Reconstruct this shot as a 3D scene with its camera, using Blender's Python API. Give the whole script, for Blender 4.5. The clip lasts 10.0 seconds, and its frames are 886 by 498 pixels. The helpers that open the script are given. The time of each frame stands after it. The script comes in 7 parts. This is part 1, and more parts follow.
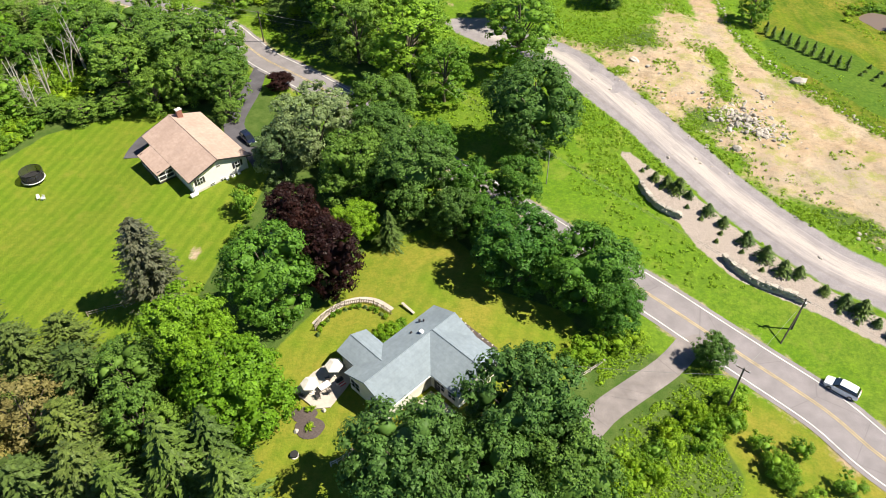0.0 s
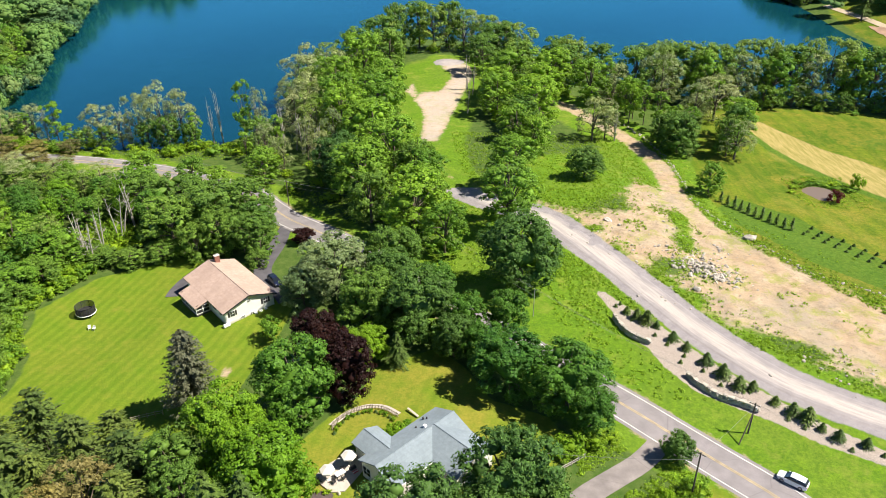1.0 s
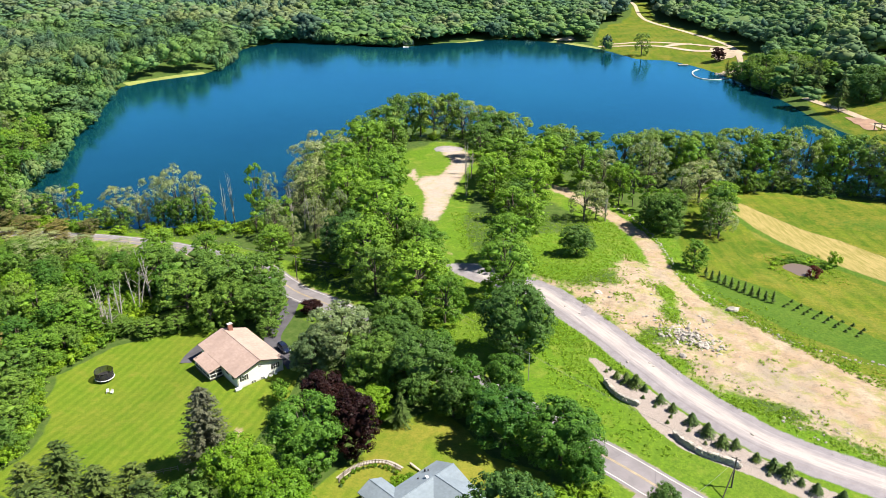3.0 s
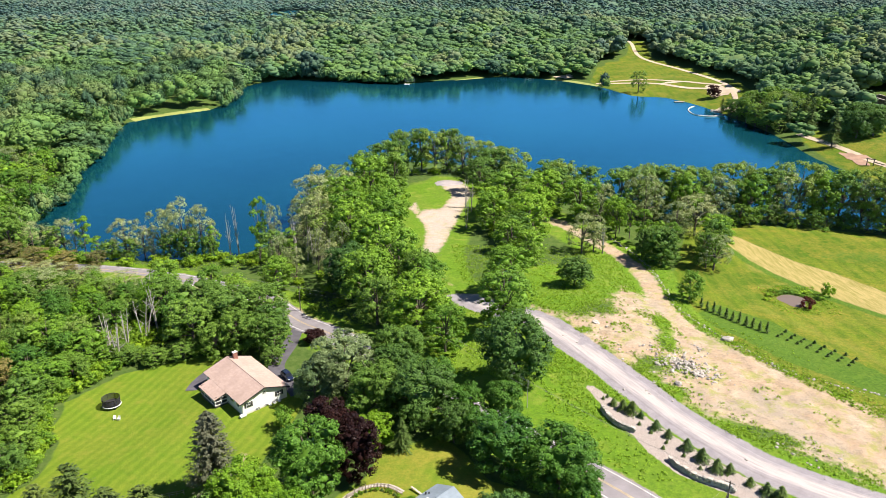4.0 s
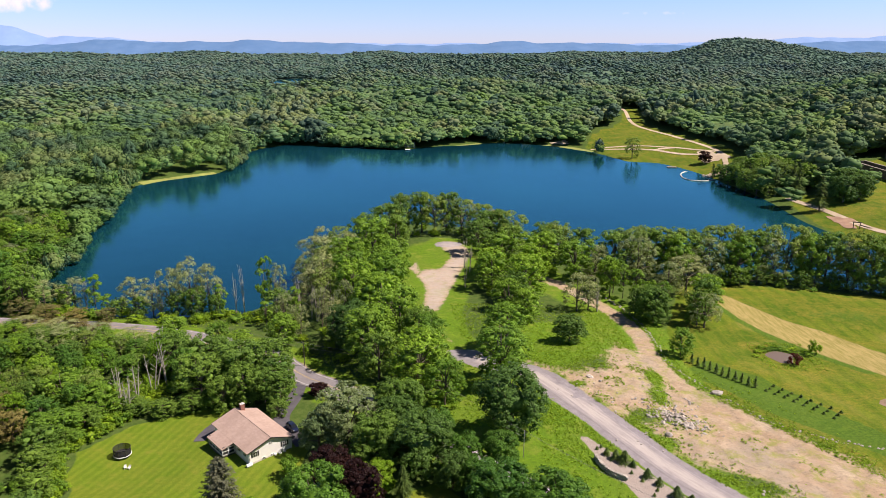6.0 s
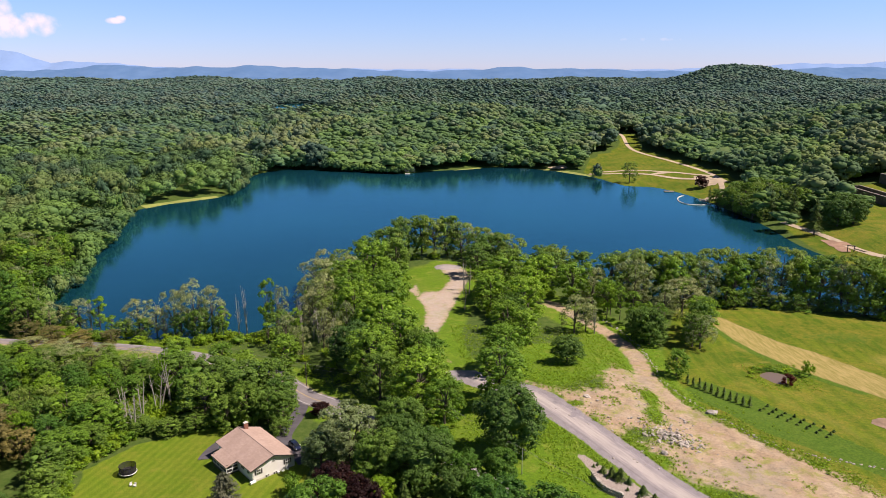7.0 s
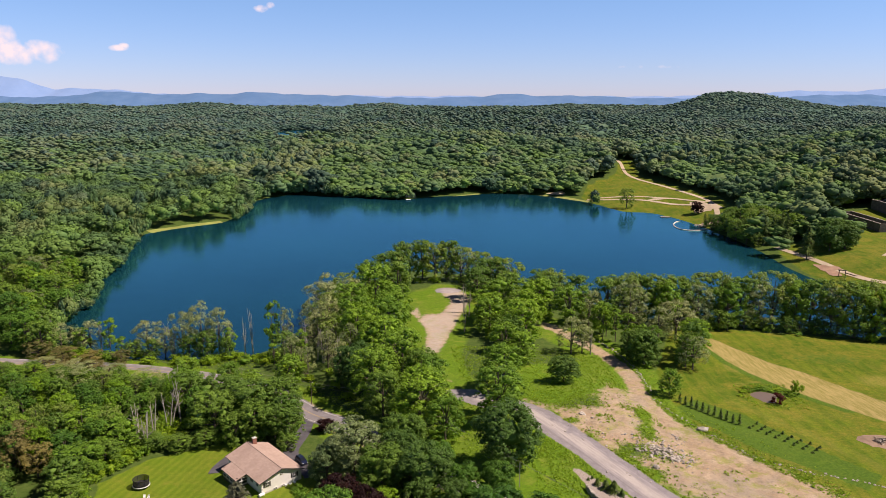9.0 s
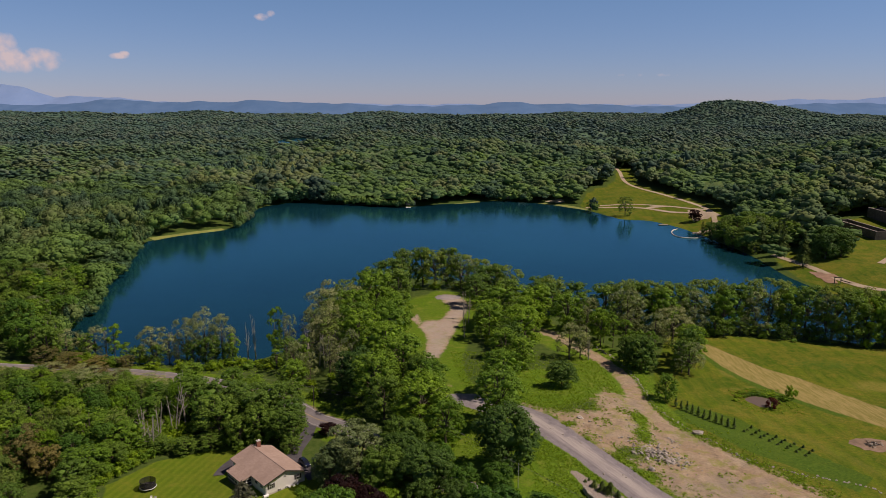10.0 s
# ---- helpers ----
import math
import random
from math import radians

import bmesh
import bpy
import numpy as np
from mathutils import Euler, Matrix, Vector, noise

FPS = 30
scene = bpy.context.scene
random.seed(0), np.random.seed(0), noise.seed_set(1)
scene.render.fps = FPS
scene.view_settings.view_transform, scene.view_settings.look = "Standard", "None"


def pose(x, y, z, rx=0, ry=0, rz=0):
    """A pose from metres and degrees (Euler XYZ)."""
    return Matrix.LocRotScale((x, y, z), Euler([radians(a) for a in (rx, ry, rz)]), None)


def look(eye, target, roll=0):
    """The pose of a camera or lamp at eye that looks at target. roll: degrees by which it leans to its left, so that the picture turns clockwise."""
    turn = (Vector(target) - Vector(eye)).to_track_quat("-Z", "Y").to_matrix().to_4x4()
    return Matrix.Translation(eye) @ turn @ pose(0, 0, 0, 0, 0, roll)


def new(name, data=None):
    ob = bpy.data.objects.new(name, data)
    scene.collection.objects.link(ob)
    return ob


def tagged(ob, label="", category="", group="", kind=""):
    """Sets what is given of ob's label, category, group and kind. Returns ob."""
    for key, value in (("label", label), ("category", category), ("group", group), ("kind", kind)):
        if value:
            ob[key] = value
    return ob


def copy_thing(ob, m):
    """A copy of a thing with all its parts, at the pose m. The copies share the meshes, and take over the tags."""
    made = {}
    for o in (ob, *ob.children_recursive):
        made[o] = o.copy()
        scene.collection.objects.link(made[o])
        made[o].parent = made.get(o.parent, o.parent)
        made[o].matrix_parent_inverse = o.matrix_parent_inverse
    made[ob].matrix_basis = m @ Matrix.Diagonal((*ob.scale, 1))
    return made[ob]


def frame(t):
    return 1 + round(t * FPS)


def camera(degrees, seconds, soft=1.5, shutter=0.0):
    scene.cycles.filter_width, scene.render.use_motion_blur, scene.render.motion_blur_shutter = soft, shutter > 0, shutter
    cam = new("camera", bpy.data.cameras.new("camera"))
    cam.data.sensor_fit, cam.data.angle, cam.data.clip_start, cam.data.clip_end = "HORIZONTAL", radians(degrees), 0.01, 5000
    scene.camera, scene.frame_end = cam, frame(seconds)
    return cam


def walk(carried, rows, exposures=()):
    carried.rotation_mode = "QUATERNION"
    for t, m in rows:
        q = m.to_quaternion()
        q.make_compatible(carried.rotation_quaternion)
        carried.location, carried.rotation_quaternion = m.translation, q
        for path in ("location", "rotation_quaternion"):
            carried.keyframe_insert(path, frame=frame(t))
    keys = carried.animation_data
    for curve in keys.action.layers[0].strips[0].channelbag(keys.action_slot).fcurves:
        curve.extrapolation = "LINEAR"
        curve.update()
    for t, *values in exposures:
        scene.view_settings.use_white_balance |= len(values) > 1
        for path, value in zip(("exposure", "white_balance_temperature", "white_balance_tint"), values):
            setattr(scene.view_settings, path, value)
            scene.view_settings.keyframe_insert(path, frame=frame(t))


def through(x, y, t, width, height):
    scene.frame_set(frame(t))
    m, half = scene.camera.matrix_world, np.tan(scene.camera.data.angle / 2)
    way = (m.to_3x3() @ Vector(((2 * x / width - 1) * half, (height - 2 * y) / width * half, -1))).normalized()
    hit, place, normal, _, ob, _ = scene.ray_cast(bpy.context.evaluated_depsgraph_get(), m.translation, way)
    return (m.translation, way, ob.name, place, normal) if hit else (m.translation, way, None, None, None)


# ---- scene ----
cam = camera(61.5, 10.0, soft=0.6)
METRES, EYE, TILT, LEAN, TURN = 70.0, 82.0, -44.1, 0.7, 0.0
ROWS = [
    (0.0, 0.0, 0.0, 0.0, 0.0, 0.0, -0.0),
    (0.5, -0.0019, -0.1663, -0.1083, -0.1, 9.05, -0.21),
    (1.0, -0.0043, -0.2756, -0.184, -0.12, 14.29, -0.34),
    (1.5, -0.0057, -0.3279, -0.2209, -0.16, 16.77, -0.39),
    (2.0, -0.0072, -0.359, -0.2419, -0.17, 18.24, -0.4),
    (2.5, -0.008, -0.3875, -0.2616, -0.21, 19.57, -0.41),
    (4.0, -0.0099, -0.476, -0.3235, -0.24, 23.62, -0.5),
    (4.5, -0.0109, -0.5047, -0.3436, -0.27, 24.88, -0.52),
    (5.0, -0.0118, -0.5348, -0.3647, -0.3, 26.16, -0.54),
    (5.5, -0.0124, -0.5634, -0.3849, -0.33, 27.37, -0.56),
    (7.0, -0.0152, -0.6534, -0.4477, -0.43, 30.33, -0.59),
    (7.5, -0.0164, -0.6814, -0.4675, -0.44, 30.98, -0.61),
    (8.0, -0.0179, -0.7106, -0.4887, -0.45, 31.51, -0.62),
    (8.5, -0.0189, -0.7384, -0.5084, -0.47, 31.91, -0.63),
    (9.0, -0.0203, -0.766, -0.5282, -0.48, 32.29, -0.63),
    (9.5, -0.0212, -0.7951, -0.5487, -0.49, 32.69, -0.65),
    (10.0, -0.0232, -0.8225, -0.5679, -0.52, 32.88, -0.64),
]
walk(cam, [(t, pose(0, 0, EYE, TILT, LEAN, TURN) @ pose(METRES * x, METRES * y, METRES * z, 90 + pitch, roll, yaw)) for t, x, y, z, yaw, pitch, roll in ROWS],
     [(0.0, 0.94, 7200, 9), (2.5, 1.01, 6850, 11), (4.0, 1.03, 6800, 14), (4.5, 0.91, 6850, 17), (5.5, 0.62, 7150, 21), (7.5, 0.36, 7400, 24), (9.0, 0.28, 7650, 24), (9.5, 0.05, 7800, 24), (10.0, -0.54, 7850, 25)])

# ---- world, sun ----
SUN_AZ, SUN_EL = 97.0, 54.0  # degrees from +y towards +x, degrees above the horizon
world = bpy.data.worlds.new("sky")
scene.world = world
world.use_nodes = True


def build_sky():
    nt = world.node_tree
    nt.nodes.clear()
    out = nt.nodes.new("ShaderNodeOutputWorld")
    bg = nt.nodes.new("ShaderNodeBackground")
    sky = nt.nodes.new("ShaderNodeTexSky")
    sky.sky_type, sky.sun_disc = "NISHITA", False
    sky.sun_elevation, sky.sun_rotation = radians(SUN_EL), radians(SUN_AZ)
    sky.air_density, sky.dust_density, sky.ozone_density, sky.altitude = 0.9, 0.0, 4.5, 300
    bg.inputs["Strength"].default_value = 0.067
    # a few small fair-weather clouds low over the hills
    tc = nt.nodes.new("ShaderNodeTexCoord")
    noi = nt.nodes.new("ShaderNodeTexNoise")
    noi.inputs["Scale"].default_value, noi.inputs["Detail"].default_value = 62.0, 10.0
    nt.links.new(tc.outputs["Generated"], noi.inputs["Vector"])
    total = None
    for az, el, wide, tall in ((-29.2, 2.6, 4.6, 1.2), (-30.6, 3.5, 2.4, 1.3), (-23.0, 3.0, 1.0, 0.32), (-22.6, 3.15, 0.5, 0.3), (-13.2, 5.9, 0.9, 0.4), (-12.6, 6.1, 0.5, 0.4), (15.0, 1.9, 5.0, 0.32)):
        a, e = radians(az), radians(el)
        d = Vector((math.sin(a) * math.cos(e), math.cos(a) * math.cos(e), math.sin(e)))
        side = Vector((math.cos(a), -math.sin(a), 0))
        up = side.cross(d)
        terms = []
        for axis, size in ((side, wide), (up, tall)):
            dot = nt.nodes.new("ShaderNodeVectorMath")
            dot.operation = "DOT_PRODUCT"
            dot.inputs[1].default_value = axis / math.sin(radians(size))
            nt.links.new(tc.outputs["Generated"], dot.inputs[0])
            sub = nt.nodes.new("ShaderNodeMath")
            sub.operation = "SUBTRACT"
            nt.links.new(dot.outputs["Value"], sub.inputs[0])
            sub.inputs[1].default_value = d.dot(axis) / math.sin(radians(size))
            sq = nt.nodes.new("ShaderNodeMath")
            sq.operation = "MULTIPLY"
            nt.links.new(sub.outputs[0], sq.inputs[0])
            nt.links.new(sub.outputs[0], sq.inputs[1])
            terms.append(sq)
        add = nt.nodes.new("ShaderNodeMath")
        add.operation = "ADD"
        nt.links.new(terms[0].outputs[0], add.inputs[0])
        nt.links.new(terms[1].outputs[0], add.inputs[1])
        fall = nt.nodes.new("ShaderNodeMapRange")
        fall.inputs["From Min"].default_value, fall.inputs["From Max"].default_value = 0.0, 1.0
        fall.inputs["To Min"].default_value, fall.inputs["To Max"].default_value = (0.62, 0.0) if az < 0 else (0.30, 0.0)
        nt.links.new(add.outputs[0], fall.inputs["Value"])
        if total is None:
            total = fall.outputs[0]
        else:
            mx = nt.nodes.new("ShaderNodeMath")
            mx.operation = "MAXIMUM"
            nt.links.new(total, mx.inputs[0])
            nt.links.new(fall.outputs[0], mx.inputs[1])
            total = mx.outputs[0]
    mul = nt.nodes.new("ShaderNodeMath")
    mul.operation = "MULTIPLY"
    nt.links.new(total, mul.inputs[0])
    nt.links.new(noi.outputs["Fac"], mul.inputs[1])
    edge = nt.nodes.new("ShaderNodeMapRange")
    edge.inputs["From Min"].default_value, edge.inputs["From Max"].default_value = 0.15, 0.33
    nt.links.new(mul.outputs[0], edge.inputs["Value"])
    mix = nt.nodes.new("ShaderNodeMixRGB")
    nt.links.new(edge.outputs[0], mix.inputs["Fac"])
    # summer haze: lavender at the horizon, bluer above; dimmed overhead to deepen shadows
    axes = nt.nodes.new("ShaderNodeSeparateXYZ")
    nt.links.new(tc.outputs["Generated"], axes.inputs[0])
    tint = None
    for lo, hi, below, above in ((0.0, 0.13, (0.90, 1.09, 1.80), (0.99, 1.40, 1.84)), (0.15, 0.55, None, (0.54, 0.57, 0.68))):
        rise = nt.nodes.new("ShaderNodeMapRange")
        rise.inputs["From Min"].default_value, rise.inputs["From Max"].default_value = lo, hi
        nt.links.new(axes.outputs["Z"], rise.inputs["Value"])
        layer = nt.nodes.new("ShaderNodeMixRGB")
        nt.links.new(rise.outputs[0], layer.inputs["Fac"])
        if tint is None:
            layer.inputs["Color1"].default_value = (*below, 1)
        else:
            nt.links.new(tint, layer.inputs["Color1"])
        layer.inputs["Color2"].default_value = (*above, 1)
        tint = layer.outputs[0]
    tone = nt.nodes.new("ShaderNodeMixRGB")
    tone.blend_type = "MULTIPLY"
    tone.inputs["Fac"].default_value = 1.0
    nt.links.new(tint, tone.inputs["Color2"])
    nt.links.new(sky.outputs[0], tone.inputs["Color1"])
    nt.links.new(tone.outputs[0], mix.inputs["Color1"])
    mix.inputs["Color2"].default_value = (11.0, 10.7, 12.4, 1)
    nt.links.new(mix.outputs[0], bg.inputs["Color"])
    nt.links.new(bg.outputs[0], out.inputs["Surface"])


build_sky()
sun = new("sun", bpy.data.lights.new("sun", "SUN"))
sun.data.energy, sun.data.angle, sun.data.color = 5.0, radians(0.53), (1.0, 0.965, 0.90)
_a, _e = radians(SUN_AZ), radians(SUN_EL)
sun.matrix_world = look((0, 0, 300), (-math.sin(_a) * math.cos(_e), -math.cos(_a) * math.cos(_e), 300 - math.sin(_e)))


# ---- materials ----
class Nodes:
    """Short hand for node trees."""

    def __init__(self, name):
        self.mat = bpy.data.materials.new(name)
        self.mat.use_nodes = True
        self.nt = self.mat.node_tree
        self.bsdf = self.nt.nodes["Principled BSDF"]
        self.out = self.nt.nodes["Material Output"]

    def node(self, kind, **inputs):
        n = self.nt.nodes.new(kind)
        for k, v in inputs.items():
            self.put(n.inputs[k.replace("_", " ")], v)
        return n

    def put(self, sock, v):
        if hasattr(v, "is_output"):
            self.nt.links.new(v, sock)
        else:
            sock.default_value = v

    def coords(self):
        return self.node("ShaderNodeTexCoord").outputs["Object"]

    def noise(self, scale, detail=4.0, rough=0.55, vec=None):
        n = self.node("ShaderNodeTexNoise", Scale=scale, Detail=detail, Roughness=rough)
        self.put(n.inputs["Vector"], vec if vec is not None else self.coords())
        return n.outputs["Fac"]

    def ramp(self, fac, lo, hi, to_lo=0.0, to_hi=1.0):
        n = self.node("ShaderNodeMapRange")
        self.put(n.inputs["Value"], fac)
        n.inputs["From Min"].default_value, n.inputs["From Max"].default_value = lo, hi
        n.inputs["To Min"].default_value, n.inputs["To Max"].default_value = to_lo, to_hi
        return n.outputs[0]

    def mix(self, fac, a, b, how="MIX"):
        n = self.node("ShaderNodeMixRGB")
        n.blend_type = how
        for sock, v in zip(("Fac", "Color1", "Color2"), (fac, a, b)):
            self.put(n.inputs[sock], (*v, 1) if isinstance(v, tuple) and len(v) == 3 else v)
        return n.outputs[0]

    def math(self, op, a, b=0.0):
        n = self.node("ShaderNodeMath")
        n.operation = op
        self.put(n.inputs[0], a)
        self.put(n.inputs[1], b)
        return n.outputs[0]

    def bump(self, height, strength, dist):
        n = self.node("ShaderNodeBump", Strength=strength, Distance=dist)
        self.put(n.inputs["Height"], height)
        self.put(self.bsdf.inputs["Normal"], n.outputs[0])
        return self

    def set(self, **kw):
        for k, v in kw.items():
            self.put(self.bsdf.inputs[k.replace("_", " ")], (*v, 1) if isinstance(v, tuple) and len(v) == 3 else v)
        return self


def plain(name, col, rough=0.6, metal=0.0, vary=0.18, scale=2.0, bump=0.0, bump_scale=30.0):
    m = Nodes(name)
    dark, light = tuple(c * (1 - vary) for c in col), tuple(min(1, c * (1 + vary)) for c in col)
    c = m.mix(m.ramp(m.noise(scale, 5), 0.3, 0.7), dark, light)
    c = m.mix(m.ramp(m.noise(scale * 11, 3), 0.35, 0.65, 0.0, 0.35), c, dark)
    m.set(Base_Color=c, Roughness=rough, Metallic=metal)
    if bump:
        m.bump(m.noise(bump_scale, 4), bump, 0.05)
    return m.mat


def leaf_material(name, col, second, warm=0.07, gloss=0.5, through=0.28):
    """Foliage: colour varies leaf by leaf, clump by clump and plant by plant, and light passes through."""
    m = Nodes(name)
    info = m.node("ShaderNodeObjectInfo").outputs["Random"]
    isle = m.node("ShaderNodeNewGeometry").outputs["Random Per Island"]
    c = m.mix(m.ramp(info, 0, 1), (col[0] * 0.78, col[1] * 0.86, col[2]), (second[0] * 1.35, second[1] * 1.18, second[2]))
    other = m.math("FRACT", m.math("MULTIPLY", info, 7.31))
    c = m.mix(m.ramp(other, 0.6, 1.0, 0, 0.5), c, (second[0] * 1.12, second[1] * 0.98, second[2] * 1.3))
    c = m.mix(m.ramp(m.noise(0.55, 3), 0.35, 0.65, 0, 0.55), c, second)
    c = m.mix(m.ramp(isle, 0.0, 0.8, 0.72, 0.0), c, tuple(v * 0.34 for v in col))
    c = m.mix(m.ramp(isle, 0.86, 1.0, 0.0, warm * 3), c, (second[0] * 1.45, second[1] * 1.35, second[2]))
    c = m.mix(m.ramp(m.noise(1.6, 4, 0.7), 0.42, 0.62, 0, 0.4), c, tuple(v * 0.55 for v in col))
    m.set(Base_Color=c, Roughness=gloss, Specular_IOR_Level=0.14)
    tr = m.node("ShaderNodeBsdfTranslucent")
    m.put(tr.inputs["Color"], m.mix(0.6, c, (second[0] * 1.8, second[1] * 1.7, second[2])))
    mx = m.node("ShaderNodeMixShader", Fac=through)
    m.nt.links.new(m.bsdf.outputs[0], mx.inputs[1])
    m.nt.links.new(tr.outputs[0], mx.inputs[2])
    m.nt.links.new(mx.outputs[0], m.out.inputs["Surface"])
    return m.mat


LEAF = {
    "maple": leaf_material("maple_leaves", (0.126, 0.262, 0.034), (0.228, 0.418, 0.042)),
    "lime": leaf_material("lime_leaves", (0.128, 0.277, 0.020), (0.200, 0.382, 0.025)),
    "oak": leaf_material("oak_leaves", (0.102, 0.212, 0.040), (0.190, 0.340, 0.052)),
    "dark": leaf_material("dark_leaves", (0.066, 0.160, 0.038), (0.120, 0.240, 0.048)),
    "grey": leaf_material("grey_green_leaves", (0.252, 0.324, 0.135), (0.340, 0.406, 0.184)),
    "olive": leaf_material("olive_leaves", (0.160, 0.272, 0.056), (0.255, 0.372, 0.076)),
    "silver": leaf_material("silver_green_leaves", (0.135, 0.225, 0.080), (0.300, 0.385, 0.185)),
    "copper": leaf_material("copper_leaves", (0.028, 0.010, 0.010), (0.047, 0.019, 0.013)),
    "spruce": leaf_material("spruce_needles", (0.060, 0.118, 0.026), (0.104, 0.178, 0.036), through=0.1),
    "pine": leaf_material("pine_needles", (0.080, 0.134, 0.032), (0.142, 0.204, 0.046), through=0.15),
    "brown": leaf_material("browned_leaves", (0.190, 0.185, 0.062), (0.262, 0.245, 0.085)),
    "twig": leaf_material("grey_twigs", (0.125, 0.128, 0.078), (0.185, 0.180, 0.115), through=0.1),
    "deep": leaf_material("deep_green_leaves", (0.062, 0.180, 0.030), (0.125, 0.285, 0.036)),
    "larch": leaf_material("grey_needles", (0.082, 0.122, 0.066), (0.150, 0.165, 0.100)),
    "weed": leaf_material("weeds", (0.170, 0.320, 0.022), (0.285, 0.460, 0.032)),
    "shrub": leaf_material("shrub_needles", (0.068, 0.129, 0.031), (0.116, 0.191, 0.041), through=0.1),
    "red": leaf_material("red_leaves", (0.086, 0.014, 0.016), (0.133, 0.026, 0.022)),
}
BARK = plain("bark", (0.12, 0.095, 0.07), 0.9, vary=0.35, scale=3, bump=0.6, bump_scale=9)
DEADWOOD = plain("dead_wood", (0.36, 0.33, 0.28), 0.85, vary=0.25, scale=2)


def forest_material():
    """Mixed woods: each tree carries its own tint, with distance haze painted in as bluer greys."""
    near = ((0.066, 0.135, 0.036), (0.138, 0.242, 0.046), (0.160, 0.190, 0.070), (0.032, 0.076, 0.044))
    hazed = ((0.068, 0.134, 0.100), (0.100, 0.180, 0.112), (0.126, 0.166, 0.120), (0.052, 0.106, 0.104))
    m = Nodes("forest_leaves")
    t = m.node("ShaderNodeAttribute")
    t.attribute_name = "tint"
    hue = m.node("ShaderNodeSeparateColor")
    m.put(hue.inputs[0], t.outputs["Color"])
    # alpha is painted haze: 0 nearby, 1 on trees far off
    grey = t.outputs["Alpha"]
    dull, bright, olive, fir = (m.mix(grey, a, b) for a, b in zip(near, hazed))
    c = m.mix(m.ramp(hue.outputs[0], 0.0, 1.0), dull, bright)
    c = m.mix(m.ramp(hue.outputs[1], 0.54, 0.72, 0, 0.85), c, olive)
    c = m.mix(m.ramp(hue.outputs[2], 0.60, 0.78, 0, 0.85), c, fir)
    isle = m.node("ShaderNodeNewGeometry").outputs["Random Per Island"]
    c = m.mix(m.ramp(isle, 0.0, 0.7, 0.25, 0.0), c, fir)
    c = m.mix(m.ramp(m.noise(0.006, 4, 0.6), 0.45, 0.60, 0, 0.5), c, dull)
    c = m.mix(m.ramp(m.noise(0.02, 4, 0.65), 0.52, 0.66, 0, 0.55), c, bright)
    m.set(Base_Color=c, Roughness=0.75, Specular_IOR_Level=0.15)
    return m.mat


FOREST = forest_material()


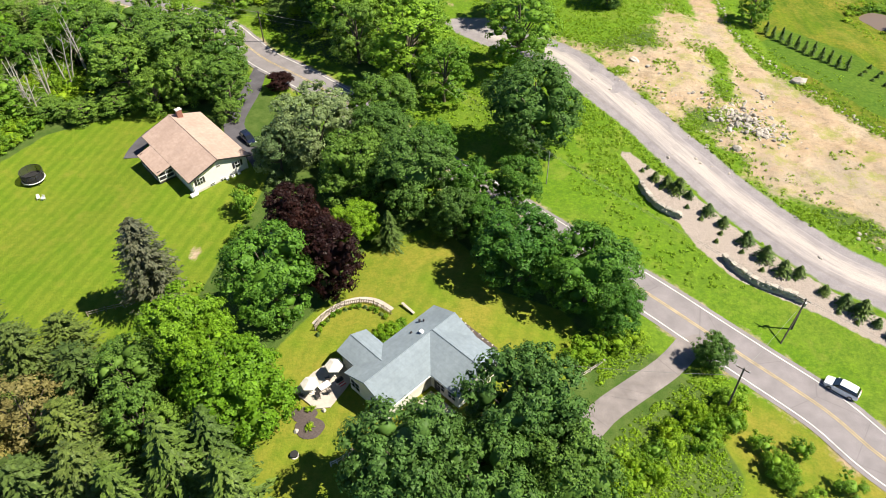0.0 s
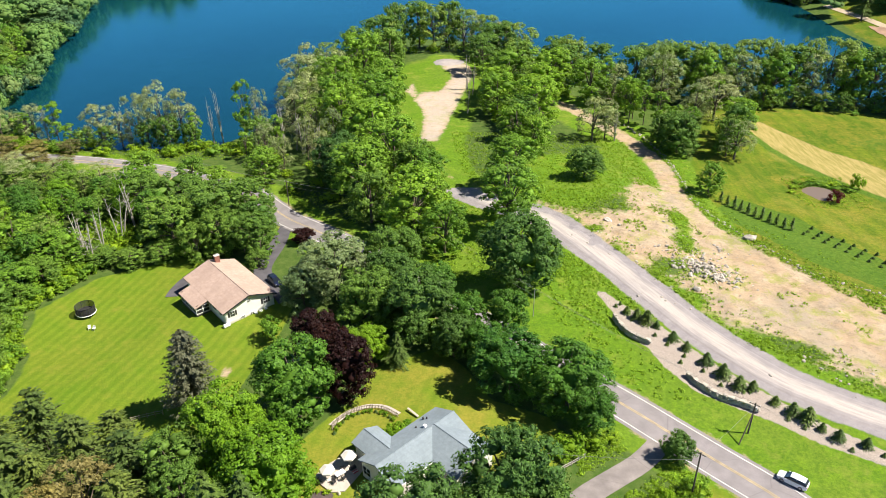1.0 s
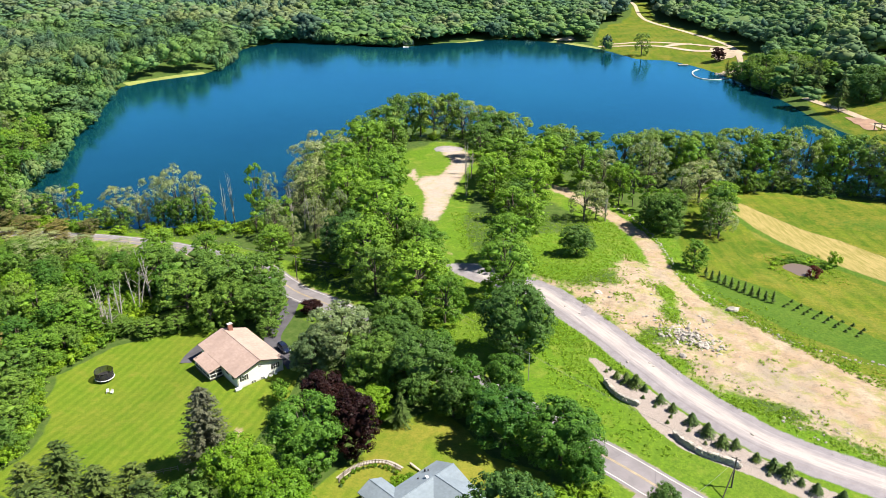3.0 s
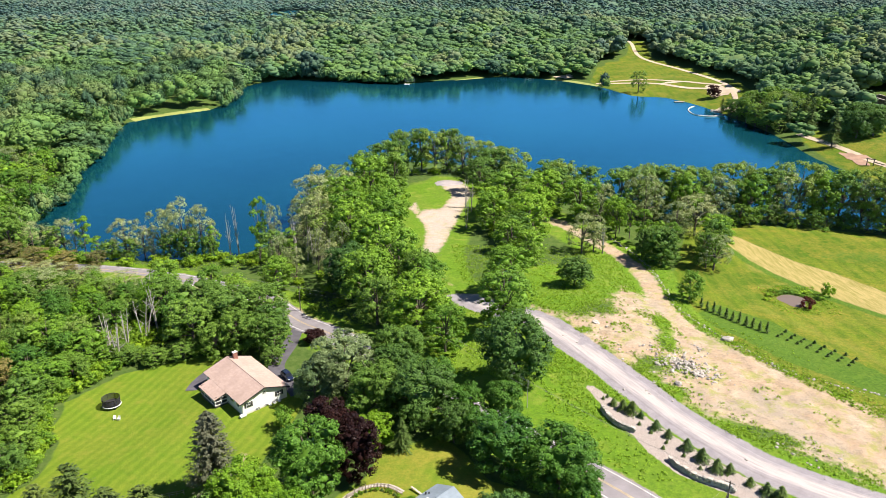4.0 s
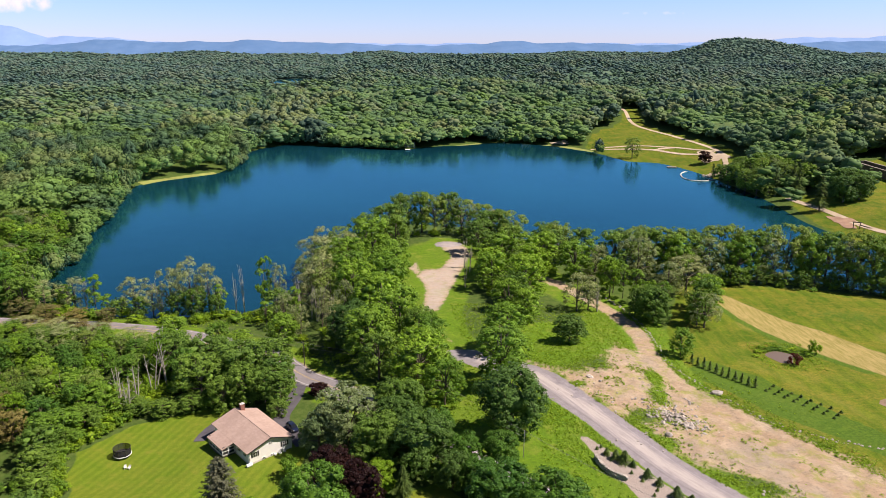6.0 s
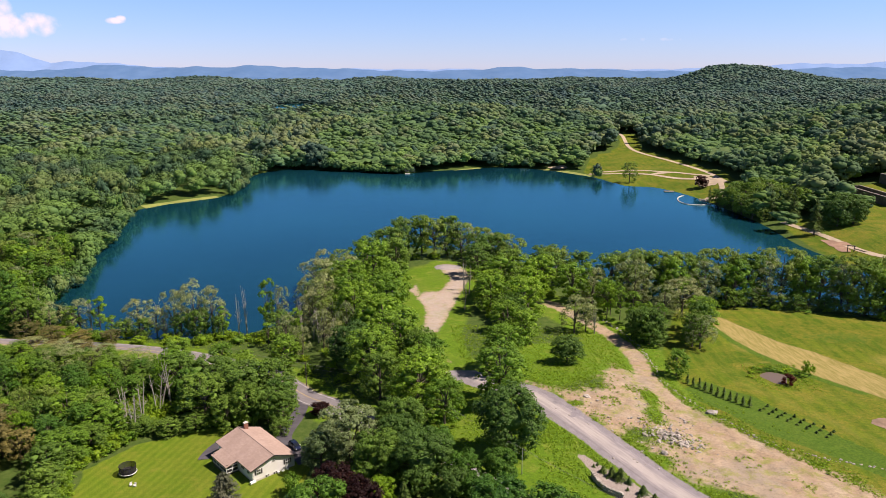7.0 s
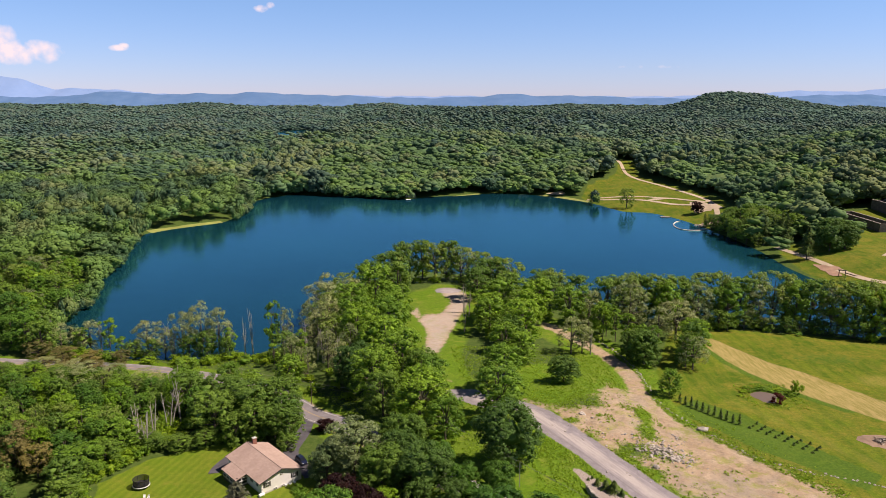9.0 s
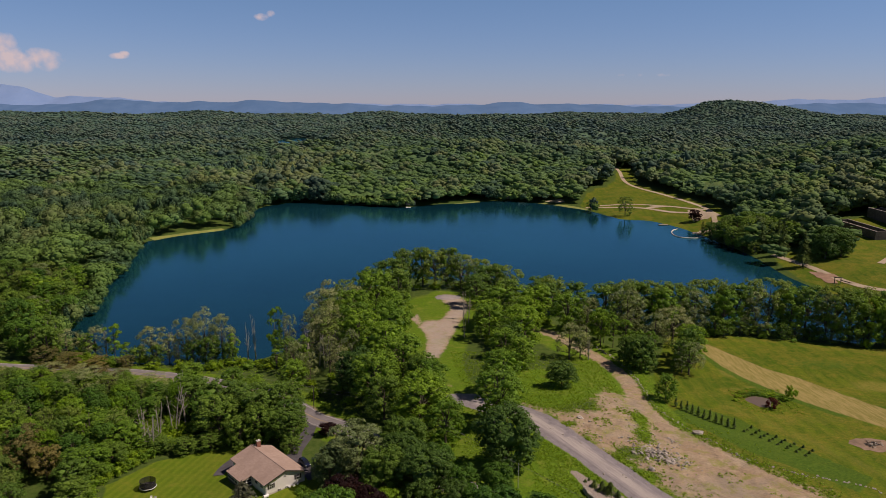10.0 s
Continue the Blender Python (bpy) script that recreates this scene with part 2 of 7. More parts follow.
def ground_material():
    m = Nodes("ground")
    za = m.node("ShaderNodeAttribute")
    za.attribute_name = "zone_a"
    zb = m.node("ShaderNodeAttribute")
    zb.attribute_name = "zone_b"
    zc = m.node("ShaderNodeAttribute")
    zc.attribute_name = "zone_c"
    sc = m.node("ShaderNodeSeparateColor")
    m.put(sc.inputs[0], zc.outputs["Color"])
    sa, sb = m.node("ShaderNodeSeparateColor"), m.node("ShaderNodeSeparateColor")
    m.put(sa.inputs[0], za.outputs["Color"])
    m.put(sb.inputs[0], zb.outputs["Color"])
    vec = m.coords()
    big, mid, fine = m.noise(0.06, 4, 0.6, vec), m.noise(0.45, 6, 0.65, vec), m.noise(5.0, 5, 0.7, vec)

    def soft(weight, spread=0.55, noise_in=mid, lo=0.42, hi=0.58):
        w = m.math("ADD", weight, m.math("MULTIPLY", m.math("SUBTRACT", noise_in, 0.5), spread))
        return m.ramp(w, lo, hi)

    # rough grass
    c = m.mix(m.ramp(mid, 0.3, 0.7), (0.104, 0.208, 0.012), (0.164, 0.288, 0.016))
    c = m.mix(m.ramp(big, 0.45, 0.7, 0, 0.6), c, (0.19, 0.24, 0.035))
    c = m.mix(m.ramp(m.noise(2.4, 6, 0.8, vec), 0.38, 0.66, 0, 0.65), c, (0.050, 0.110, 0.012))
    c = m.mix(m.ramp(m.noise(1.3, 6, 0.75, vec), 0.40, 0.64, 0, 0.6), c, (0.050, 0.105, 0.012))
    c = m.mix(m.ramp(m.noise(0.19, 6, 0.7, vec), 0.52, 0.68, 0, 0.7), c, (0.205, 0.240, 0.040))
    # woodland floor
    floor = m.mix(m.ramp(mid, 0.35, 0.65), (0.045, 0.090, 0.016), (0.085, 0.125, 0.030))
    c = m.mix(soft(sb.outputs[2], 0.8, m.noise(0.3, 6, 0.7, vec), 0.3, 0.6), c, floor)
    # mown lawn with stripes
    mp = m.node("ShaderNodeMapping")
    mp.inputs["Rotation"].default_value = (0, 0, radians(15))
    m.put(mp.inputs["Vector"], vec)
    wave = m.node("ShaderNodeTexWave", Scale=0.14, Distortion=1.6, Detail=3.0, Detail_Scale=0.35)
    wave.wave_profile = "SIN"
    m.put(wave.inputs["Vector"], mp.outputs[0])
    lawn = m.mix(m.ramp(wave.outputs["Fac"], 0.2, 0.8, 0.0, 0.75), (0.086, 0.178, 0.009), (0.142, 0.230, 0.016))
    lawn = m.mix(m.math("MULTIPLY", m.ramp(m.noise(0.11, 5, 0.65, vec), 0.34, 0.62, 0.25, 1.0), sc.outputs[1]), lawn, (0.265, 0.225, 0.038))
    lawn = m.mix(m.ramp(m.noise(2.4, 6, 0.8, vec), 0.4, 0.68, 0, 0.5), lawn, (0.060, 0.120, 0.012))
    lawn = m.mix(m.ramp(m.noise(0.9, 7, 0.75, vec), 0.44, 0.66, 0, 0.45), lawn, (0.070, 0.130, 0.010))
    lawn = m.mix(m.ramp(m.noise(0.23, 6, 0.7, vec), 0.54, 0.70, 0, 0.6), lawn, (0.200, 0.210, 0.030))
    c = m.mix(soft(sa.outputs[2], 0.25), c, lawn)
    # mown meadow, mottled
    mm = m.node("ShaderNodeMapping")
    mm.inputs["Rotation"].default_value = (0, 0, radians(14))
    mm.inputs["Scale"].default_value = (1.0, 0.16, 1)
    m.put(mm.inputs["Vector"], vec)
    bands = m.node("ShaderNodeTexWave", Scale=0.055, Distortion=5.0, Detail=3.0, Detail_Scale=0.3)
    m.put(bands.inputs["Vector"], mm.outputs[0])
    mead = m.mix(m.ramp(m.noise(0.03, 5, 0.6, vec), 0.40, 0.58), (0.066, 0.132, 0.008), (0.142, 0.196, 0.013))
    mead = m.mix(m.ramp(bands.outputs["Fac"], 0.35, 0.7, 0, 0.55), mead, (0.060, 0.112, 0.008))
    mead = m.mix(m.ramp(m.noise(0.45, 5, 0.6, mm.outputs[0]), 0.42, 0.64, 0, 0.6), mead, (0.200, 0.200, 0.026))
    mead = m.mix(m.ramp(m.noise(0.09, 8, 0.78, vec), 0.47, 0.60, 0, 0.9), mead, (0.238, 0.205, 0.030))
    mead = m.mix(m.ramp(m.noise(0.035, 5, 0.7, vec), 0.54, 0.66, 0, 0.6), mead, (0.245, 0.215, 0.040))
    mead = m.mix(m.ramp(m.noise(1.1, 7, 0.8, vec), 0.42, 0.62, 0, 0.7), mead, (0.050, 0.100, 0.008))
    mead = m.mix(m.ramp(m.noise(3.2, 5, 0.8, vec), 0.45, 0.65, 0, 0.45), mead, (0.042, 0.085, 0.008))
    mead = m.mix(m.math("MULTIPLY", soft(zc.outputs["Alpha"], 1.3, m.noise(0.3, 7, 0.75, mm.outputs[0]), 0.25, 0.85), m.ramp(m.noise(0.9, 6, 0.75, vec), 0.35, 0.6, 0.25, 0.75)), mead, (0.255, 0.225, 0.050))
    rich = m.mix(m.ramp(m.noise(1.3, 5, 0.7, vec), 0.4, 0.62), (0.046, 0.105, 0.012), (0.086, 0.158, 0.018))
    mead = m.mix(m.math("MULTIPLY", soft(sc.outputs[2], 0.5), 0.88), mead, rich)
    c = m.mix(soft(sc.outputs[0], 0.3), c, mead)
    # hay
    hay = m.mix(m.ramp(m.noise(0.9, 6, 0.7, mm.outputs[0]), 0.38, 0.62), (0.355, 0.280, 0.110), (0.215, 0.195, 0.055))
    c = m.mix(soft(za.outputs["Alpha"], 0.5, m.noise(0.35, 7, 0.75, mm.outputs[0]), 0.4, 0.6), c, hay)
    # bare earth with weeds
    dirt = m.mix(m.ramp(mid, 0.3, 0.7), (0.320, 0.226, 0.140), (0.430, 0.322, 0.212))
    dirt = m.mix(m.ramp(m.noise(0.16, 5, 0.6, vec), 0.42, 0.7, 0, 0.8), dirt, (0.520, 0.428, 0.310))
    dirt = m.mix(m.ramp(m.noise(1.7, 7, 0.8, vec), 0.42, 0.68, 0, 0.8), dirt, (0.245, 0.190, 0.135))
    dirt = m.mix(m.ramp(m.noise(0.07, 5, 0.65, vec), 0.44, 0.62, 0, 0.6), dirt, (0.36, 0.250, 0.165))
    tm = m.node("ShaderNodeMapping")
    tm.inputs["Rotation"].default_value = (0, 0, radians(52))
    tm.inputs["Scale"].default_value = (0.4, 1.0, 1)
    m.put(tm.inputs["Vector"], vec)
    dirt = m.mix(m.ramp(m.noise(0.8, 5, 0.65, tm.outputs[0]), 0.45, 0.75, 0, 0.22), dirt, (0.59, 0.49, 0.345))
    dirt = m.mix(m.ramp(m.noise(0.045, 6, 0.7, vec), 0.50, 0.62, 0, 0.75), dirt, (0.29, 0.245, 0.190))
    dirt = m.mix(m.ramp(m.noise(3.4, 4, 0.7, vec), 0.60, 0.72, 0, 0.6), dirt, (0.55, 0.46, 0.335))
    dirt = m.mix(m.ramp(m.noise(0.62, 7, 0.8, vec), 0.50, 0.62, 0, 0.65), dirt, (0.215, 0.172, 0.120))
    weedy = m.ramp(m.math("MULTIPLY", m.noise(0.22, 6, 0.7, vec), m.ramp(fine, 0.2, 0.7, 0.75, 1.1)), 0.49, 0.60, 0, 0.7)
    dirt = m.mix(weedy, dirt, m.mix(m.ramp(fine, 0.4, 0.6), (0.165, 0.235, 0.03), (0.285, 0.265, 0.07)))
    c = m.mix(soft(sa.outputs[0], 1.5, m.noise(0.28, 8, 0.75, vec), 0.38, 0.62), c, dirt)
    # gravel
    gravel = m.mix(m.ramp(mid, 0.3, 0.7), (0.225, 0.205, 0.215), (0.31, 0.285, 0.29))
    gravel = m.mix(m.ramp(fine, 0.4, 0.7, 0, 0.5), gravel, (0.18, 0.165, 0.175))
    c = m.mix(soft(sa.outputs[1], 0.7, m.noise(0.25, 6, 0.7, vec)), c, gravel)
    c = m.mix(m.ramp(m.math("ADD", sb.outputs[0], m.math("MULTIPLY", m.math("SUBTRACT", m.noise(0.5, 6, 0.7, vec), 0.5), 0.9)), 0.25, 0.95, 0, 0.75), c, (0.44, 0.39, 0.36))
    # planting bed of stones and mulch
    bed = m.mix(m.ramp(fine, 0.35, 0.65), (0.24, 0.20, 0.175), (0.40, 0.345, 0.305))
    c = m.mix(soft(sb.outputs[1], 0.25), c, bed)
    m.set(Base_Color=c, Roughness=0.95, Specular_IOR_Level=0.1)
    m.bump(m.math("ADD", m.math("MULTIPLY", fine, 0.4), mid), 0.6, 0.35)
    return m.mat


GROUND = ground_material()


def asphalt_material(name, col, streak=0.3):
    m = Nodes(name)
    vec = m.coords()
    c = m.mix(m.ramp(m.noise(0.35, 5, 0.6, vec), 0.3, 0.7), tuple(v * (1 - streak) for v in col), tuple(v * (1 + streak) for v in col))
    c = m.mix(m.ramp(m.noise(9, 4, 0.6, vec), 0.4, 0.7, 0, 0.5), c, tuple(v * 0.7 for v in col))
    crack = m.node("ShaderNodeTexVoronoi", Scale=0.09)
    crack.feature = "DISTANCE_TO_EDGE"
    m.put(crack.inputs["Vector"], vec)
    c = m.mix(m.ramp(crack.outputs["Distance"], 0.0, 0.006, 0.45, 0.0), c, tuple(v * 0.45 for v in col))
    m.set(Base_Color=c, Roughness=0.9)
    m.bump(m.noise(14, 4, 0.6, vec), 0.3, 0.02)
    return m.mat


ASPHALT = asphalt_material("worn_asphalt", (0.225, 0.205, 0.212), 0.18)
DRIVE = asphalt_material("driveway_asphalt", (0.085, 0.08, 0.092))
DRIVE_OLD = asphalt_material("old_driveway", (0.21, 0.185, 0.18))
SAND_PATH = plain("sandy_track", (0.46, 0.37, 0.26), 0.95, vary=0.2, scale=0.12)
WHITE_LINE = plain("white_line", (0.62, 0.61, 0.59), 0.8, vary=0.3, scale=0.8)
YELLOW_LINE = plain("yellow_line", (0.43, 0.335, 0.18), 0.8, vary=0.4, scale=0.8)


def water_material():
    """Deep clear water: dark below, blue in its mirror."""
    m = Nodes("lake_water")
    vec = m.coords()
    c = m.mix(m.ramp(m.noise(0.006, 3, 0.5, vec), 0.35, 0.65), (0.001, 0.030, 0.046), (0.002, 0.046, 0.068))
    m.set(Base_Color=c, Roughness=0.5, Specular_IOR_Level=0.0)
    h = m.math("ADD", m.noise(0.8, 4, 0.6, vec), m.math("MULTIPLY", m.noise(0.12, 3, 0.5, vec), 1.5))
    m.bump(h, 0.17, 0.2)
    gloss = m.node("ShaderNodeBsdfGlossy", Roughness=0.11)
    m.put(gloss.inputs["Color"], (0.32, 0.84, 0.94, 1.0))
    fres = m.node("ShaderNodeFresnel", IOR=1.62)
    for n in (gloss, fres):
        m.nt.links.new(m.bsdf.inputs["Normal"].links[0].from_socket, n.inputs["Normal"])
    mx = m.node("ShaderNodeMixShader")
    m.nt.links.new(fres.outputs[0], mx.inputs[0])
    m.nt.links.new(m.bsdf.outputs[0], mx.inputs[1])
    m.nt.links.new(gloss.outputs[0], mx.inputs[2])
    m.nt.links.new(mx.outputs[0], m.out.inputs["Surface"])
    return m.mat


WATER = water_material()
DARK_STONE = plain("dark_stone", (0.13, 0.11, 0.095), 0.9, vary=0.4, scale=0.5)
STONE = plain("grey_stone", (0.35, 0.315, 0.275), 0.9, vary=0.3, scale=1.3, bump=0.5, bump_scale=6)
PALE_STONE = plain("pale_stone", (0.47, 0.42, 0.36), 0.9, vary=0.2, scale=1.3, bump=0.4, bump_scale=6)


def roof_material(name, a, b, course=7.0):
    m = Nodes(name)
    vec = m.coords()
    w = m.node("ShaderNodeTexWave", Scale=course * 0.16, Distortion=1.0, Detail=3.0)
    w.bands_direction = "Z"
    m.put(w.inputs["Vector"], vec)
    c = m.mix(m.ramp(m.noise(1.6, 6, 0.7, vec), 0.3, 0.7), a, b)
    c = m.mix(m.ramp(m.noise(0.25, 3, 0.6, vec), 0.4, 0.7, 0, 0.5), c, tuple(v * 0.8 for v in a))
    c = m.mix(m.ramp(w.outputs["Fac"], 0.0, 0.25, 0.09, 0.0), c, tuple(v * 0.6 for v in a))
    m.set(Base_Color=c, Roughness=0.9)
    m.bump(m.noise(12, 3, 0.6, vec), 0.3, 0.03)
    return m.mat


ROOF_TAN = roof_material("tan_shingles", (0.360, 0.252, 0.205), (0.475, 0.352, 0.290))
ROOF_BLUE = roof_material("blue_grey_shingles", (0.170, 0.212, 0.245), (0.235, 0.285, 0.322))
SIDING = plain("white_siding", (0.78, 0.77, 0.74), 0.6, vary=0.05, scale=0.8)
SIDING_TAN = plain("cream_siding", (0.68, 0.65, 0.58), 0.6, vary=0.08, scale=0.8)
TRIM = plain("white_trim", (0.8, 0.8, 0.78), 0.5, vary=0.05)
DARK_TRIM = plain("dark_trim", (0.035, 0.033, 0.035), 0.5, vary=0.2)
CONCRETE = plain("concrete", (0.56, 0.52, 0.47), 0.9, vary=0.12, scale=0.9, bump=0.2)
PAVERS = plain("patio_stone", (0.43, 0.38, 0.335), 0.9, vary=0.15, scale=1.2, bump=0.2)
BRICK = plain("red_brick", (0.27, 0.12, 0.085), 0.9, vary=0.25, scale=5)
WOOD = plain("grey_wood", (0.30, 0.25, 0.19), 0.85, vary=0.25, scale=3)
POLE_WOOD = plain("pole_wood", (0.085, 0.07, 0.055), 0.85, vary=0.3, scale=3)
GREY_POLE = plain("galvanised_metal", (0.42, 0.42, 0.42), 0.55, 0.4)
CABLE = plain("cable", (0.22, 0.22, 0.21), 0.6)
RUBBER = plain("rubber", (0.018, 0.018, 0.018), 0.8)
CANVAS = plain("white_canvas", (0.62, 0.59, 0.54), 0.8, vary=0.05)
NETTING = plain("black_netting", (0.02, 0.02, 0.022), 0.8)
PLASTIC = plain("white_plastic", (0.8, 0.8, 0.8), 0.4, vary=0.05)
RED_CLOTH = plain("red_cloth", (0.45, 0.04, 0.05), 0.8)
MULCH = plain("dark_mulch", (0.085, 0.065, 0.06), 0.95, vary=0.3, scale=4, bump=0.5)
CAR_WHITE = Nodes("white_car_paint").set(Base_Color=(0.80, 0.81, 0.82), Roughness=0.25, Coat_Weight=0.6).mat
CAR_NAVY = Nodes("navy_car_paint").set(Base_Color=(0.012, 0.018, 0.045), Roughness=0.2, Coat_Weight=0.8).mat
GLASS = Nodes("dark_glass").set(Base_Color=(0.012, 0.016, 0.02), Roughness=0.05, Specular_IOR_Level=0.7).mat
LAMP_RED = plain("red_lamp", (0.4, 0.02, 0.02), 0.3)
RIM = plain("alloy_rim", (0.5, 0.5, 0.52), 0.35, 0.8)


# ---- mesh helpers ----
def part(name, bm, material, parent, label=""):
    """Links a bmesh as one mesh object under a thing or a part."""
    me = bpy.data.meshes.new(name)
    bm.normal_update()
    bm.to_mesh(me)
    bm.free()
    me.materials.append(material)
    ob = new(name, me)
    if parent is not None:
        ob.parent = parent
    return tagged(ob, label) if label else ob


def thing(name, m, label, category, group="", kind=""):
    ob = new(name)
    ob.matrix_world = m
    ob.empty_display_size = 0.2
    return tagged(ob, label, category, group, kind)


def box(sx, sy, sz, m=Matrix(), bevel=0.0, bm=None):
    """A box with its base at z = 0, rounded a little."""
    bm = bm or bmesh.new()
    made = bmesh.ops.create_cube(bm, size=1, matrix=m @ Matrix.Translation((0, 0, sz / 2)) @ Matrix.Diagonal((sx, sy, sz, 1)))
    if bevel:
        es = list({e for v in made["verts"] for e in v.link_edges})
        bmesh.ops.bevel(bm, geom=es, offset=bevel, segments=1, affect="EDGES", profile=0.5)
    return bm


def tube(p, q, r0, r1, sides=8, bm=None):
    """A tapered rod from p to q."""
    bm = bm or bmesh.new()
    p, q = Vector(p), Vector(q)
    d = q - p
    m = Matrix.Translation((p + q) / 2) @ d.to_track_quat("Z", "Y").to_matrix().to_4x4()
    bmesh.ops.create_cone(bm, cap_ends=True, segments=sides, radius1=r0, radius2=r1, depth=d.length, matrix=m)
    return bm


def mesh_np(name, v, f, material, tint=None, smooth=False):
    """A mesh from arrays of corners and of faces that all have the same number of corners."""
    v, f = np.ascontiguousarray(v, np.float32), np.ascontiguousarray(f, np.int32)
    me = bpy.data.meshes.new(name)
    me.vertices.add(len(v))
    me.vertices.foreach_set("co", v.ravel())
    me.loops.add(f.size)
    me.loops.foreach_set("vertex_index", f.ravel())
    me.polygons.add(len(f))
    me.polygons.foreach_set("loop_start", np.arange(len(f), dtype=np.int32) * f.shape[1])
    me.polygons.foreach_set("use_smooth", np.full(len(f), smooth))
    me.update(calc_edges=True)
    me.materials.append(material)
    if tint is not None:
        at = me.attributes.new("tint", "FLOAT_COLOR", "POINT")
        at.data.foreach_set("color", np.ascontiguousarray(tint, np.float32).ravel())
    return me


def spline(pts, step=2.0):
    """A smooth line through points, sampled evenly enough."""
    pts = [np.array(p, float) for p in pts]
    full = [2 * pts[0] - pts[1], *pts, 2 * pts[-1] - pts[-2]]
    out = []
    for i in range(1, len(full) - 2):
        a, b, c, d = full[i - 1:i + 3]
        n = max(2, int(np.linalg.norm(c - b) / step))
        for k in range(n):
            u = k / n
            out.append(0.5 * (2 * b + (c - a) * u + (2 * a - 5 * b + 4 * c - d) * u ** 2 + (3 * b - a - 3 * c + d) * u ** 3))
    return np.array([*out, pts[-1]])


# ---- land ----
LAKE_Z = -12.0
SPOTS = [  # heights that shape the land, fitted to the camera's view: x, y, z
    (50, 66, -2.9), (25, 90, -2.2), (-20, 130, -4.5), (-40, 118, -5.4), (-75, 112, -7.4), (-45, 100, -6.0),
    (-55, 75, -4.5), (-5, 58, 0.6), (-25, 60, 0.2), (10, 30, 0.0), (60, 82, -1.6), (45, 110, -1.6), (40, 145, -1.0),
    (75, 135, -3.6), (92, 155, -6.4), (110, 172, -8.0), (-90, 150, -8.0), (-60, 165, -8.5), (5, 190, -3.5),
    (5, 250, -7.0), (60, 210, -7.0), (140, 200, -9.5), (-140, 110, -8.5), (120, 90, -3.5), (0, -80, 0.0), (-120, 20, -4.0), (120, 10, -3.5),
]
def seg_dist(px, py, pts, closed=False):
    """Distance of points to a polyline."""
    best = np.full(px.shape, 1e9)
    n = len(pts)
    for i in range(n if closed else n - 1):
        ax, ay = pts[i][0], pts[i][1]
        bx, by = pts[(i + 1) % n][0], pts[(i + 1) % n][1]
        dx, dy = bx - ax, by - ay
        u = np.clip(((px - ax) * dx + (py - ay) * dy) / (dx * dx + dy * dy + 1e-9), 0, 1)
        best = np.minimum(best, np.hypot(px - ax - u * dx, py - ay - u * dy))
    return best
def inside(px, py, pts):
    r = np.zeros(px.shape, bool)
    n = len(pts)
    for i in range(n):
        ax, ay = pts[i][0], pts[i][1]
        bx, by = pts[(i + 1) % n][0], pts[(i + 1) % n][1]
        if ay == by:
            continue
        r ^= ((ay > py) != (by > py)) & (px < (bx - ax) * (py - ay) / (by - ay) + ax)
    return r
def signed(px, py, pts):
    """Distance to a closed outline, negative inside."""
    d = seg_dist(px, py, pts, True)
    return np.where(inside(px, py, pts), -d, d)
LAKE = [
    (-172, 245), (-159, 234), (-134, 224), (-109, 221), (-82, 225), (-70, 240), (-64, 267), (-61, 309), (-50, 346), (-22, 376), (21, 363), (58, 324),
    (76, 300), (100, 276), (134, 274), (160, 268), (185, 250), (205, 262), (215, 310), (209, 358), (207, 380), (211, 434), (209, 470), (204, 517), (198, 557),
    (184, 593), (159, 597), (152, 618), (136, 666), (102, 706), (62, 727), (7, 703), (-38, 678), (-110, 698), (-160, 714), (-188, 671),
    (-176, 576), (-181, 538), (-207, 518), (-225, 493), (-217, 439), (-202, 387), (-198, 350), (-182, 302),
]
def land(x, y):
    """Height of the land."""
    x, y = np.asarray(x, float), np.asarray(y, float)
    top, sum_w = np.zeros(x.shape), np.full(x.shape, 1e-12)
    for sx, sy, sz in SPOTS:
        w = 1 / ((x - sx) ** 2 + (y - sy) ** 2 + 60.0) ** 1.6
        top += w * sz
        sum_w += w
    z = top / sum_w
    r = np.hypot(x, y + 60)
    far = np.clip((r - 330) / 500, 0, 1)
    far = far * far * (3 - 2 * far)
    # wooded hills beyond the water
    hills = -6 + 15 * np.clip((r - 700) / 2300, 0, 1)
    hills += 58 * np.exp(-(((x - 620) / 260) ** 2 + ((y - 680) / 330) ** 2))
    hills += 76 * np.exp(-(((x - 945) / np.where(x < 945, 190, 290)) ** 2 + ((y - 2500) / 330) ** 2))
    hills += 30 * np.exp(-(((x - 10) / 250) ** 2 + ((y - 1000) / 170) ** 2))
    hills += 30 * np.exp(-(((x - 150) / 420) ** 2 + ((y - 1800) / 260) ** 2))
    hills += 6 * np.sin(x / 310 + 1.3) * np.cos(y / 270)
    roll = np.clip((r - 850) / 500, 0, 1)
    hills += roll * (11 * np.sin(x / 170 + y / 420) * np.sin(y / 200 + 0.7) + 6 * np.sin(x / 95 - y / 160 + 2) * np.cos(y / 140 + x / 400))
    z = z * (1 - far) + hills * far
    shelf = np.clip((1.9 - np.hypot((x + 352 - 0.19 * (1640 - y)) / 60, (y - 1620) / 230)) / 0.9, 0, 1)
    z = z * (1 - shelf) + np.minimum(z, -2.0) * shelf
    d = signed(x, y, LAKE)
    shore = np.clip(d / 55, 0, 1)
    shore = shore * shore * (3 - 2 * shore)
    z = (LAKE_Z + 0.5) * (1 - shore) + np.maximum(z, LAKE_Z + 1.2) * shore
    return np.where(d < 6, LAKE_Z + 0.5 + np.maximum(d - 6, -30) * 0.16, z)


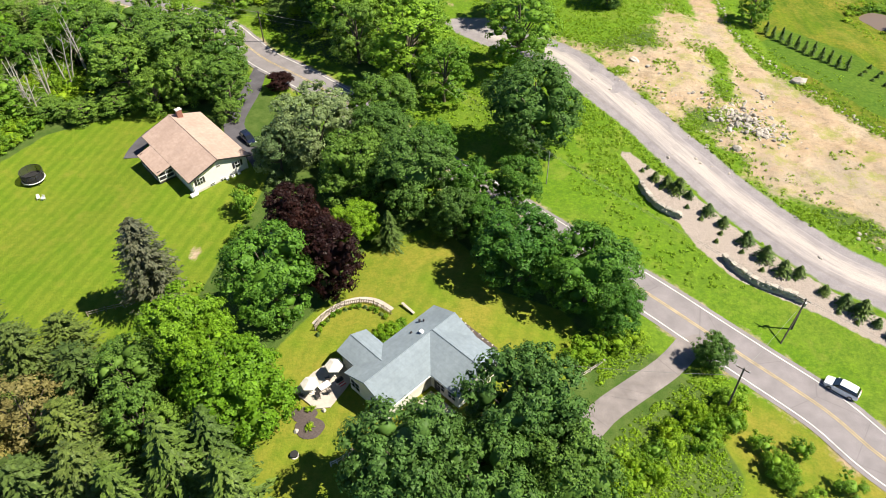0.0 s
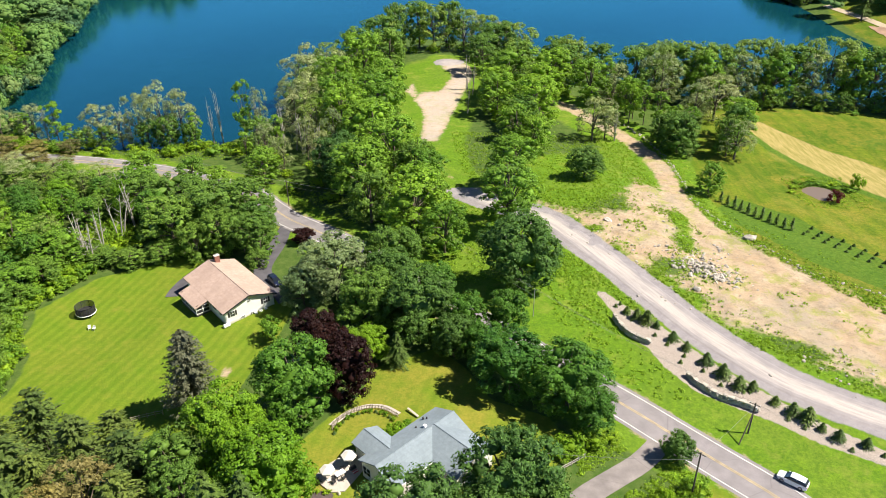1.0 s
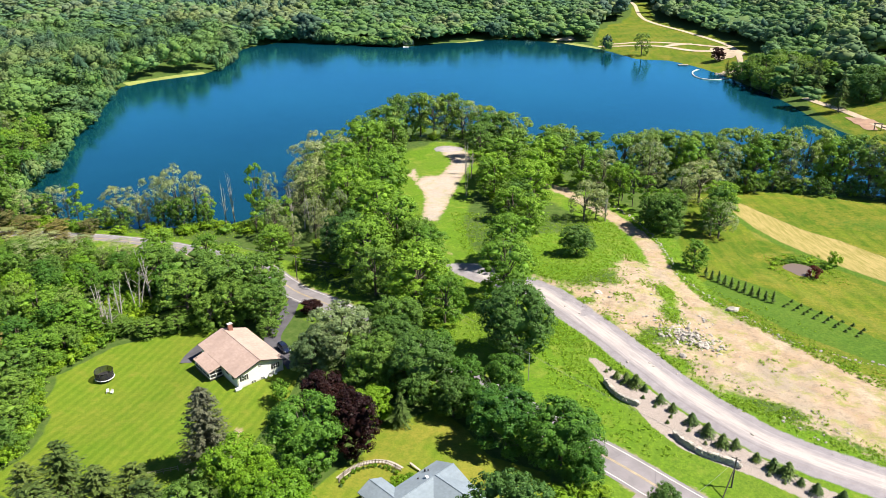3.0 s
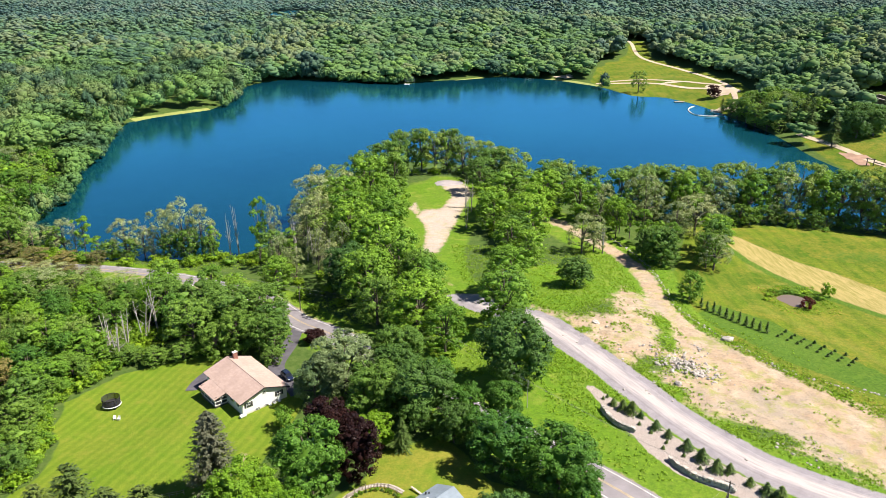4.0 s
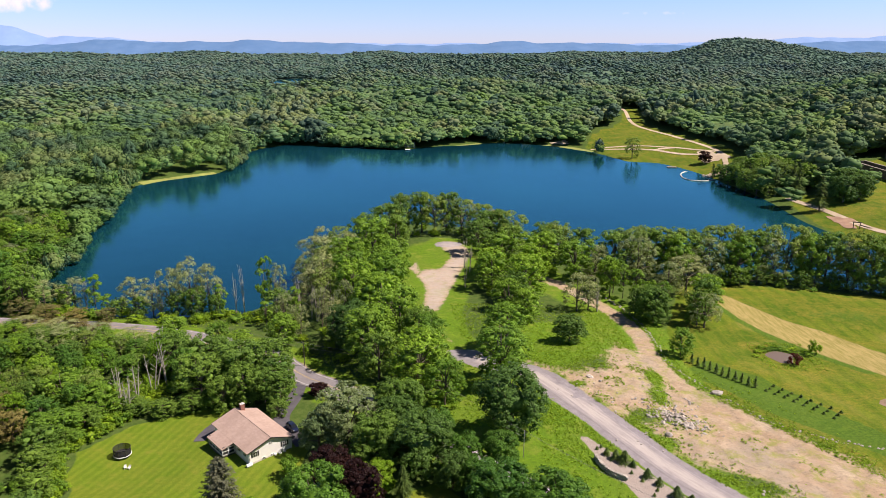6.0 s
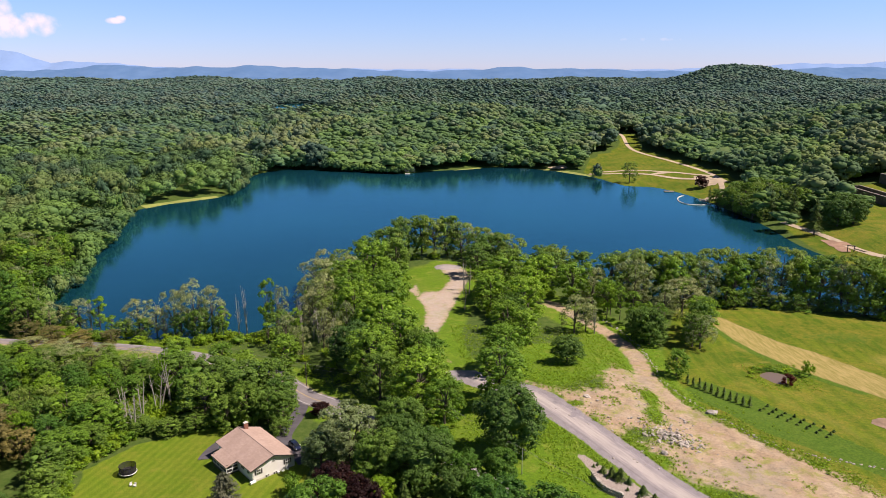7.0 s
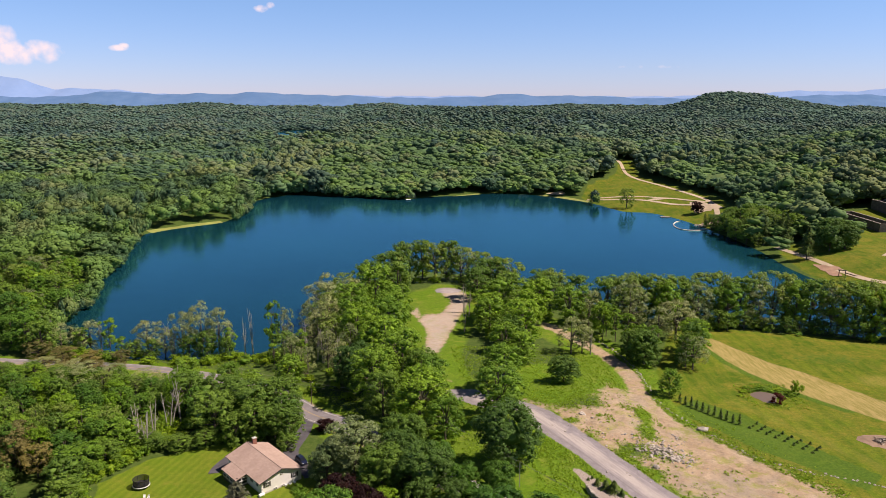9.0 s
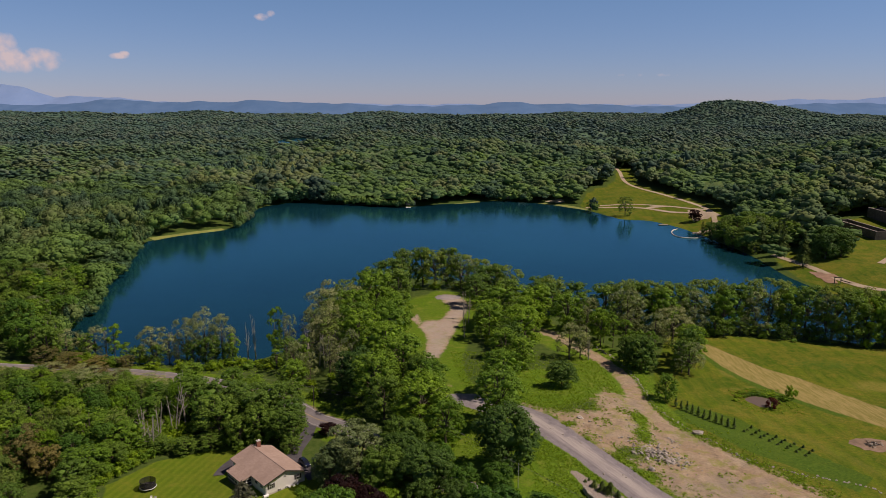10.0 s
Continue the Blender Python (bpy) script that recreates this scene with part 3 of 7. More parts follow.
ROAD = spline([(120, -15), (85, 18), (62, 40.5), (54.4, 48.5), (49.7, 56.0), (42.4, 64.0), (35.9, 70.7), (29.7, 77.1), (14, 93), (-3, 112), (-18, 130), (-32.8, 145.3), (-40.9, 154.3), (-49.6, 165.6),
               (-60, 177), (-85, 191.4), (-100, 198.8), (-116, 204.5), (-137, 208), (-160, 208), (-200, 204), (-260, 195)])
GRAVEL = spline([(140, 38), (100, 58), (75, 71.5), (66.3, 77.1), (60.5, 81.9), (55.7, 88.5), (49.4, 98.6), (42.7, 112.4), (37.5, 123.8), (31.4, 134.7), (23.4, 148.1), (13, 157.5), (5.2, 166.5), (-1, 182), (-3.2, 206.3), (-4.2, 238)])
SAND = [(-8.5, 205), (-3, 205), (1.0, 236), (6, 262), (11, 288), (9, 304), (0, 311), (-5, 304), (3, 288), (-2, 268), (-12, 262), (-14, 276), (-17, 270), (-12, 255), (-8.5, 240)]
PATH_EAST = spline([(38, 254), (47.7, 241), (54.5, 227), (61.3, 211.4), (65.1, 191.6), (63.7, 166.5), (64.5, 150), (68.5, 137), (75, 126), (82, 114), (90, 100), (100, 84)])
EARTH = [(24.4, 156), (31.3, 149), (38.9, 147.5), (46.6, 157.6), (52, 170), (54.5, 176), (57.8, 168), (62, 168), (66, 163), (67.5, 146), (73.5, 136.5), (81.5, 121.8), (89, 110.5), (94.5, 104), (102, 91), (106, 76), (98, 70), (88, 71), (80, 77.1), (68.2, 89.5), (55.6, 101), (49.5, 112), (39, 125.5), (31, 139)]
GREEN_IN_EARTH = [(46, 114, 4.0, 5.5, 0.75), (50.5, 109, 4.5, 2.6, 0.8), (59.5, 147, 3.0, 7.0, 0.8), (57.5, 135, 3.0, 6.0, 0.75), (49.5, 124, 4.0, 4.0, 0.55), (56, 121, 7.5, 6.5, 0.45), (30, 142.5, 3.0, 4.0, 0.7), (36.5, 139.5, 2.6, 2.4, 0.7), (61.5, 93.5, 4.5, 2.2, 0.85), (67.5, 90.5, 4.0, 2.0, 0.8), (41, 131, 3.0, 4.0, 0.45), (46, 152, 4.0, 4.0, 0.5)]  # centre, radii, share of grass
LAWN_WEST = [(-63, 137), (-82.9, 127.4), (-91, 113.7), (-89, 102.3), (-84, 95.8), (-82, 83.4), (-86, 74), (-72.6, 66), (-52, 66), (-40, 74), (-38, 90.2), (-35, 102.4), (-34, 112), (-42, 120), (-52, 131)]
LAWN_HOME = [(-2.4, 93.3), (3.1, 86.3), (7.4, 76.7), (17.1, 72.8), (19.6, 64.2), (12, 56), (6.4, 40), (-20, 34), (-26, 48.8), (-22, 57), (-25, 63.6), (-20, 71.9), (-16, 77), (-14, 86.8)]
LAWN_SOUTH = [(38, 60), (33, 55), (36, 46), (30, 34), (60, 25), (70, 22), (56, 43), (46, 55)]
MEADOW = [(99, 250), (122, 254), (172, 243), (230, 220), (230, 100), (110, 78), (90, 91), (84, 108), (74, 136), (73, 165), (76, 192)]
HAY = [(104, 236), (110, 240), (115, 226), (125, 208.5), (134.3, 198.7), (141.3, 182.8), (147.3, 166.7), (165, 140), (152, 130), (137.2, 149.6), (130.1, 161.7), (117.4, 182.2), (111.5, 194.6), (107.5, 207), (105, 222)]
NURSERY = [(72.4, 157.6), (81.6, 166.3), (93.6, 155), (104.8, 126.7), (112, 112), (104, 104), (97.7, 113.7), (84.8, 128), (77.4, 142), (72.1, 150.5)]
MOWN_BAND = [(93, 166), (99.5, 155), (106, 142), (111, 128), (117, 112)]
BED = [(31.6, 112.5), (34, 104), (35.2, 97), (38.6, 92.3), (40, 87), (44, 80), (51, 75), (55.5, 72), (61, 67), (70, 61.5), (72, 64), (66, 69), (60, 74.5), (55, 80), (50.5, 86), (46.5, 92.5), (42.5, 99.5), (37.5, 105.5), (33.5, 112)]
FIELD = [(137, 680), (158, 755), (200, 815), (232, 925), (246, 920), (226, 800), (243, 705), (252, 612), (246, 560), (226, 520), (205, 518), (198, 560), (180, 597), (157, 603), (151, 640)]
EAST_CLEAR = [(221, 424), (238, 436), (262, 400), (272, 428), (286, 505), (345, 525), (362, 430), (330, 300), (235, 240), (216, 300), (214, 370)]
DRIVES = [spline([(36, 69), (33.5, 66.2), (30.1, 62.7), (24.5, 58.4), (19.6, 54.4), (16, 50), (13, 45)]), spline([(-42.5, 152.4), (-42.7, 144.1), (-43.1, 137.4), (-43.8, 132.2), (-43.9, 127.2), (-41.4, 121.7), (-37, 116.5), (-35.5, 114)])]
FIELD_ROADS = [spline([(224, 960), (228, 912), (216, 809), (232, 709), (240, 609), (224, 540), (214, 520)], 8), spline([(141, 673), (175, 655), (213, 612), (236, 590)], 8),
               spline([(152, 678), (180, 668), (212, 640), (238, 605)], 8)]
EAST_ROADS = [spline([(226, 435), (230, 397), (233, 351), (242, 328), (262, 300), (300, 280)], 8), spline([(268, 380), (290, 400), (330, 420), (360, 440)], 8)]


BANKS = [spline([(-24, 680), (-4.7, 690), (18, 706), (38, 720)], 5), spline([(98, 710), (116, 695), (130, 676), (139, 660)], 5), spline([(-227, 496), (-207, 520), (-184, 542)], 5)]
CLEARINGS = [(88, 778, 11, 16), (122, 770, 9, 22), (118, 716, 9, 8), (70, 748, 6, 8)]


def grid_axis(lo, hi, near_lo, near_hi, step, grow):
    up, s = [near_hi], step
    while up[-1] < hi:
        s = min(s * grow, 130)
        up.append(up[-1] + s)
    dn, s = [near_lo], step
    while dn[-1] > lo:
        s = min(s * grow, 130)
        dn.append(dn[-1] - s)
    return np.array([*dn[:0:-1], *np.arange(near_lo, near_hi, step), *up])


def weight(d, soft):
    """1 inside an outline, 0 outside, from the signed distance."""
    return np.clip(0.5 - d / soft, 0, 1)


SHEET = {}


def sheet_z(x, y):
    """Height of the ground's own mesh, between its corners."""
    gx, gy, z = SHEET["x"], SHEET["y"], SHEET["z"]
    i, j = np.clip(np.searchsorted(gx, x) - 1, 0, len(gx) - 2), np.clip(np.searchsorted(gy, y) - 1, 0, len(gy) - 2)
    u, w = (x - gx[i]) / (gx[i + 1] - gx[i]), (y - gy[j]) / (gy[j + 1] - gy[j])
    return (1 - w) * ((1 - u) * z[j, i] + u * z[j, i + 1]) + w * ((1 - u) * z[j + 1, i] + u * z[j + 1, i + 1])


def build_ground():
    gx, gy = grid_axis(-4950, 4950, -62, 96, 1.15, 1.05), grid_axis(-900, 4950, 40, 160, 1.15, 1.05)
    x, y = np.meshgrid(gx, gy)
    z = land(x, y)
    rough_land = np.zeros(x.shape)
    earth = signed(x, y, EARTH)
    rough_land += np.where(earth < 4, 0.25 * np.sin(x * 0.9 + 1.7 * np.sin(y * 0.55)) * np.sin(y * 0.7) * np.clip((4 - earth) / 8, 0, 1), 0)
    z = z + rough_land
    SHEET.update(x=gx, y=gy, z=z)
    n0, n1 = x.shape
    idx = np.arange(n0 * n1).reshape(n0, n1)
    f = np.stack([idx[:-1, :-1], idx[:-1, 1:], idx[1:, 1:], idx[1:, :-1]], -1).reshape(-1, 4)
    me = mesh_np("ground", np.stack([x, y, z], -1).reshape(-1, 3), f, GROUND, smooth=True)
    dirt = np.maximum(weight(earth, 13), weight(signed(x, y, SAND), 4))
    for cx, cy, rx, ry, part_green in GREEN_IN_EARTH:
        dirt = dirt * (1 - part_green * weight((np.hypot((x - cx) / rx, (y - cy) / ry) - 1) * min(rx, ry), 3.5))
    dirt = np.maximum(dirt, weight(seg_dist(x, y, PATH_EAST[::2]) - 3.0, 4.0))
    dirt = np.maximum(dirt, 0.8 * weight(np.hypot((x + 42.8) / 0.8, (y - 89.5) / 1.6) - 1.5, 2.0))
    road_side = seg_dist(x, y, ROAD[::2])
    dirt = np.maximum(dirt, 0.62 * weight(road_side - 5.0, 2.5))
    way = seg_dist(x, y, GRAVEL[::2])
    gravel = weight(way - 4.9, 3.0) * np.clip((172 - y) / 6, 0, 1)
    dirt = np.maximum(dirt, np.where(y > 166, 0.4 * weight(way - 1.2, 2.2), 0))
    gravel = np.maximum(gravel, weight(np.hypot(x - 1, y - 306) - 7, 4))
    bright = 0.45 * np.exp(-(way / 2.4) ** 2) * np.clip((172 - y) / 6, 0, 1)
    bright = np.maximum(bright, 0.72 * weight(signed(x, y, SAND), 4))
    bed = weight(signed(x, y, BED), 1.6)
    lawn = np.maximum.reduce([weight(signed(x, y, LAWN_WEST), 2), weight(signed(x, y, LAWN_HOME), 2), weight(signed(x, y, LAWN_SOUTH), 2)])
    mead = np.maximum.reduce([weight(signed(x, y, MEADOW), 5), weight(signed(x, y, FIELD), 8), weight(signed(x, y, EAST_CLEAR), 10)])
    dry = np.maximum.reduce([0.92 * weight(signed(x, y, LAWN_HOME), 6), weight(signed(x, y, LAWN_SOUTH), 4), 0.34 * np.ones(x.shape), 0.9 * weight(np.hypot(x + 56, y - 128) - 5, 5)])
    hay = weight(signed(x, y, HAY), 4)
    lush = np.maximum.reduce([weight(signed(x, y, NURSERY), 1.6), 0.9 * weight(seg_dist(x, y, HAY[-5:]) - 3.4, 4), 0.8 * weight(np.hypot(x - 112, y - 177.5) / 1.5 - 4.5, 3), 0.5 * weight(np.hypot((x - 150) / 2, y - 215) - 9, 6)])
    mown = np.maximum.reduce([0.72 * weight(seg_dist(x, y, MOWN_BAND) - 1.5, 9), weight(seg_dist(x, y, [(99, 182), (110.3, 186.3), (119.7, 190.9), (127, 195)]) - 0.9, 1.2), 0.8 * weight(np.hypot((x - 108) / 0.8, y - 200) - 6, 5), 0.9 * weight(np.hypot((x - 158) / 1.6, y - 190) - 6, 6)])
    open_land = np.maximum.reduce([lawn, mead, hay, dirt, gravel, bed, weight(road_side - 9, 4), weight(way - 9, 6), weight(seg_dist(x, y, PATH_EAST[::2]) - 12, 8),
                                   weight(signed(x, y, SAND) - 9, 5), weight(np.hypot(x + 8, (y - 285) * 0.6) - 16, 6), weight(signed(x, y, [(20, 70), (60, 50), (80, 70), (40, 115), (20, 140), (60, 170), (60, 210), (20, 190), (-8, 130)]), 8)])
    woods = 1 - open_land
    for key, layers in (("zone_a", (dirt, gravel, lawn, hay)), ("zone_b", (bright, bed, woods, woods)), ("zone_c", (mead, dry, lush, mown))):
        at = me.attributes.new(key, "FLOAT_COLOR", "POINT")
        at.data.foreach_set("color", np.stack(layers, -1).astype(np.float32).ravel())
    tagged(new("ground", me), "rolling grassy land with bare tan earth and gravel", "ground", kind="structure")


build_ground()


def build_water():
    bm = bmesh.new()
    d = 14
    ring = []
    pts = np.array(LAKE, float)
    n = len(pts)
    for i in range(n):
        t = pts[(i + 1) % n] - pts[i - 1]
        nrm = np.array([t[1], -t[0]]) / np.hypot(*t)
        if inside(np.array([pts[i][0] + nrm[0]]), np.array([pts[i][1] + nrm[1]]), LAKE)[0]:
            nrm = -nrm
        ring.append(bm.verts.new((*(pts[i] + nrm * d), LAKE_Z)))
    face = bm.faces.new(ring)
    bmesh.ops.triangulate(bm, faces=[face])
    ob = part("water", bm, WATER, None)
    if ob.data.polygons[0].normal.z < 0:
        ob.data.flip_normals()
    tagged(ob, "deep blue lake with a faintly rippled surface", "lake", kind="structure")
    for cx, cy, rx, ry in ((-356, 1700, 34, 125), (107.6, 172.6, 4.0, 4.8)):
        bm = bmesh.new()
        level = float(land(np.array(cx), np.array(cy))) + (4.0 if cy > 1000 else 0.12)
        bm.faces.new([bm.verts.new((cx + rx * math.cos(a) * (1 + 0.2 * math.sin(3 * a)), cy + ry * math.sin(a), level)) for a in [k * math.tau / 24 for k in range(24)]])
        tagged(part("water", bm, WATER if cy > 1000 else POND, None), "far blue lake between the woods" if cy > 1000 else "small muddy pond in the meadow", "lake" if cy > 1000 else "pond", kind="structure")


POND = Nodes("muddy_water").set(Base_Color=(0.15, 0.115, 0.095), Roughness=0.45, Specular_IOR_Level=0.2).mat
build_water()


def strip(line, half, lift, side=0.0, across=4, taper=None):
    """A ribbon along a line of the plan, draped on the land."""
    line = np.asarray(line)
    t = np.gradient(line, axis=0)
    t /= np.linalg.norm(t, axis=1)[:, None]
    nrm = np.stack([t[:, 1], -t[:, 0]], -1)
    us = np.linspace(-1, 1, across + 1)
    rows = []
    mid = land(line[:, 0], line[:, 1])
    for u in us:
        p = line + nrm * (side + u * half)
        rows.append(np.column_stack([p, np.where(line[:, 1] > 300, sheet_z(p[:, 0], p[:, 1]), 0.5 * (land(p[:, 0], p[:, 1]) + mid)) + lift]))
    v = np.stack(rows, 1)
    n0, n1 = v.shape[:2]
    idx = np.arange(n0 * n1).reshape(n0, n1)
    f = np.stack([idx[:-1, :-1], idx[:-1, 1:], idx[1:, 1:], idx[1:, :-1]], -1).reshape(-1, 4)
    return v.reshape(-1, 3), f


def ribbon(name, line, half, lift, material, parent=None, side=0.0, across=4):
    v, f = strip(line, half, lift, side, across)
    me = mesh_np(name, v, f, material)
    if me.polygons[0].normal.z < 0:
        me.flip_normals()
    ob = new(name, me)
    ob.parent = parent
    return ob


def track_material():
    """Gravel worn into pale streaks along the way."""
    m = Nodes("gravel_track")
    at = m.node("ShaderNodeAttribute")
    at.attribute_name = "tint"
    mp = m.node("ShaderNodeMapping")
    mp.inputs["Scale"].default_value = (9.0, 0.9, 1.0)
    m.put(mp.inputs["Vector"], at.outputs["Color"])
    streak, vec = m.noise(1.0, 6, 0.65, mp.outputs[0]), m.coords()
    c = m.mix(m.ramp(m.noise(0.45, 6, 0.65, vec), 0.3, 0.7), (0.225, 0.202, 0.205), (0.305, 0.276, 0.276))
    across = m.node("ShaderNodeSeparateColor")
    m.put(across.inputs[0], at.outputs["Color"])
    mid = m.math("ABSOLUTE", m.math("SUBTRACT", across.outputs[0], 0.5))
    worn = m.math("ADD", streak, m.ramp(mid, 0.1, 0.5, 0.12, -0.25))
    c = m.mix(m.ramp(worn, 0.40, 0.66, 0, 0.85), c, (0.46, 0.412, 0.372))
    c = m.mix(m.ramp(m.noise(5, 5, 0.7, vec), 0.45, 0.75, 0, 0.5), c, (0.19, 0.17, 0.18))
    m.set(Base_Color=c, Roughness=0.95)
    m.bump(m.noise(6, 4, 0.6, vec), 0.4, 0.05)
    return m.mat


BANK_GRASS = plain("bank_grass", (0.235, 0.270, 0.062), 0.95, vary=0.35, scale=0.15)
RED_EARTH = plain("reddish_earth", (0.33, 0.205, 0.135), 0.95, vary=0.3, scale=0.2)


def build_roads():
    v, f = strip(GRAVEL[:-38], 3.4, 0.07, 0.0, 8)
    along = np.concatenate([[0], np.cumsum(np.linalg.norm(np.diff(GRAVEL[:-38], axis=0), axis=1))])
    tint = np.stack([np.tile(np.linspace(0, 1, 9), len(along)), np.repeat(along * 0.1, 9), np.zeros(9 * len(along)), np.ones(9 * len(along))], -1)
    v[:, 2] -= np.where(np.abs(tint[:, 0] - 0.5) > 0.45, 0.16, 0)
    me = mesh_np("gravel_road", v, f, track_material(), tint)
    if me.polygons[0].normal.z < 0:
        me.flip_normals()
    tagged(new("gravel_road", me), "pale grey gravel road with worn wheel tracks", "road", kind="structure")
    road = tagged(ribbon("road", ROAD, 4.2, 0.10, ASPHALT), "worn grey two-lane asphalt road with painted lines", "road", kind="structure")
    for side in (-3.45, 3.45):
        ribbon("edge_line", ROAD, 0.085, 0.125, WHITE_LINE, road, side, 1)
    for side in (-0.16, 0.16):
        ribbon("centre_line", ROAD, 0.085, 0.125, YELLOW_LINE, road, side, 1)
    tagged(ribbon("driveway_1", DRIVES[0], 1.9, 0.09, DRIVE_OLD), "faded brown-grey asphalt driveway", "driveway", kind="structure")
    tagged(ribbon("driveway_2", DRIVES[1], 2.1, 0.09, DRIVE), "dark asphalt driveway", "driveway", kind="structure")
    tagged(ribbon("dark_strip", spline([(-57, 129.5), (-60.5, 126), (-62.3, 121), (-62.5, 118)]), 1.7, 0.07, DRIVE), "dark strip on the ground beside the house", "driveway", kind="structure")

    for way in (*FIELD_ROADS, *EAST_ROADS):
        tagged(ribbon("path", way, 2.1, 0.2, SAND_PATH, None, 0, 4), "pale sandy track across the field", "track", kind="structure")
    for bank in BANKS:
        tagged(ribbon("bank", bank, 5.0, 0.25, BANK_GRASS, None, 0, 4), "pale grassy strip along the lake's edge", "grass", kind="structure")
    for cx, cy, rx, ry, lift in (*((a, b, c, d, 0.25) for a, b, c, d in CLEARINGS), (229, 590, 11, 20, 0.2), (204, 640, 12, 4, 0.19), (322, 425, 12, 22, 0.2), (228, 366, 5, 13, 0.2), (212, 530, 6, 9, 0.2)):
        bm = bmesh.new()
        ring = []
        for k in range(30):
            a = math.tau * k / 30
            w = 1 + 0.22 * math.sin(3 * a + cx) + 0.12 * math.sin(7 * a)
            px_, py_ = cx + rx * w * math.cos(a), cy + ry * w * math.sin(a)
            ring.append(bm.verts.new((px_, py_, float(sheet_z(px_, py_)) + lift)))
        mid = bm.verts.new((cx, cy, float(sheet_z(float(cx), float(cy))) + lift))
        for k in range(30):
            bm.faces.new((mid, ring[k], ring[(k + 1) % 30]))
        tagged(part("sand_patch", bm, SAND_PATH if cy > 400 else RED_EARTH, None), "patch of bare pale sand in the grass", "sand", kind="structure")


build_roads()


def ground_z(x, y):
    return float(land(np.array(float(x)), np.array(float(y))))


# ---- trees ----
def limb_mesh(name, paths, material, sides=7):
    """Tapered, bent limbs: each path is a list of (x, y, z, radius)."""
    vs, fs, base = [], [], 0
    for path in paths:
        pts = np.array([p[:3] for p in path], float)
        t = np.gradient(pts, axis=0)
        for (x, y, z, r), d in zip(path, t):
            d = Vector(d).normalized()
            a = d.orthogonal().normalized()
            b = d.cross(a)
            for k in range(sides):
                w = math.tau * k / sides
                vs.append(Vector((x, y, z)) + (a * math.cos(w) + b * math.sin(w)) * r)
        for i in range(len(path) - 1):
            for k in range(sides):
                fs.append((base + i * sides + k, base + i * sides + (k + 1) % sides, base + (i + 1) * sides + (k + 1) % sides, base + (i + 1) * sides + k))
        base += len(path) * sides
    return mesh_np(name, np.array(vs), np.array(fs), material, smooth=True)


def sprays(centres, normals, length, width, rng, along=None):
    """Small three-cornered leaf sprays."""
    n = len(centres)
    r = rng.normal(size=(n, 3)) if along is None else along
    a = r - (r * normals).sum(1)[:, None] * normals
    a /= np.linalg.norm(a, axis=1)[:, None] + 1e-9
    b = np.cross(normals, a)
    ln = length * rng.uniform(0.6, 1.4, (n, 1))
    wd = width * rng.uniform(0.6, 1.4, (n, 1))
    v = np.stack([centres + a * ln, centres - a * ln * 0.7 + b * wd, centres - a * ln * 0.7 - b * wd], 1).reshape(-1, 3)
    return v, np.arange(3 * n).reshape(n, 3)


def unit(rng, n):
    d = rng.normal(size=(n, 3))
    return d / np.linalg.norm(d, axis=1)[:, None]


def ball(fine):
    """Corners and faces of a round, three-cornered mesh of radius 1."""
    bm = bmesh.new()
    bmesh.ops.create_icosphere(bm, subdivisions=2 if fine else 1, radius=1.0)
    v, f = np.array([p.co for p in bm.verts]), np.array([[p.index for p in g.verts] for g in bm.faces])
    bm.free()
    return v, f


BALL, BALL_FINE = ball(False), ball(True)
OCTA = (np.array([(1, 0, 0), (0, 1, 0), (-1, 0, 0), (0, -1, 0), (0, 0, 1), (0, 0, -1)], float), np.array([(0, 1, 4), (1, 2, 4), (2, 3, 4), (3, 0, 4), (1, 0, 5), (2, 1, 5), (3, 2, 5), (0, 3, 5)]))


def balls(rng, centres, sizes, squash=0.85, rough=0.18, shape=BALL):
    """Many lumpy balls as one set of corners and faces."""
    bv, bf = shape
    n, k = len(centres), len(bv)
    lump = 1 + rough * rng.normal(size=(n, k, 1))
    v = centres[:, None] + bv[None] * lump * np.asarray(sizes)[:, None, None] * np.array([1, 1, squash])
    return v.reshape(-1, 3), (bf[None] + (np.arange(n) * k)[:, None, None]).reshape(-1, 3)


def crown_lobes(rng, lobes, rad, rv, hc, inner):
    """Centres and radii of the big lobes that make up a crown."""
    u = (np.arange(lobes) + 0.5) / lobes
    zs = -0.72 + 1.66 * u + rng.normal(size=lobes) * 0.07
    az = np.arange(lobes) * 2.39996 + rng.normal(size=lobes) * 0.35
    reach = np.sqrt(np.clip(1 - zs * zs, 0.03, 1)) * rng.uniform(inner, 0.74, lobes)
    size = rad * rng.uniform(0.30, 0.46, lobes)
    c = np.stack([np.cos(az) * reach * rad, np.sin(az) * reach * rad, hc + np.clip(zs, -0.75, 0.72) * (rv - size * 0.3)], -1)
    return c, size


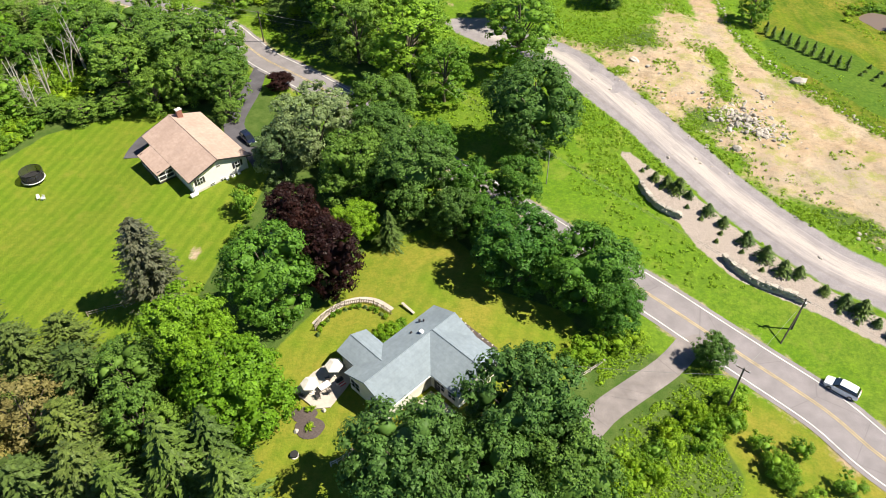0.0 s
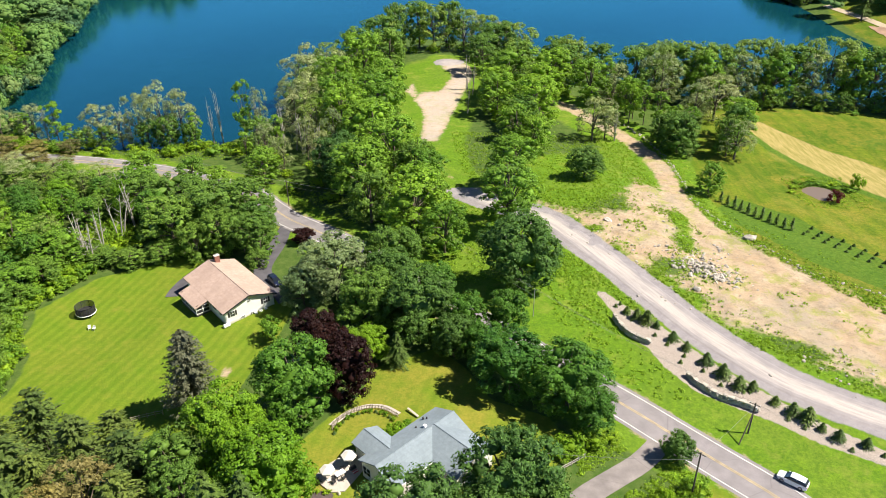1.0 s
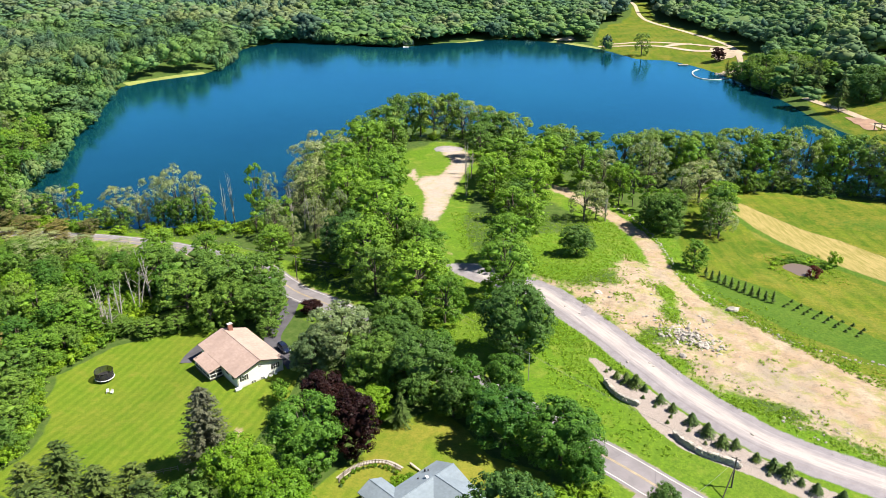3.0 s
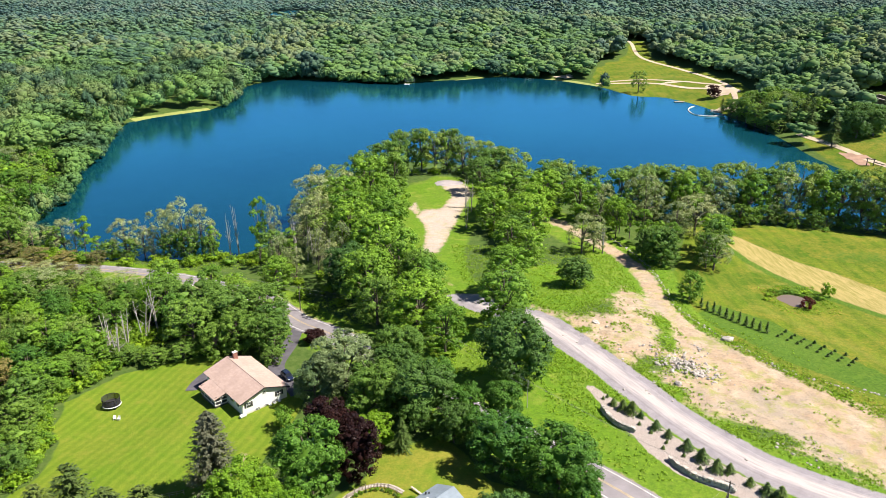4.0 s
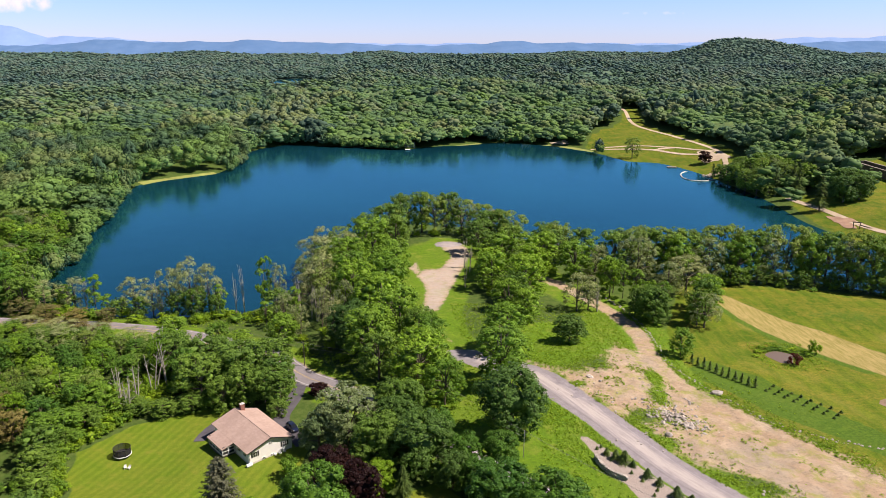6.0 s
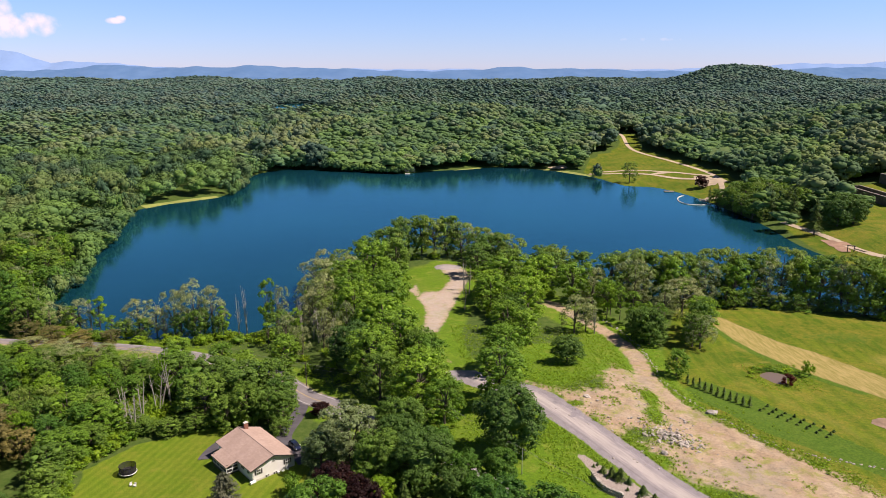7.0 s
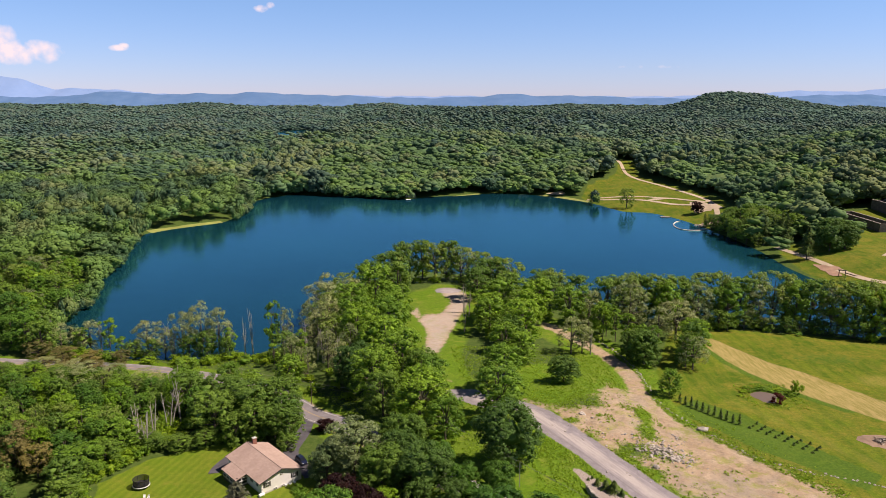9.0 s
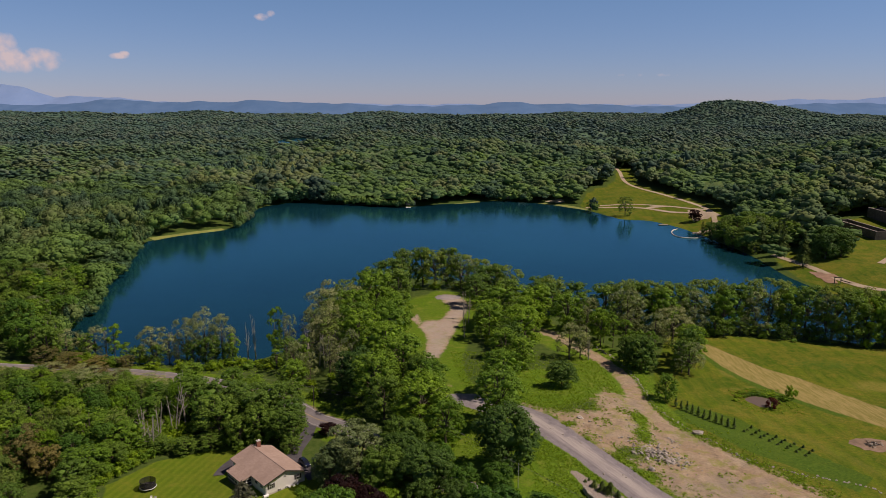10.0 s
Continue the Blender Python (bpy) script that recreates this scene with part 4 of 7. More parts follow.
def broadleaf(seed, rad=5.0, high=13.0, clumps=95, leaves=45, leaf=0.42, clump=1.25, low=0.22, lump=0.25, inner=0.55, core=0.62, dome=0.4):
    """Crown and limbs of a broad-leaved tree: big lobes set with leafy clumps, each clump a dim heart under outward leaves."""
    rng = np.random.default_rng(seed)
    hc, rv = high * (0.5 + low / 2), high * (0.5 - low / 2) * 0.95
    lobes = max(7, min(22, clumps // 9))
    lc, ls = crown_lobes(rng, lobes, rad * 0.94, rv, hc, inner)
    ls = ls * (1 + lump * 0.5 * rng.normal(size=lobes))
    w = np.arange(clumps) % lobes
    out = (lc[w] - np.array([0, 0, hc - rv * 0.25])) / np.array([rad, rad, rv])
    out /= np.linalg.norm(out, axis=1)[:, None] + 1e-6
    e = unit(rng, clumps) + 0.75 * out + np.array([0, 0, 0.25])
    e /= np.linalg.norm(e, axis=1)[:, None]
    c = lc[w] + e * ls[w][:, None] * np.array([1, 1, 0.9])
    c[:, 2] = np.clip(c[:, 2], high * 0.06, high * 0.97)
    size = clump * rng.uniform(0.6, 1.25, clumps)
    which = np.repeat(np.arange(clumps), leaves)
    n = len(which)
    d = unit(rng, n) + 0.75 * e[which] + np.array([0, 0, 0.3])
    d /= np.linalg.norm(d, axis=1)[:, None]
    pos = c[which] + d * (size[which] * rng.uniform(0.6, 1.15, n))[:, None] * np.array([1, 1, 0.72])
    nrm = d + 0.3 * e[which] + rng.normal(size=(n, 3)) * 0.42 + np.array([0, 0, 0.12])
    nrm /= np.linalg.norm(nrm, axis=1)[:, None]
    v, f = sprays(pos, nrm, leaf, leaf * 0.78, rng)
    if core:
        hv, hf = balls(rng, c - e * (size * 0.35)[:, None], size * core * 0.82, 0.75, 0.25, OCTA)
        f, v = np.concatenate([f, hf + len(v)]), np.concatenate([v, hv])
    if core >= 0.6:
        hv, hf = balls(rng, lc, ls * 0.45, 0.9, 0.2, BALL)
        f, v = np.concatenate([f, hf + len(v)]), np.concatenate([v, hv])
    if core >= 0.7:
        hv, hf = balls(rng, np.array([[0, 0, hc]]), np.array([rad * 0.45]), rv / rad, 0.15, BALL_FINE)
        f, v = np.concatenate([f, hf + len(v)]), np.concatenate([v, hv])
    paths = [[(0, 0, -0.4, rad * 0.06), (0.05 * rad * rng.normal() * 0.5, 0, high * 0.2, rad * 0.05), (0.04 * rad * rng.normal(), 0.04 * rad * rng.normal(), high * 0.5, rad * 0.035), (0, 0, high * 0.82, rad * 0.012)]]
    for i in rng.choice(clumps, min(11, clumps), replace=False):
        e = c[i]
        h0 = min(high * rng.uniform(0.2, 0.5), e[2] * 0.8)
        paths.append([(0, 0, h0, rad * 0.028), (e[0] * 0.45, e[1] * 0.45, h0 + (e[2] - h0) * 0.55, rad * 0.018), (*e, rad * 0.006)])
    return v, f, paths


def conifer(seed, rad=3.2, high=15.0, whorls=26, boughs=9, pieces=6, leaf=0.55, sparse=0.0, pine=False):
    rng = np.random.default_rng(seed)
    pos, nrm, along = [], [], []
    paths = [[(0, 0, -0.4, rad * 0.07), (0, 0, high * 0.5, rad * 0.045), (0, 0, high * 0.98, 0.02)]]
    for w in range(whorls):
        u = (w + 0.5) / whorls
        z = high * (0.10 + 0.88 * u)
        reach = rad * ((1 - u) ** (0.75 if not pine else 0.5)) * (1 if not pine else 0.9)
        for k in range(boughs):
            if rng.uniform() < sparse:
                continue
            a = rng.uniform(0, math.tau)
            ln = reach * rng.uniform(0.7, 1.12)
            dirn = np.array([math.cos(a), math.sin(a), 0])
            drop = (0.38 if not pine else -0.12) * ln
            for p in range(pieces):
                s = (p + 0.7) / pieces
                here = dirn * ln * s + np.array([0, 0, z - drop * s * s + 0.12 * ln * s])
                across = rng.normal() * 0.11 * ln * (1.25 - s)
                side = np.array([-dirn[1], dirn[0], 0]) * across - np.array([0, 0, abs(across) * 0.5])
                pos.append(here + side + rng.normal(size=3) * 0.04)
                n = np.array([0, 0, 1.0]) + dirn * 0.45 + rng.normal(size=3) * 0.2
                nrm.append(n / np.linalg.norm(n))
                along.append(dirn - np.array([0, 0, 0.6 * s]) + rng.normal(size=3) * 0.3)
            if k % 3 == 0:
                e = dirn * ln * 0.9
                paths.append([(0, 0, z, 0.05), (e[0], e[1], z - drop * 0.8, 0.012)])
    pos, nrm, along = np.array(pos), np.array(nrm), np.array(along)
    v, f = sprays(pos, nrm, leaf, leaf * 0.5, rng, along)
    return v, f, paths


def bare(seed, rad=3.0, high=12.0):
    """Limbs of a dead tree."""
    rng = np.random.default_rng(seed)
    paths = []
    for s in range(3):
        lean = rng.normal(size=2) * rad * 0.35
        top = high * rng.uniform(0.8, 1.0)
        paths.append([(lean[0] * 0.1, lean[1] * 0.1, -0.3, 0.17), (lean[0] * 0.5, lean[1] * 0.5, top * 0.5, 0.12), (lean[0], lean[1], top, 0.03)])
        for b in range(9):
            u = rng.uniform(0.35, 0.95)
            a, ln = rng.uniform(0, math.tau), rad * rng.uniform(0.3, 0.9) * (1.2 - u)
            p = np.array([lean[0] * u, lean[1] * u, top * u])
            q = p + np.array([math.cos(a) * ln, math.sin(a) * ln, ln * 0.9])
            paths.append([(*p, 0.06), (*((p + q) / 2 + np.array([0, 0, -0.1])), 0.045), (*q, 0.015)])
    return paths


class Kind:
    """A kind of tree: some templates, then copies that share their meshes."""

    def __init__(self, name, label, leaf, rad, high, make, variants=3, category="tree", group="", bark=None):
        self.name, self.label, self.leaf, self.rad, self.high, self.make = name, label, leaf, rad, high, make
        self.meshes, self.variants, self.n, self.category, self.group, self.bark = {}, variants, 0, category, group, bark or BARK
        self.first = {}

    def plant(self, x, y, rad, high, label="", sink=0.0):
        k = self.n % self.variants
        self.n += 1
        turn = (self.n * 137.5) % 360
        m = pose(x, y, ground_z(x, y) - sink, 0, 0, turn) @ Matrix.Diagonal((rad / self.rad, rad / self.rad, high / self.high, 1))
        if k in self.first:
            ob = copy_thing(self.first[k], m @ Matrix.Diagonal((*(1 / v for v in self.first[k].scale), 1)))
        else:
            v, f, paths = self.make(k)
            ob = thing(self.name, m, self.label, self.category, self.group)
            if paths:
                t = new("trunk", limb_mesh("trunk", paths, self.bark))
                t.parent = ob
            if v is not None:
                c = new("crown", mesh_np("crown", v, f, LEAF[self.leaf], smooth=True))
                c.parent = ob
            self.first[k] = ob
            ob.matrix_world = m
        if label:
            ob["label"] = label
        return ob


KINDS = {
    "maple": Kind("maple_tree", "full round deep green maple tree", "deep", 6, 14, lambda k: broadleaf(10 + k, 6, 14, 330, 30, 0.19, 0.80, 0.04, 0.2, 0.55, 0.7, 0.75), 2),
    "lime": Kind("lime_tree", "bright green broad-leaved tree with a smooth crown", "lime", 6, 13, lambda k: broadleaf(20 + k, 6, 13, 330, 30, 0.19, 0.80, 0.02, 0.12, 0.55, 0.7, 0.8), 2),
    "oak": Kind("oak_tree", "broad grey-green oak tree with a lumpy crown", "oak", 7, 15, lambda k: broadleaf(30 + k, 7, 15, 380, 28, 0.20, 0.90, 0.03, 0.25, 0.55, 0.7, 0.7), 3),
    "dark": Kind("shade_tree", "dense dark green shade tree", "dark", 7, 15, lambda k: broadleaf(40 + k, 7, 15, 380, 28, 0.20, 0.90, 0.02, 0.10, 0.55, 0.7, 0.85), 2),
    "wood": Kind("woodland_tree", "tall green woodland tree", "maple", 6, 16, lambda k: broadleaf(50 + k, 6, 16, 230, 22, 0.205, 0.84, -0.04, 0.3, 0.5, 0.65, 0.5), 4),
    "wood_dark": Kind("woodland_tree", "tall dark green woodland tree", "oak", 6, 16, lambda k: broadleaf(60 + k, 6, 16, 230, 22, 0.205, 0.84, -0.04, 0.3, 0.5, 0.65, 0.5), 4),
    "lime_wood": Kind("woodland_tree", "tall yellow-green woodland tree", "lime", 6, 16, lambda k: broadleaf(210 + k, 6, 16, 230, 22, 0.205, 0.84, -0.04, 0.3, 0.5, 0.65, 0.5), 2),
    "wood_far": Kind("woodland_tree", "tall green waterside tree", "maple", 6, 16, lambda k: broadleaf(220 + k, 6, 16, 170, 20, 0.24, 0.95, 0.0, 0.3, 0.5, 0.65, 0.5), 4),
    "wood_dark_far": Kind("woodland_tree", "tall grey-green waterside tree", "oak", 6, 16, lambda k: broadleaf(230 + k, 6, 16, 170, 20, 0.24, 0.95, 0.0, 0.3, 0.5, 0.65, 0.5), 4),
    "deep_far": Kind("deciduous_tree", "tall deep green tree with a dense crown", "deep", 6, 16, lambda k: broadleaf(270 + k, 6, 16, 170, 20, 0.24, 0.95, 0.0, 0.3, 0.5, 0.65, 0.5), 3),
    "olive": Kind("woodland_tree", "loose olive-green woodland tree", "olive", 6, 16, lambda k: broadleaf(240 + k, 6, 16, 160, 21, 0.22, 0.92, 0.02, 0.3, 0.5, 0.55, 0.5), 4),
    "sparse": Kind("thin_tree", "thin olive-grey tree with bare twigs showing", "grey", 6, 15, lambda k: broadleaf(70 + k, 6, 15, 130, 22, 0.22, 1.05, 0.03, 0.3, 0.45, 0.3, 0.5), 4),
    "silver": Kind("silver_maple", "broad grey-green silver maple tree", "silver", 7, 15, lambda k: broadleaf(260 + k, 7, 15, 380, 30, 0.20, 0.88, 0.02, 0.25, 0.55, 0.6, 0.7), 2),
    "copper": Kind("copper_beech", "dark purple copper beech tree", "copper", 5, 14, lambda k: broadleaf(80 + k, 5, 14, 240, 30, 0.20, 0.8, 0.02, 0.2, 0.55, 0.7, 0.7), 2),
    "spruce": Kind("spruce_tree", "tall dark spruce with drooping boughs", "spruce", 4.2, 17, lambda k: conifer(90 + k, 4.2, 17, 24, 9, 26, 0.27), 3),
    "pine": Kind("pine_tree", "grey-green pine tree with feathery boughs", "pine", 4.6, 14, lambda k: conifer(100 + k, 4.6, 14, 22, 10, 22, 0.25, 0.1, True), 3),
    "grey_pine": Kind("larch_tree", "greyish bare-looking larch conifer", "larch", 5.0, 14, lambda k: conifer(110 + k, 5.0, 14, 30, 15, 26, 0.24, 0.06, True), 1),
    "brown": Kind("browned_tree", "half-dead tree with tan leaves", "brown", 4.8, 13, lambda k: broadleaf(120 + k, 4.8, 13, 150, 28, 0.22, 0.85, 0.08, 0.4, 0.4, 0.45), 2),
    "shrub": Kind("shrub", "rounded green garden shrub", "shrub", 1.0, 1.7, lambda k: (*conifer(130 + k, 1.05, 1.75, 12, 15, 5, 0.15)[:2], None), 4, "shrub"),
    "bush": Kind("bush", "leafy bright green wild bush", "weed", 2.5, 3.2, lambda k: (*broadleaf(140 + k, 2.5, 3.2, 62, 14, 0.13, 0.50, 0.0, 0.3, 0.55, 0.7, 0.6)[:2], None), 4, "bush"),
    "bush_dark": Kind("bush", "dense leafy dark green bush", "maple", 2.5, 3.2, lambda k: (*broadleaf(150 + k, 2.5, 3.2, 62, 14, 0.13, 0.50, 0.0, 0.3, 0.55, 0.7, 0.6)[:2], None), 4, "bush"),
    "sapling": Kind("sapling", "slim young evergreen in a planted row", "spruce", 0.9, 3.6, lambda k: conifer(160 + k, 0.9, 3.6, 13, 8, 4, 0.2), 2),
    "red": Kind("red_bush", "small dark red ornamental bush", "red", 1.8, 3.0, lambda k: (*broadleaf(170 + k, 1.8, 3.0, 42, 24, 0.14, 0.55, 0.0)[:2], None), 1, "bush"),
    "dead": Kind("dead_tree", "bare pale grey dead tree", "twig", 3, 12, lambda k: (None, None, bare(180 + k)), 3, bark=DEADWOOD),
    "slim": Kind("slim_tree", "slender light green waterside tree", "maple", 3, 14, lambda k: broadleaf(190 + k, 3, 14, 90, 26, 0.22, 0.65, 0.10, 0.4, 0.4, 0.45), 3),
}


def stand(kind, rows, label=""):
    for x, y, rad, high in rows:
        tall = 1.0
        if kind.startswith("bush") and rad > 3.2:
            KINDS["wood_dark" if kind == "bush_dark" else "wood"].plant(x, y, rad, high, "broad green thicket tree at the lawn's edge")
            continue
        if kind in ("wood", "wood_dark", "sparse", "slim", "dead") and 205 < y < 350:
            tall = 1.0 if x < -60 else 1.16 if x < 15 else 1.0
        if kind in ("wood", "wood_dark", "sparse", "olive") and 236 < y < 300 and x > 64:
            tall, rad = 1.22 + 0.0022 * (x - 64), rad * 1.12
        if kind in ("spruce", "pine") and y < 80:
            rad *= 1.22
        far = kind + "_far" if y > 225 and kind + "_far" in KINDS else kind
        KINDS[far].plant(x, y, rad, high * tall, label)


# round the two houses
stand("maple", [(-25.2, 72.1, 6.9, 15), (10.9, 79.2, 6.9, 12.5), (20.3, 75.2, 7.0, 13), (23.4, 69.4, 4.0, 9.5)])
stand("lime", [(-34.3, 61.9, 6.4, 13), (-25.7, 52.7, 6.6, 13), (-15.4, 88.9, 4.3, 8), (-30, 57, 5.5, 12)])
stand("dark", [(15.6, 115.1, 8.6, 17)])
stand("copper", [(-25.3, 89.9, 4.5, 13), (-17.2, 76.6, 4.6, 14), (-20.6, 82.5, 4.3, 13)])
stand("spruce", [(-30.7, 42.9, 4.5, 18), (-24.3, 40.4, 4.5, 15), (-27.5, 46.4, 4.0, 14), (-36, 39.5, 4.4, 15), (-9.6, 87.5, 2.9, 8)])
stand("pine", [(-41, 42, 5.2, 14), (-47, 40.5, 5.6, 14), (-54, 41.5, 6.0, 14), (-60, 47, 6.0, 14), (-45.5, 48.5, 5.0, 13), (-64, 55, 6.2, 15)])
stand("wood_dark", [(-40.5, 56.5, 4.6, 11), (-44, 61, 4.0, 8), (-37.5, 50, 4.2, 11), (-33, 48.5, 3.6, 10)])
stand("grey_pine", [(-44.4, 76.6, 6.1, 18.5)])
stand("pine", [(-57.8, 62.4, 4.9, 13), (-66.5, 67.5, 5.2, 14), (-69.3, 61.9, 4.6, 14), (-60, 54, 4.6, 13)])
stand("pine", [(-48.5, 58.7, 5.0, 12), (-53.9, 66.6, 4.6, 10)])
stand("brown", [(-124, 199, 4.2, 3.4), (-133, 201, 4.6, 3.8), (-143, 201, 4.4, 3.6), (-152, 200, 5, 4.2), (-128, 213, 4.0, 5), (-119, 124, 5.4, 13), (-162, 216, 6.0, 7), (-150, 212, 5.5, 6), (-139, 211, 5, 5), (-116, 121, 5.5, 12), (-109, 117, 4.6, 10), (-52.6, 51.8, 5.0, 12), (-55.5, 46.5, 4.4, 12)])
stand("dark", [(-4.9, 42.8, 7.4, 15), (8.5, 48.5, 7.6, 16.5), (3.7, 38.4, 7.0, 15), (12.3, 41.4, 5.6, 14)])
stand("silver", [(-24.2, 113.9, 8.4, 15), (-31.1, 110.1, 5.0, 11)])
stand("oak", [(-16, 102.6, 6.5, 13), (-12.2, 121.3, 6.5, 13)])
stand("dark", [(-6, 98.7, 7.3, 14), (-12, 112, 6.0, 13), (1.0, 90.3, 4.0, 9)])
stand("maple", [(3.4, 97.1, 4.0, 10), (11.4, 97.2, 4.2, 10), (6.7, 87.8, 4.2, 9), (-3, 108, 5.0, 11)])
stand("wood", [(14.9, 143.5, 8.2, 18), (-8.4, 141.9, 8.8, 18), (-0.8, 133.2, 6.0, 14)])
stand("dark", [(36.2, 63.6, 2.6, 5.5)])

# woods west of the first house and along the road
stand("wood_dark", [(-59.4, 147.6, 8.5, 16), (-69.3, 141.2, 7.6, 15), (-52, 150.9, 7.0, 16), (-46.1, 134.6, 5.2, 11), (-71.7, 157.1, 8.0, 14), (-82.2, 158.6, 7.0, 14), (-57.3, 141, 5.6, 12), (-64, 153, 6.5, 15)])
stand("wood", [(-87.7, 165.9, 6.4, 13), (-91.1, 182, 5.3, 11), (-54.9, 181.6, 6.0, 12), (-97.5, 116.1, 7.0, 10), (-94.3, 131.8, 7.0, 11), (-105.3, 135, 7.2, 12), (-66, 172, 4.6, 10), (-76, 180, 4.4, 10)])
stand("sparse", [(-137.6, 196.6, 6.5, 5), (-106.4, 186, 6.2, 5), (-122, 190, 6.5, 5), (-150, 198, 6.0, 5), (-128, 178, 7, 9)])
stand("dead", [(-85.8, 131.5, 4.2, 13), (-89.7, 136, 4.2, 14), (-84, 144, 3.9, 15), (-87, 140, 4, 13), (-83, 152, 3.6, 16), (-88, 161, 4, 15), (-176, 248, 4.5, 14), (-168, 240, 4, 13)])
stand("bush_dark", [(-84.7, 132.9, 4.0, 5), (-70, 134.9, 4.4, 5), (-77, 132.6, 4.2, 5), (-93, 99.6, 4.6, 9), (-97, 108, 5.0, 10), (-36.1, 100.3, 2.8, 5), (-34.7, 91.6, 2.4, 4), (-93.5, 122.5, 4.8, 8), (-98.5, 116, 5.0, 9),
                    (-89.5, 91, 4.2, 8), (-87, 82, 4.2, 8), (-85.5, 133, 3.8, 6), (-95, 115, 3.6, 6), (-62, 139, 3.0, 4), (-66, 137, 2.6, 3)])
stand("wood_dark", [(-50.5, 137, 4.6, 11), (-56, 136.5, 4.6, 12), (-45, 128.5, 2.6, 5), (-61, 134, 4, 10), (-48, 143, 5, 12)])
# the shore at the road
stand("slim", [(-70, 221, 3.4, 24), (-137, 224, 3.6, 17), (-87, 219, 2.6, 14), (-131, 221, 3, 9), (-148, 224, 3.6, 12)])
stand("sparse", [(-107, 223, 6.4, 20), (-99, 222, 7.0, 23), (-91.5, 221, 5.5, 21), (-121, 223, 6.6, 16), (-64, 221, 3.4, 20), (-146, 226, 5.5, 14), (-158, 226, 5.5, 12), (-114, 222, 4.5, 13)])
stand("wood_dark", [(-103, 218.5, 4.2, 11), (-95.5, 218, 4.6, 13), (-118, 219, 4.0, 9), (-125, 219, 3.6, 8), (-88, 218, 3.2, 10), (-64, 213, 5, 12)])
stand("dead", [(-78, 221, 2.2, 22), (-81, 220, 2.4, 18), (-66, 222, 2.4, 19), (-110, 221, 3, 17), (-141, 225, 2.6, 16)])
# the peninsula
stand("wood", [(-33.9, 277.3, 9.5, 20), (-41.4, 250.4, 9.0, 19), (-22.5, 237, 8.6, 19), (-23, 193, 10, 20), (-15.5, 177, 9.0, 19.5), (-5.5, 161, 6.6, 16), (-23.3, 163.9, 9.6, 19), (-6.3, 152, 6.8, 16), (-34, 208, 8.5, 18), (-22.5, 214, 8.4, 18), (-38, 228, 8.0, 18)])
stand("wood", [(18, 237, 7.8, 16), (29.7, 222.6, 9.0, 19), (18.5, 252, 7, 15), (18.2, 166.8, 7.6, 17), (34, 242, 8, 18), (24, 262, 8.5, 18), (40.5, 262, 8.5, 18), (22, 205, 6.0, 13), (54, 250, 8, 18), (28, 196, 6, 12)])
stand("olive", [(-20.5, 340.7, 8.6, 21), (-6.1, 328.3, 8.4, 21), (8.0, 328.1, 8.2, 21), (32.8, 302.1, 8.4, 20), (-30, 318, 8, 21), (52, 282, 8, 19), (18, 322, 7, 20)])
stand("wood_dark", [(-13, 334, 7.5, 20), (1, 332, 7, 20), (-24, 330, 7, 20), (26, 314, 7, 19)])
stand("wood_dark", [(20.6, 312.5, 9.0, 17), (48.1, 290.6, 9.0, 18), (62.4, 281.8, 8.0, 18), (15, 290, 8, 17), (30, 280, 8, 17), (-30, 310, 9, 19), (-38, 292, 9, 19), (-24, 290, 8, 18), (46, 272, 8, 18)])
stand("dark", [(39.5, 174.5, 5.6, 9), (70.3, 206.5, 4.4, 11), (75, 202, 4.2, 13), (-31, 176, 8, 16)])
stand("sparse", [(-57.4, 262, 9.0, 18), (-48.6, 232.3, 8.5, 17), (48.4, 212.2, 6.0, 15), (-57.7, 243.3, 6.5, 14), (53, 214, 4.5, 14), (0, 336, 8, 17), (12, 338, 7, 16), (-44, 268, 7, 17), (-52, 222, 6, 14), (24, 328, 7, 16), (-58, 284, 7, 17)])
stand("olive", [(-53, 238, 7, 17), (-51, 255, 7.5, 18), (-47, 222, 6.5, 16), (-54, 271, 7, 18), (-43, 209, 6, 15), (-50, 286, 7, 19), (-46, 246, 6.5, 17)])
stand("dead", [(-45, 214, 4, 13), (-53, 238, 4.5, 15), (8, 268, 3, 13), (10, 262, 3, 12), (-50, 208, 4, 12), (30, 322, 4, 15), (56, 212, 3, 12)])
# the eastern shore row and the meadow's edge
stand("olive", [(119, 265, 8.5, 19), (148, 261, 8.5, 19), (80, 258, 8, 19), (96, 262, 8, 19), (204, 240, 8, 17), (219, 237, 8, 17), (110, 262, 7.5, 18), (172, 250, 8, 18)])
stand("wood_dark", [(71.8, 256.8, 8.1, 18), (88.2, 264.4, 9.0, 18), (73.8, 200.9, 6.3, 14), (104.2, 263.7, 9.4, 18), (133, 264, 9, 17), (163, 256, 9, 17), (178, 247, 9, 17), (195, 243, 9, 17), (212, 240, 9, 16), (228, 236, 9, 16), (93, 205.7, 5.2, 16), (88.5, 198, 4.6, 14)])
stand("sparse", [(95.5, 232.7, 8.4, 17), (80, 250, 7, 17), (62, 248, 6, 16), (112, 256, 7, 15), (90.5, 196, 6, 13), (141, 258, 7, 15), (170, 252, 7, 15), (86, 226, 6, 15)])
stand("wood", [(73.6, 168.0, 4.2, 10), (64.5, 236, 5.0, 15), (126, 258, 7.5, 16), (156, 257, 7.5, 16), (186, 245, 7.5, 16), (97, 214, 6.5, 15), (98, 255, 7, 17)])
stand("sapling", [(75.5 + 1.32 * k, 162.8 - 1.59 * k, 1.0, (3.4, 3.0, 3.7, 3.2)[k % 4]) for k in range(11)])
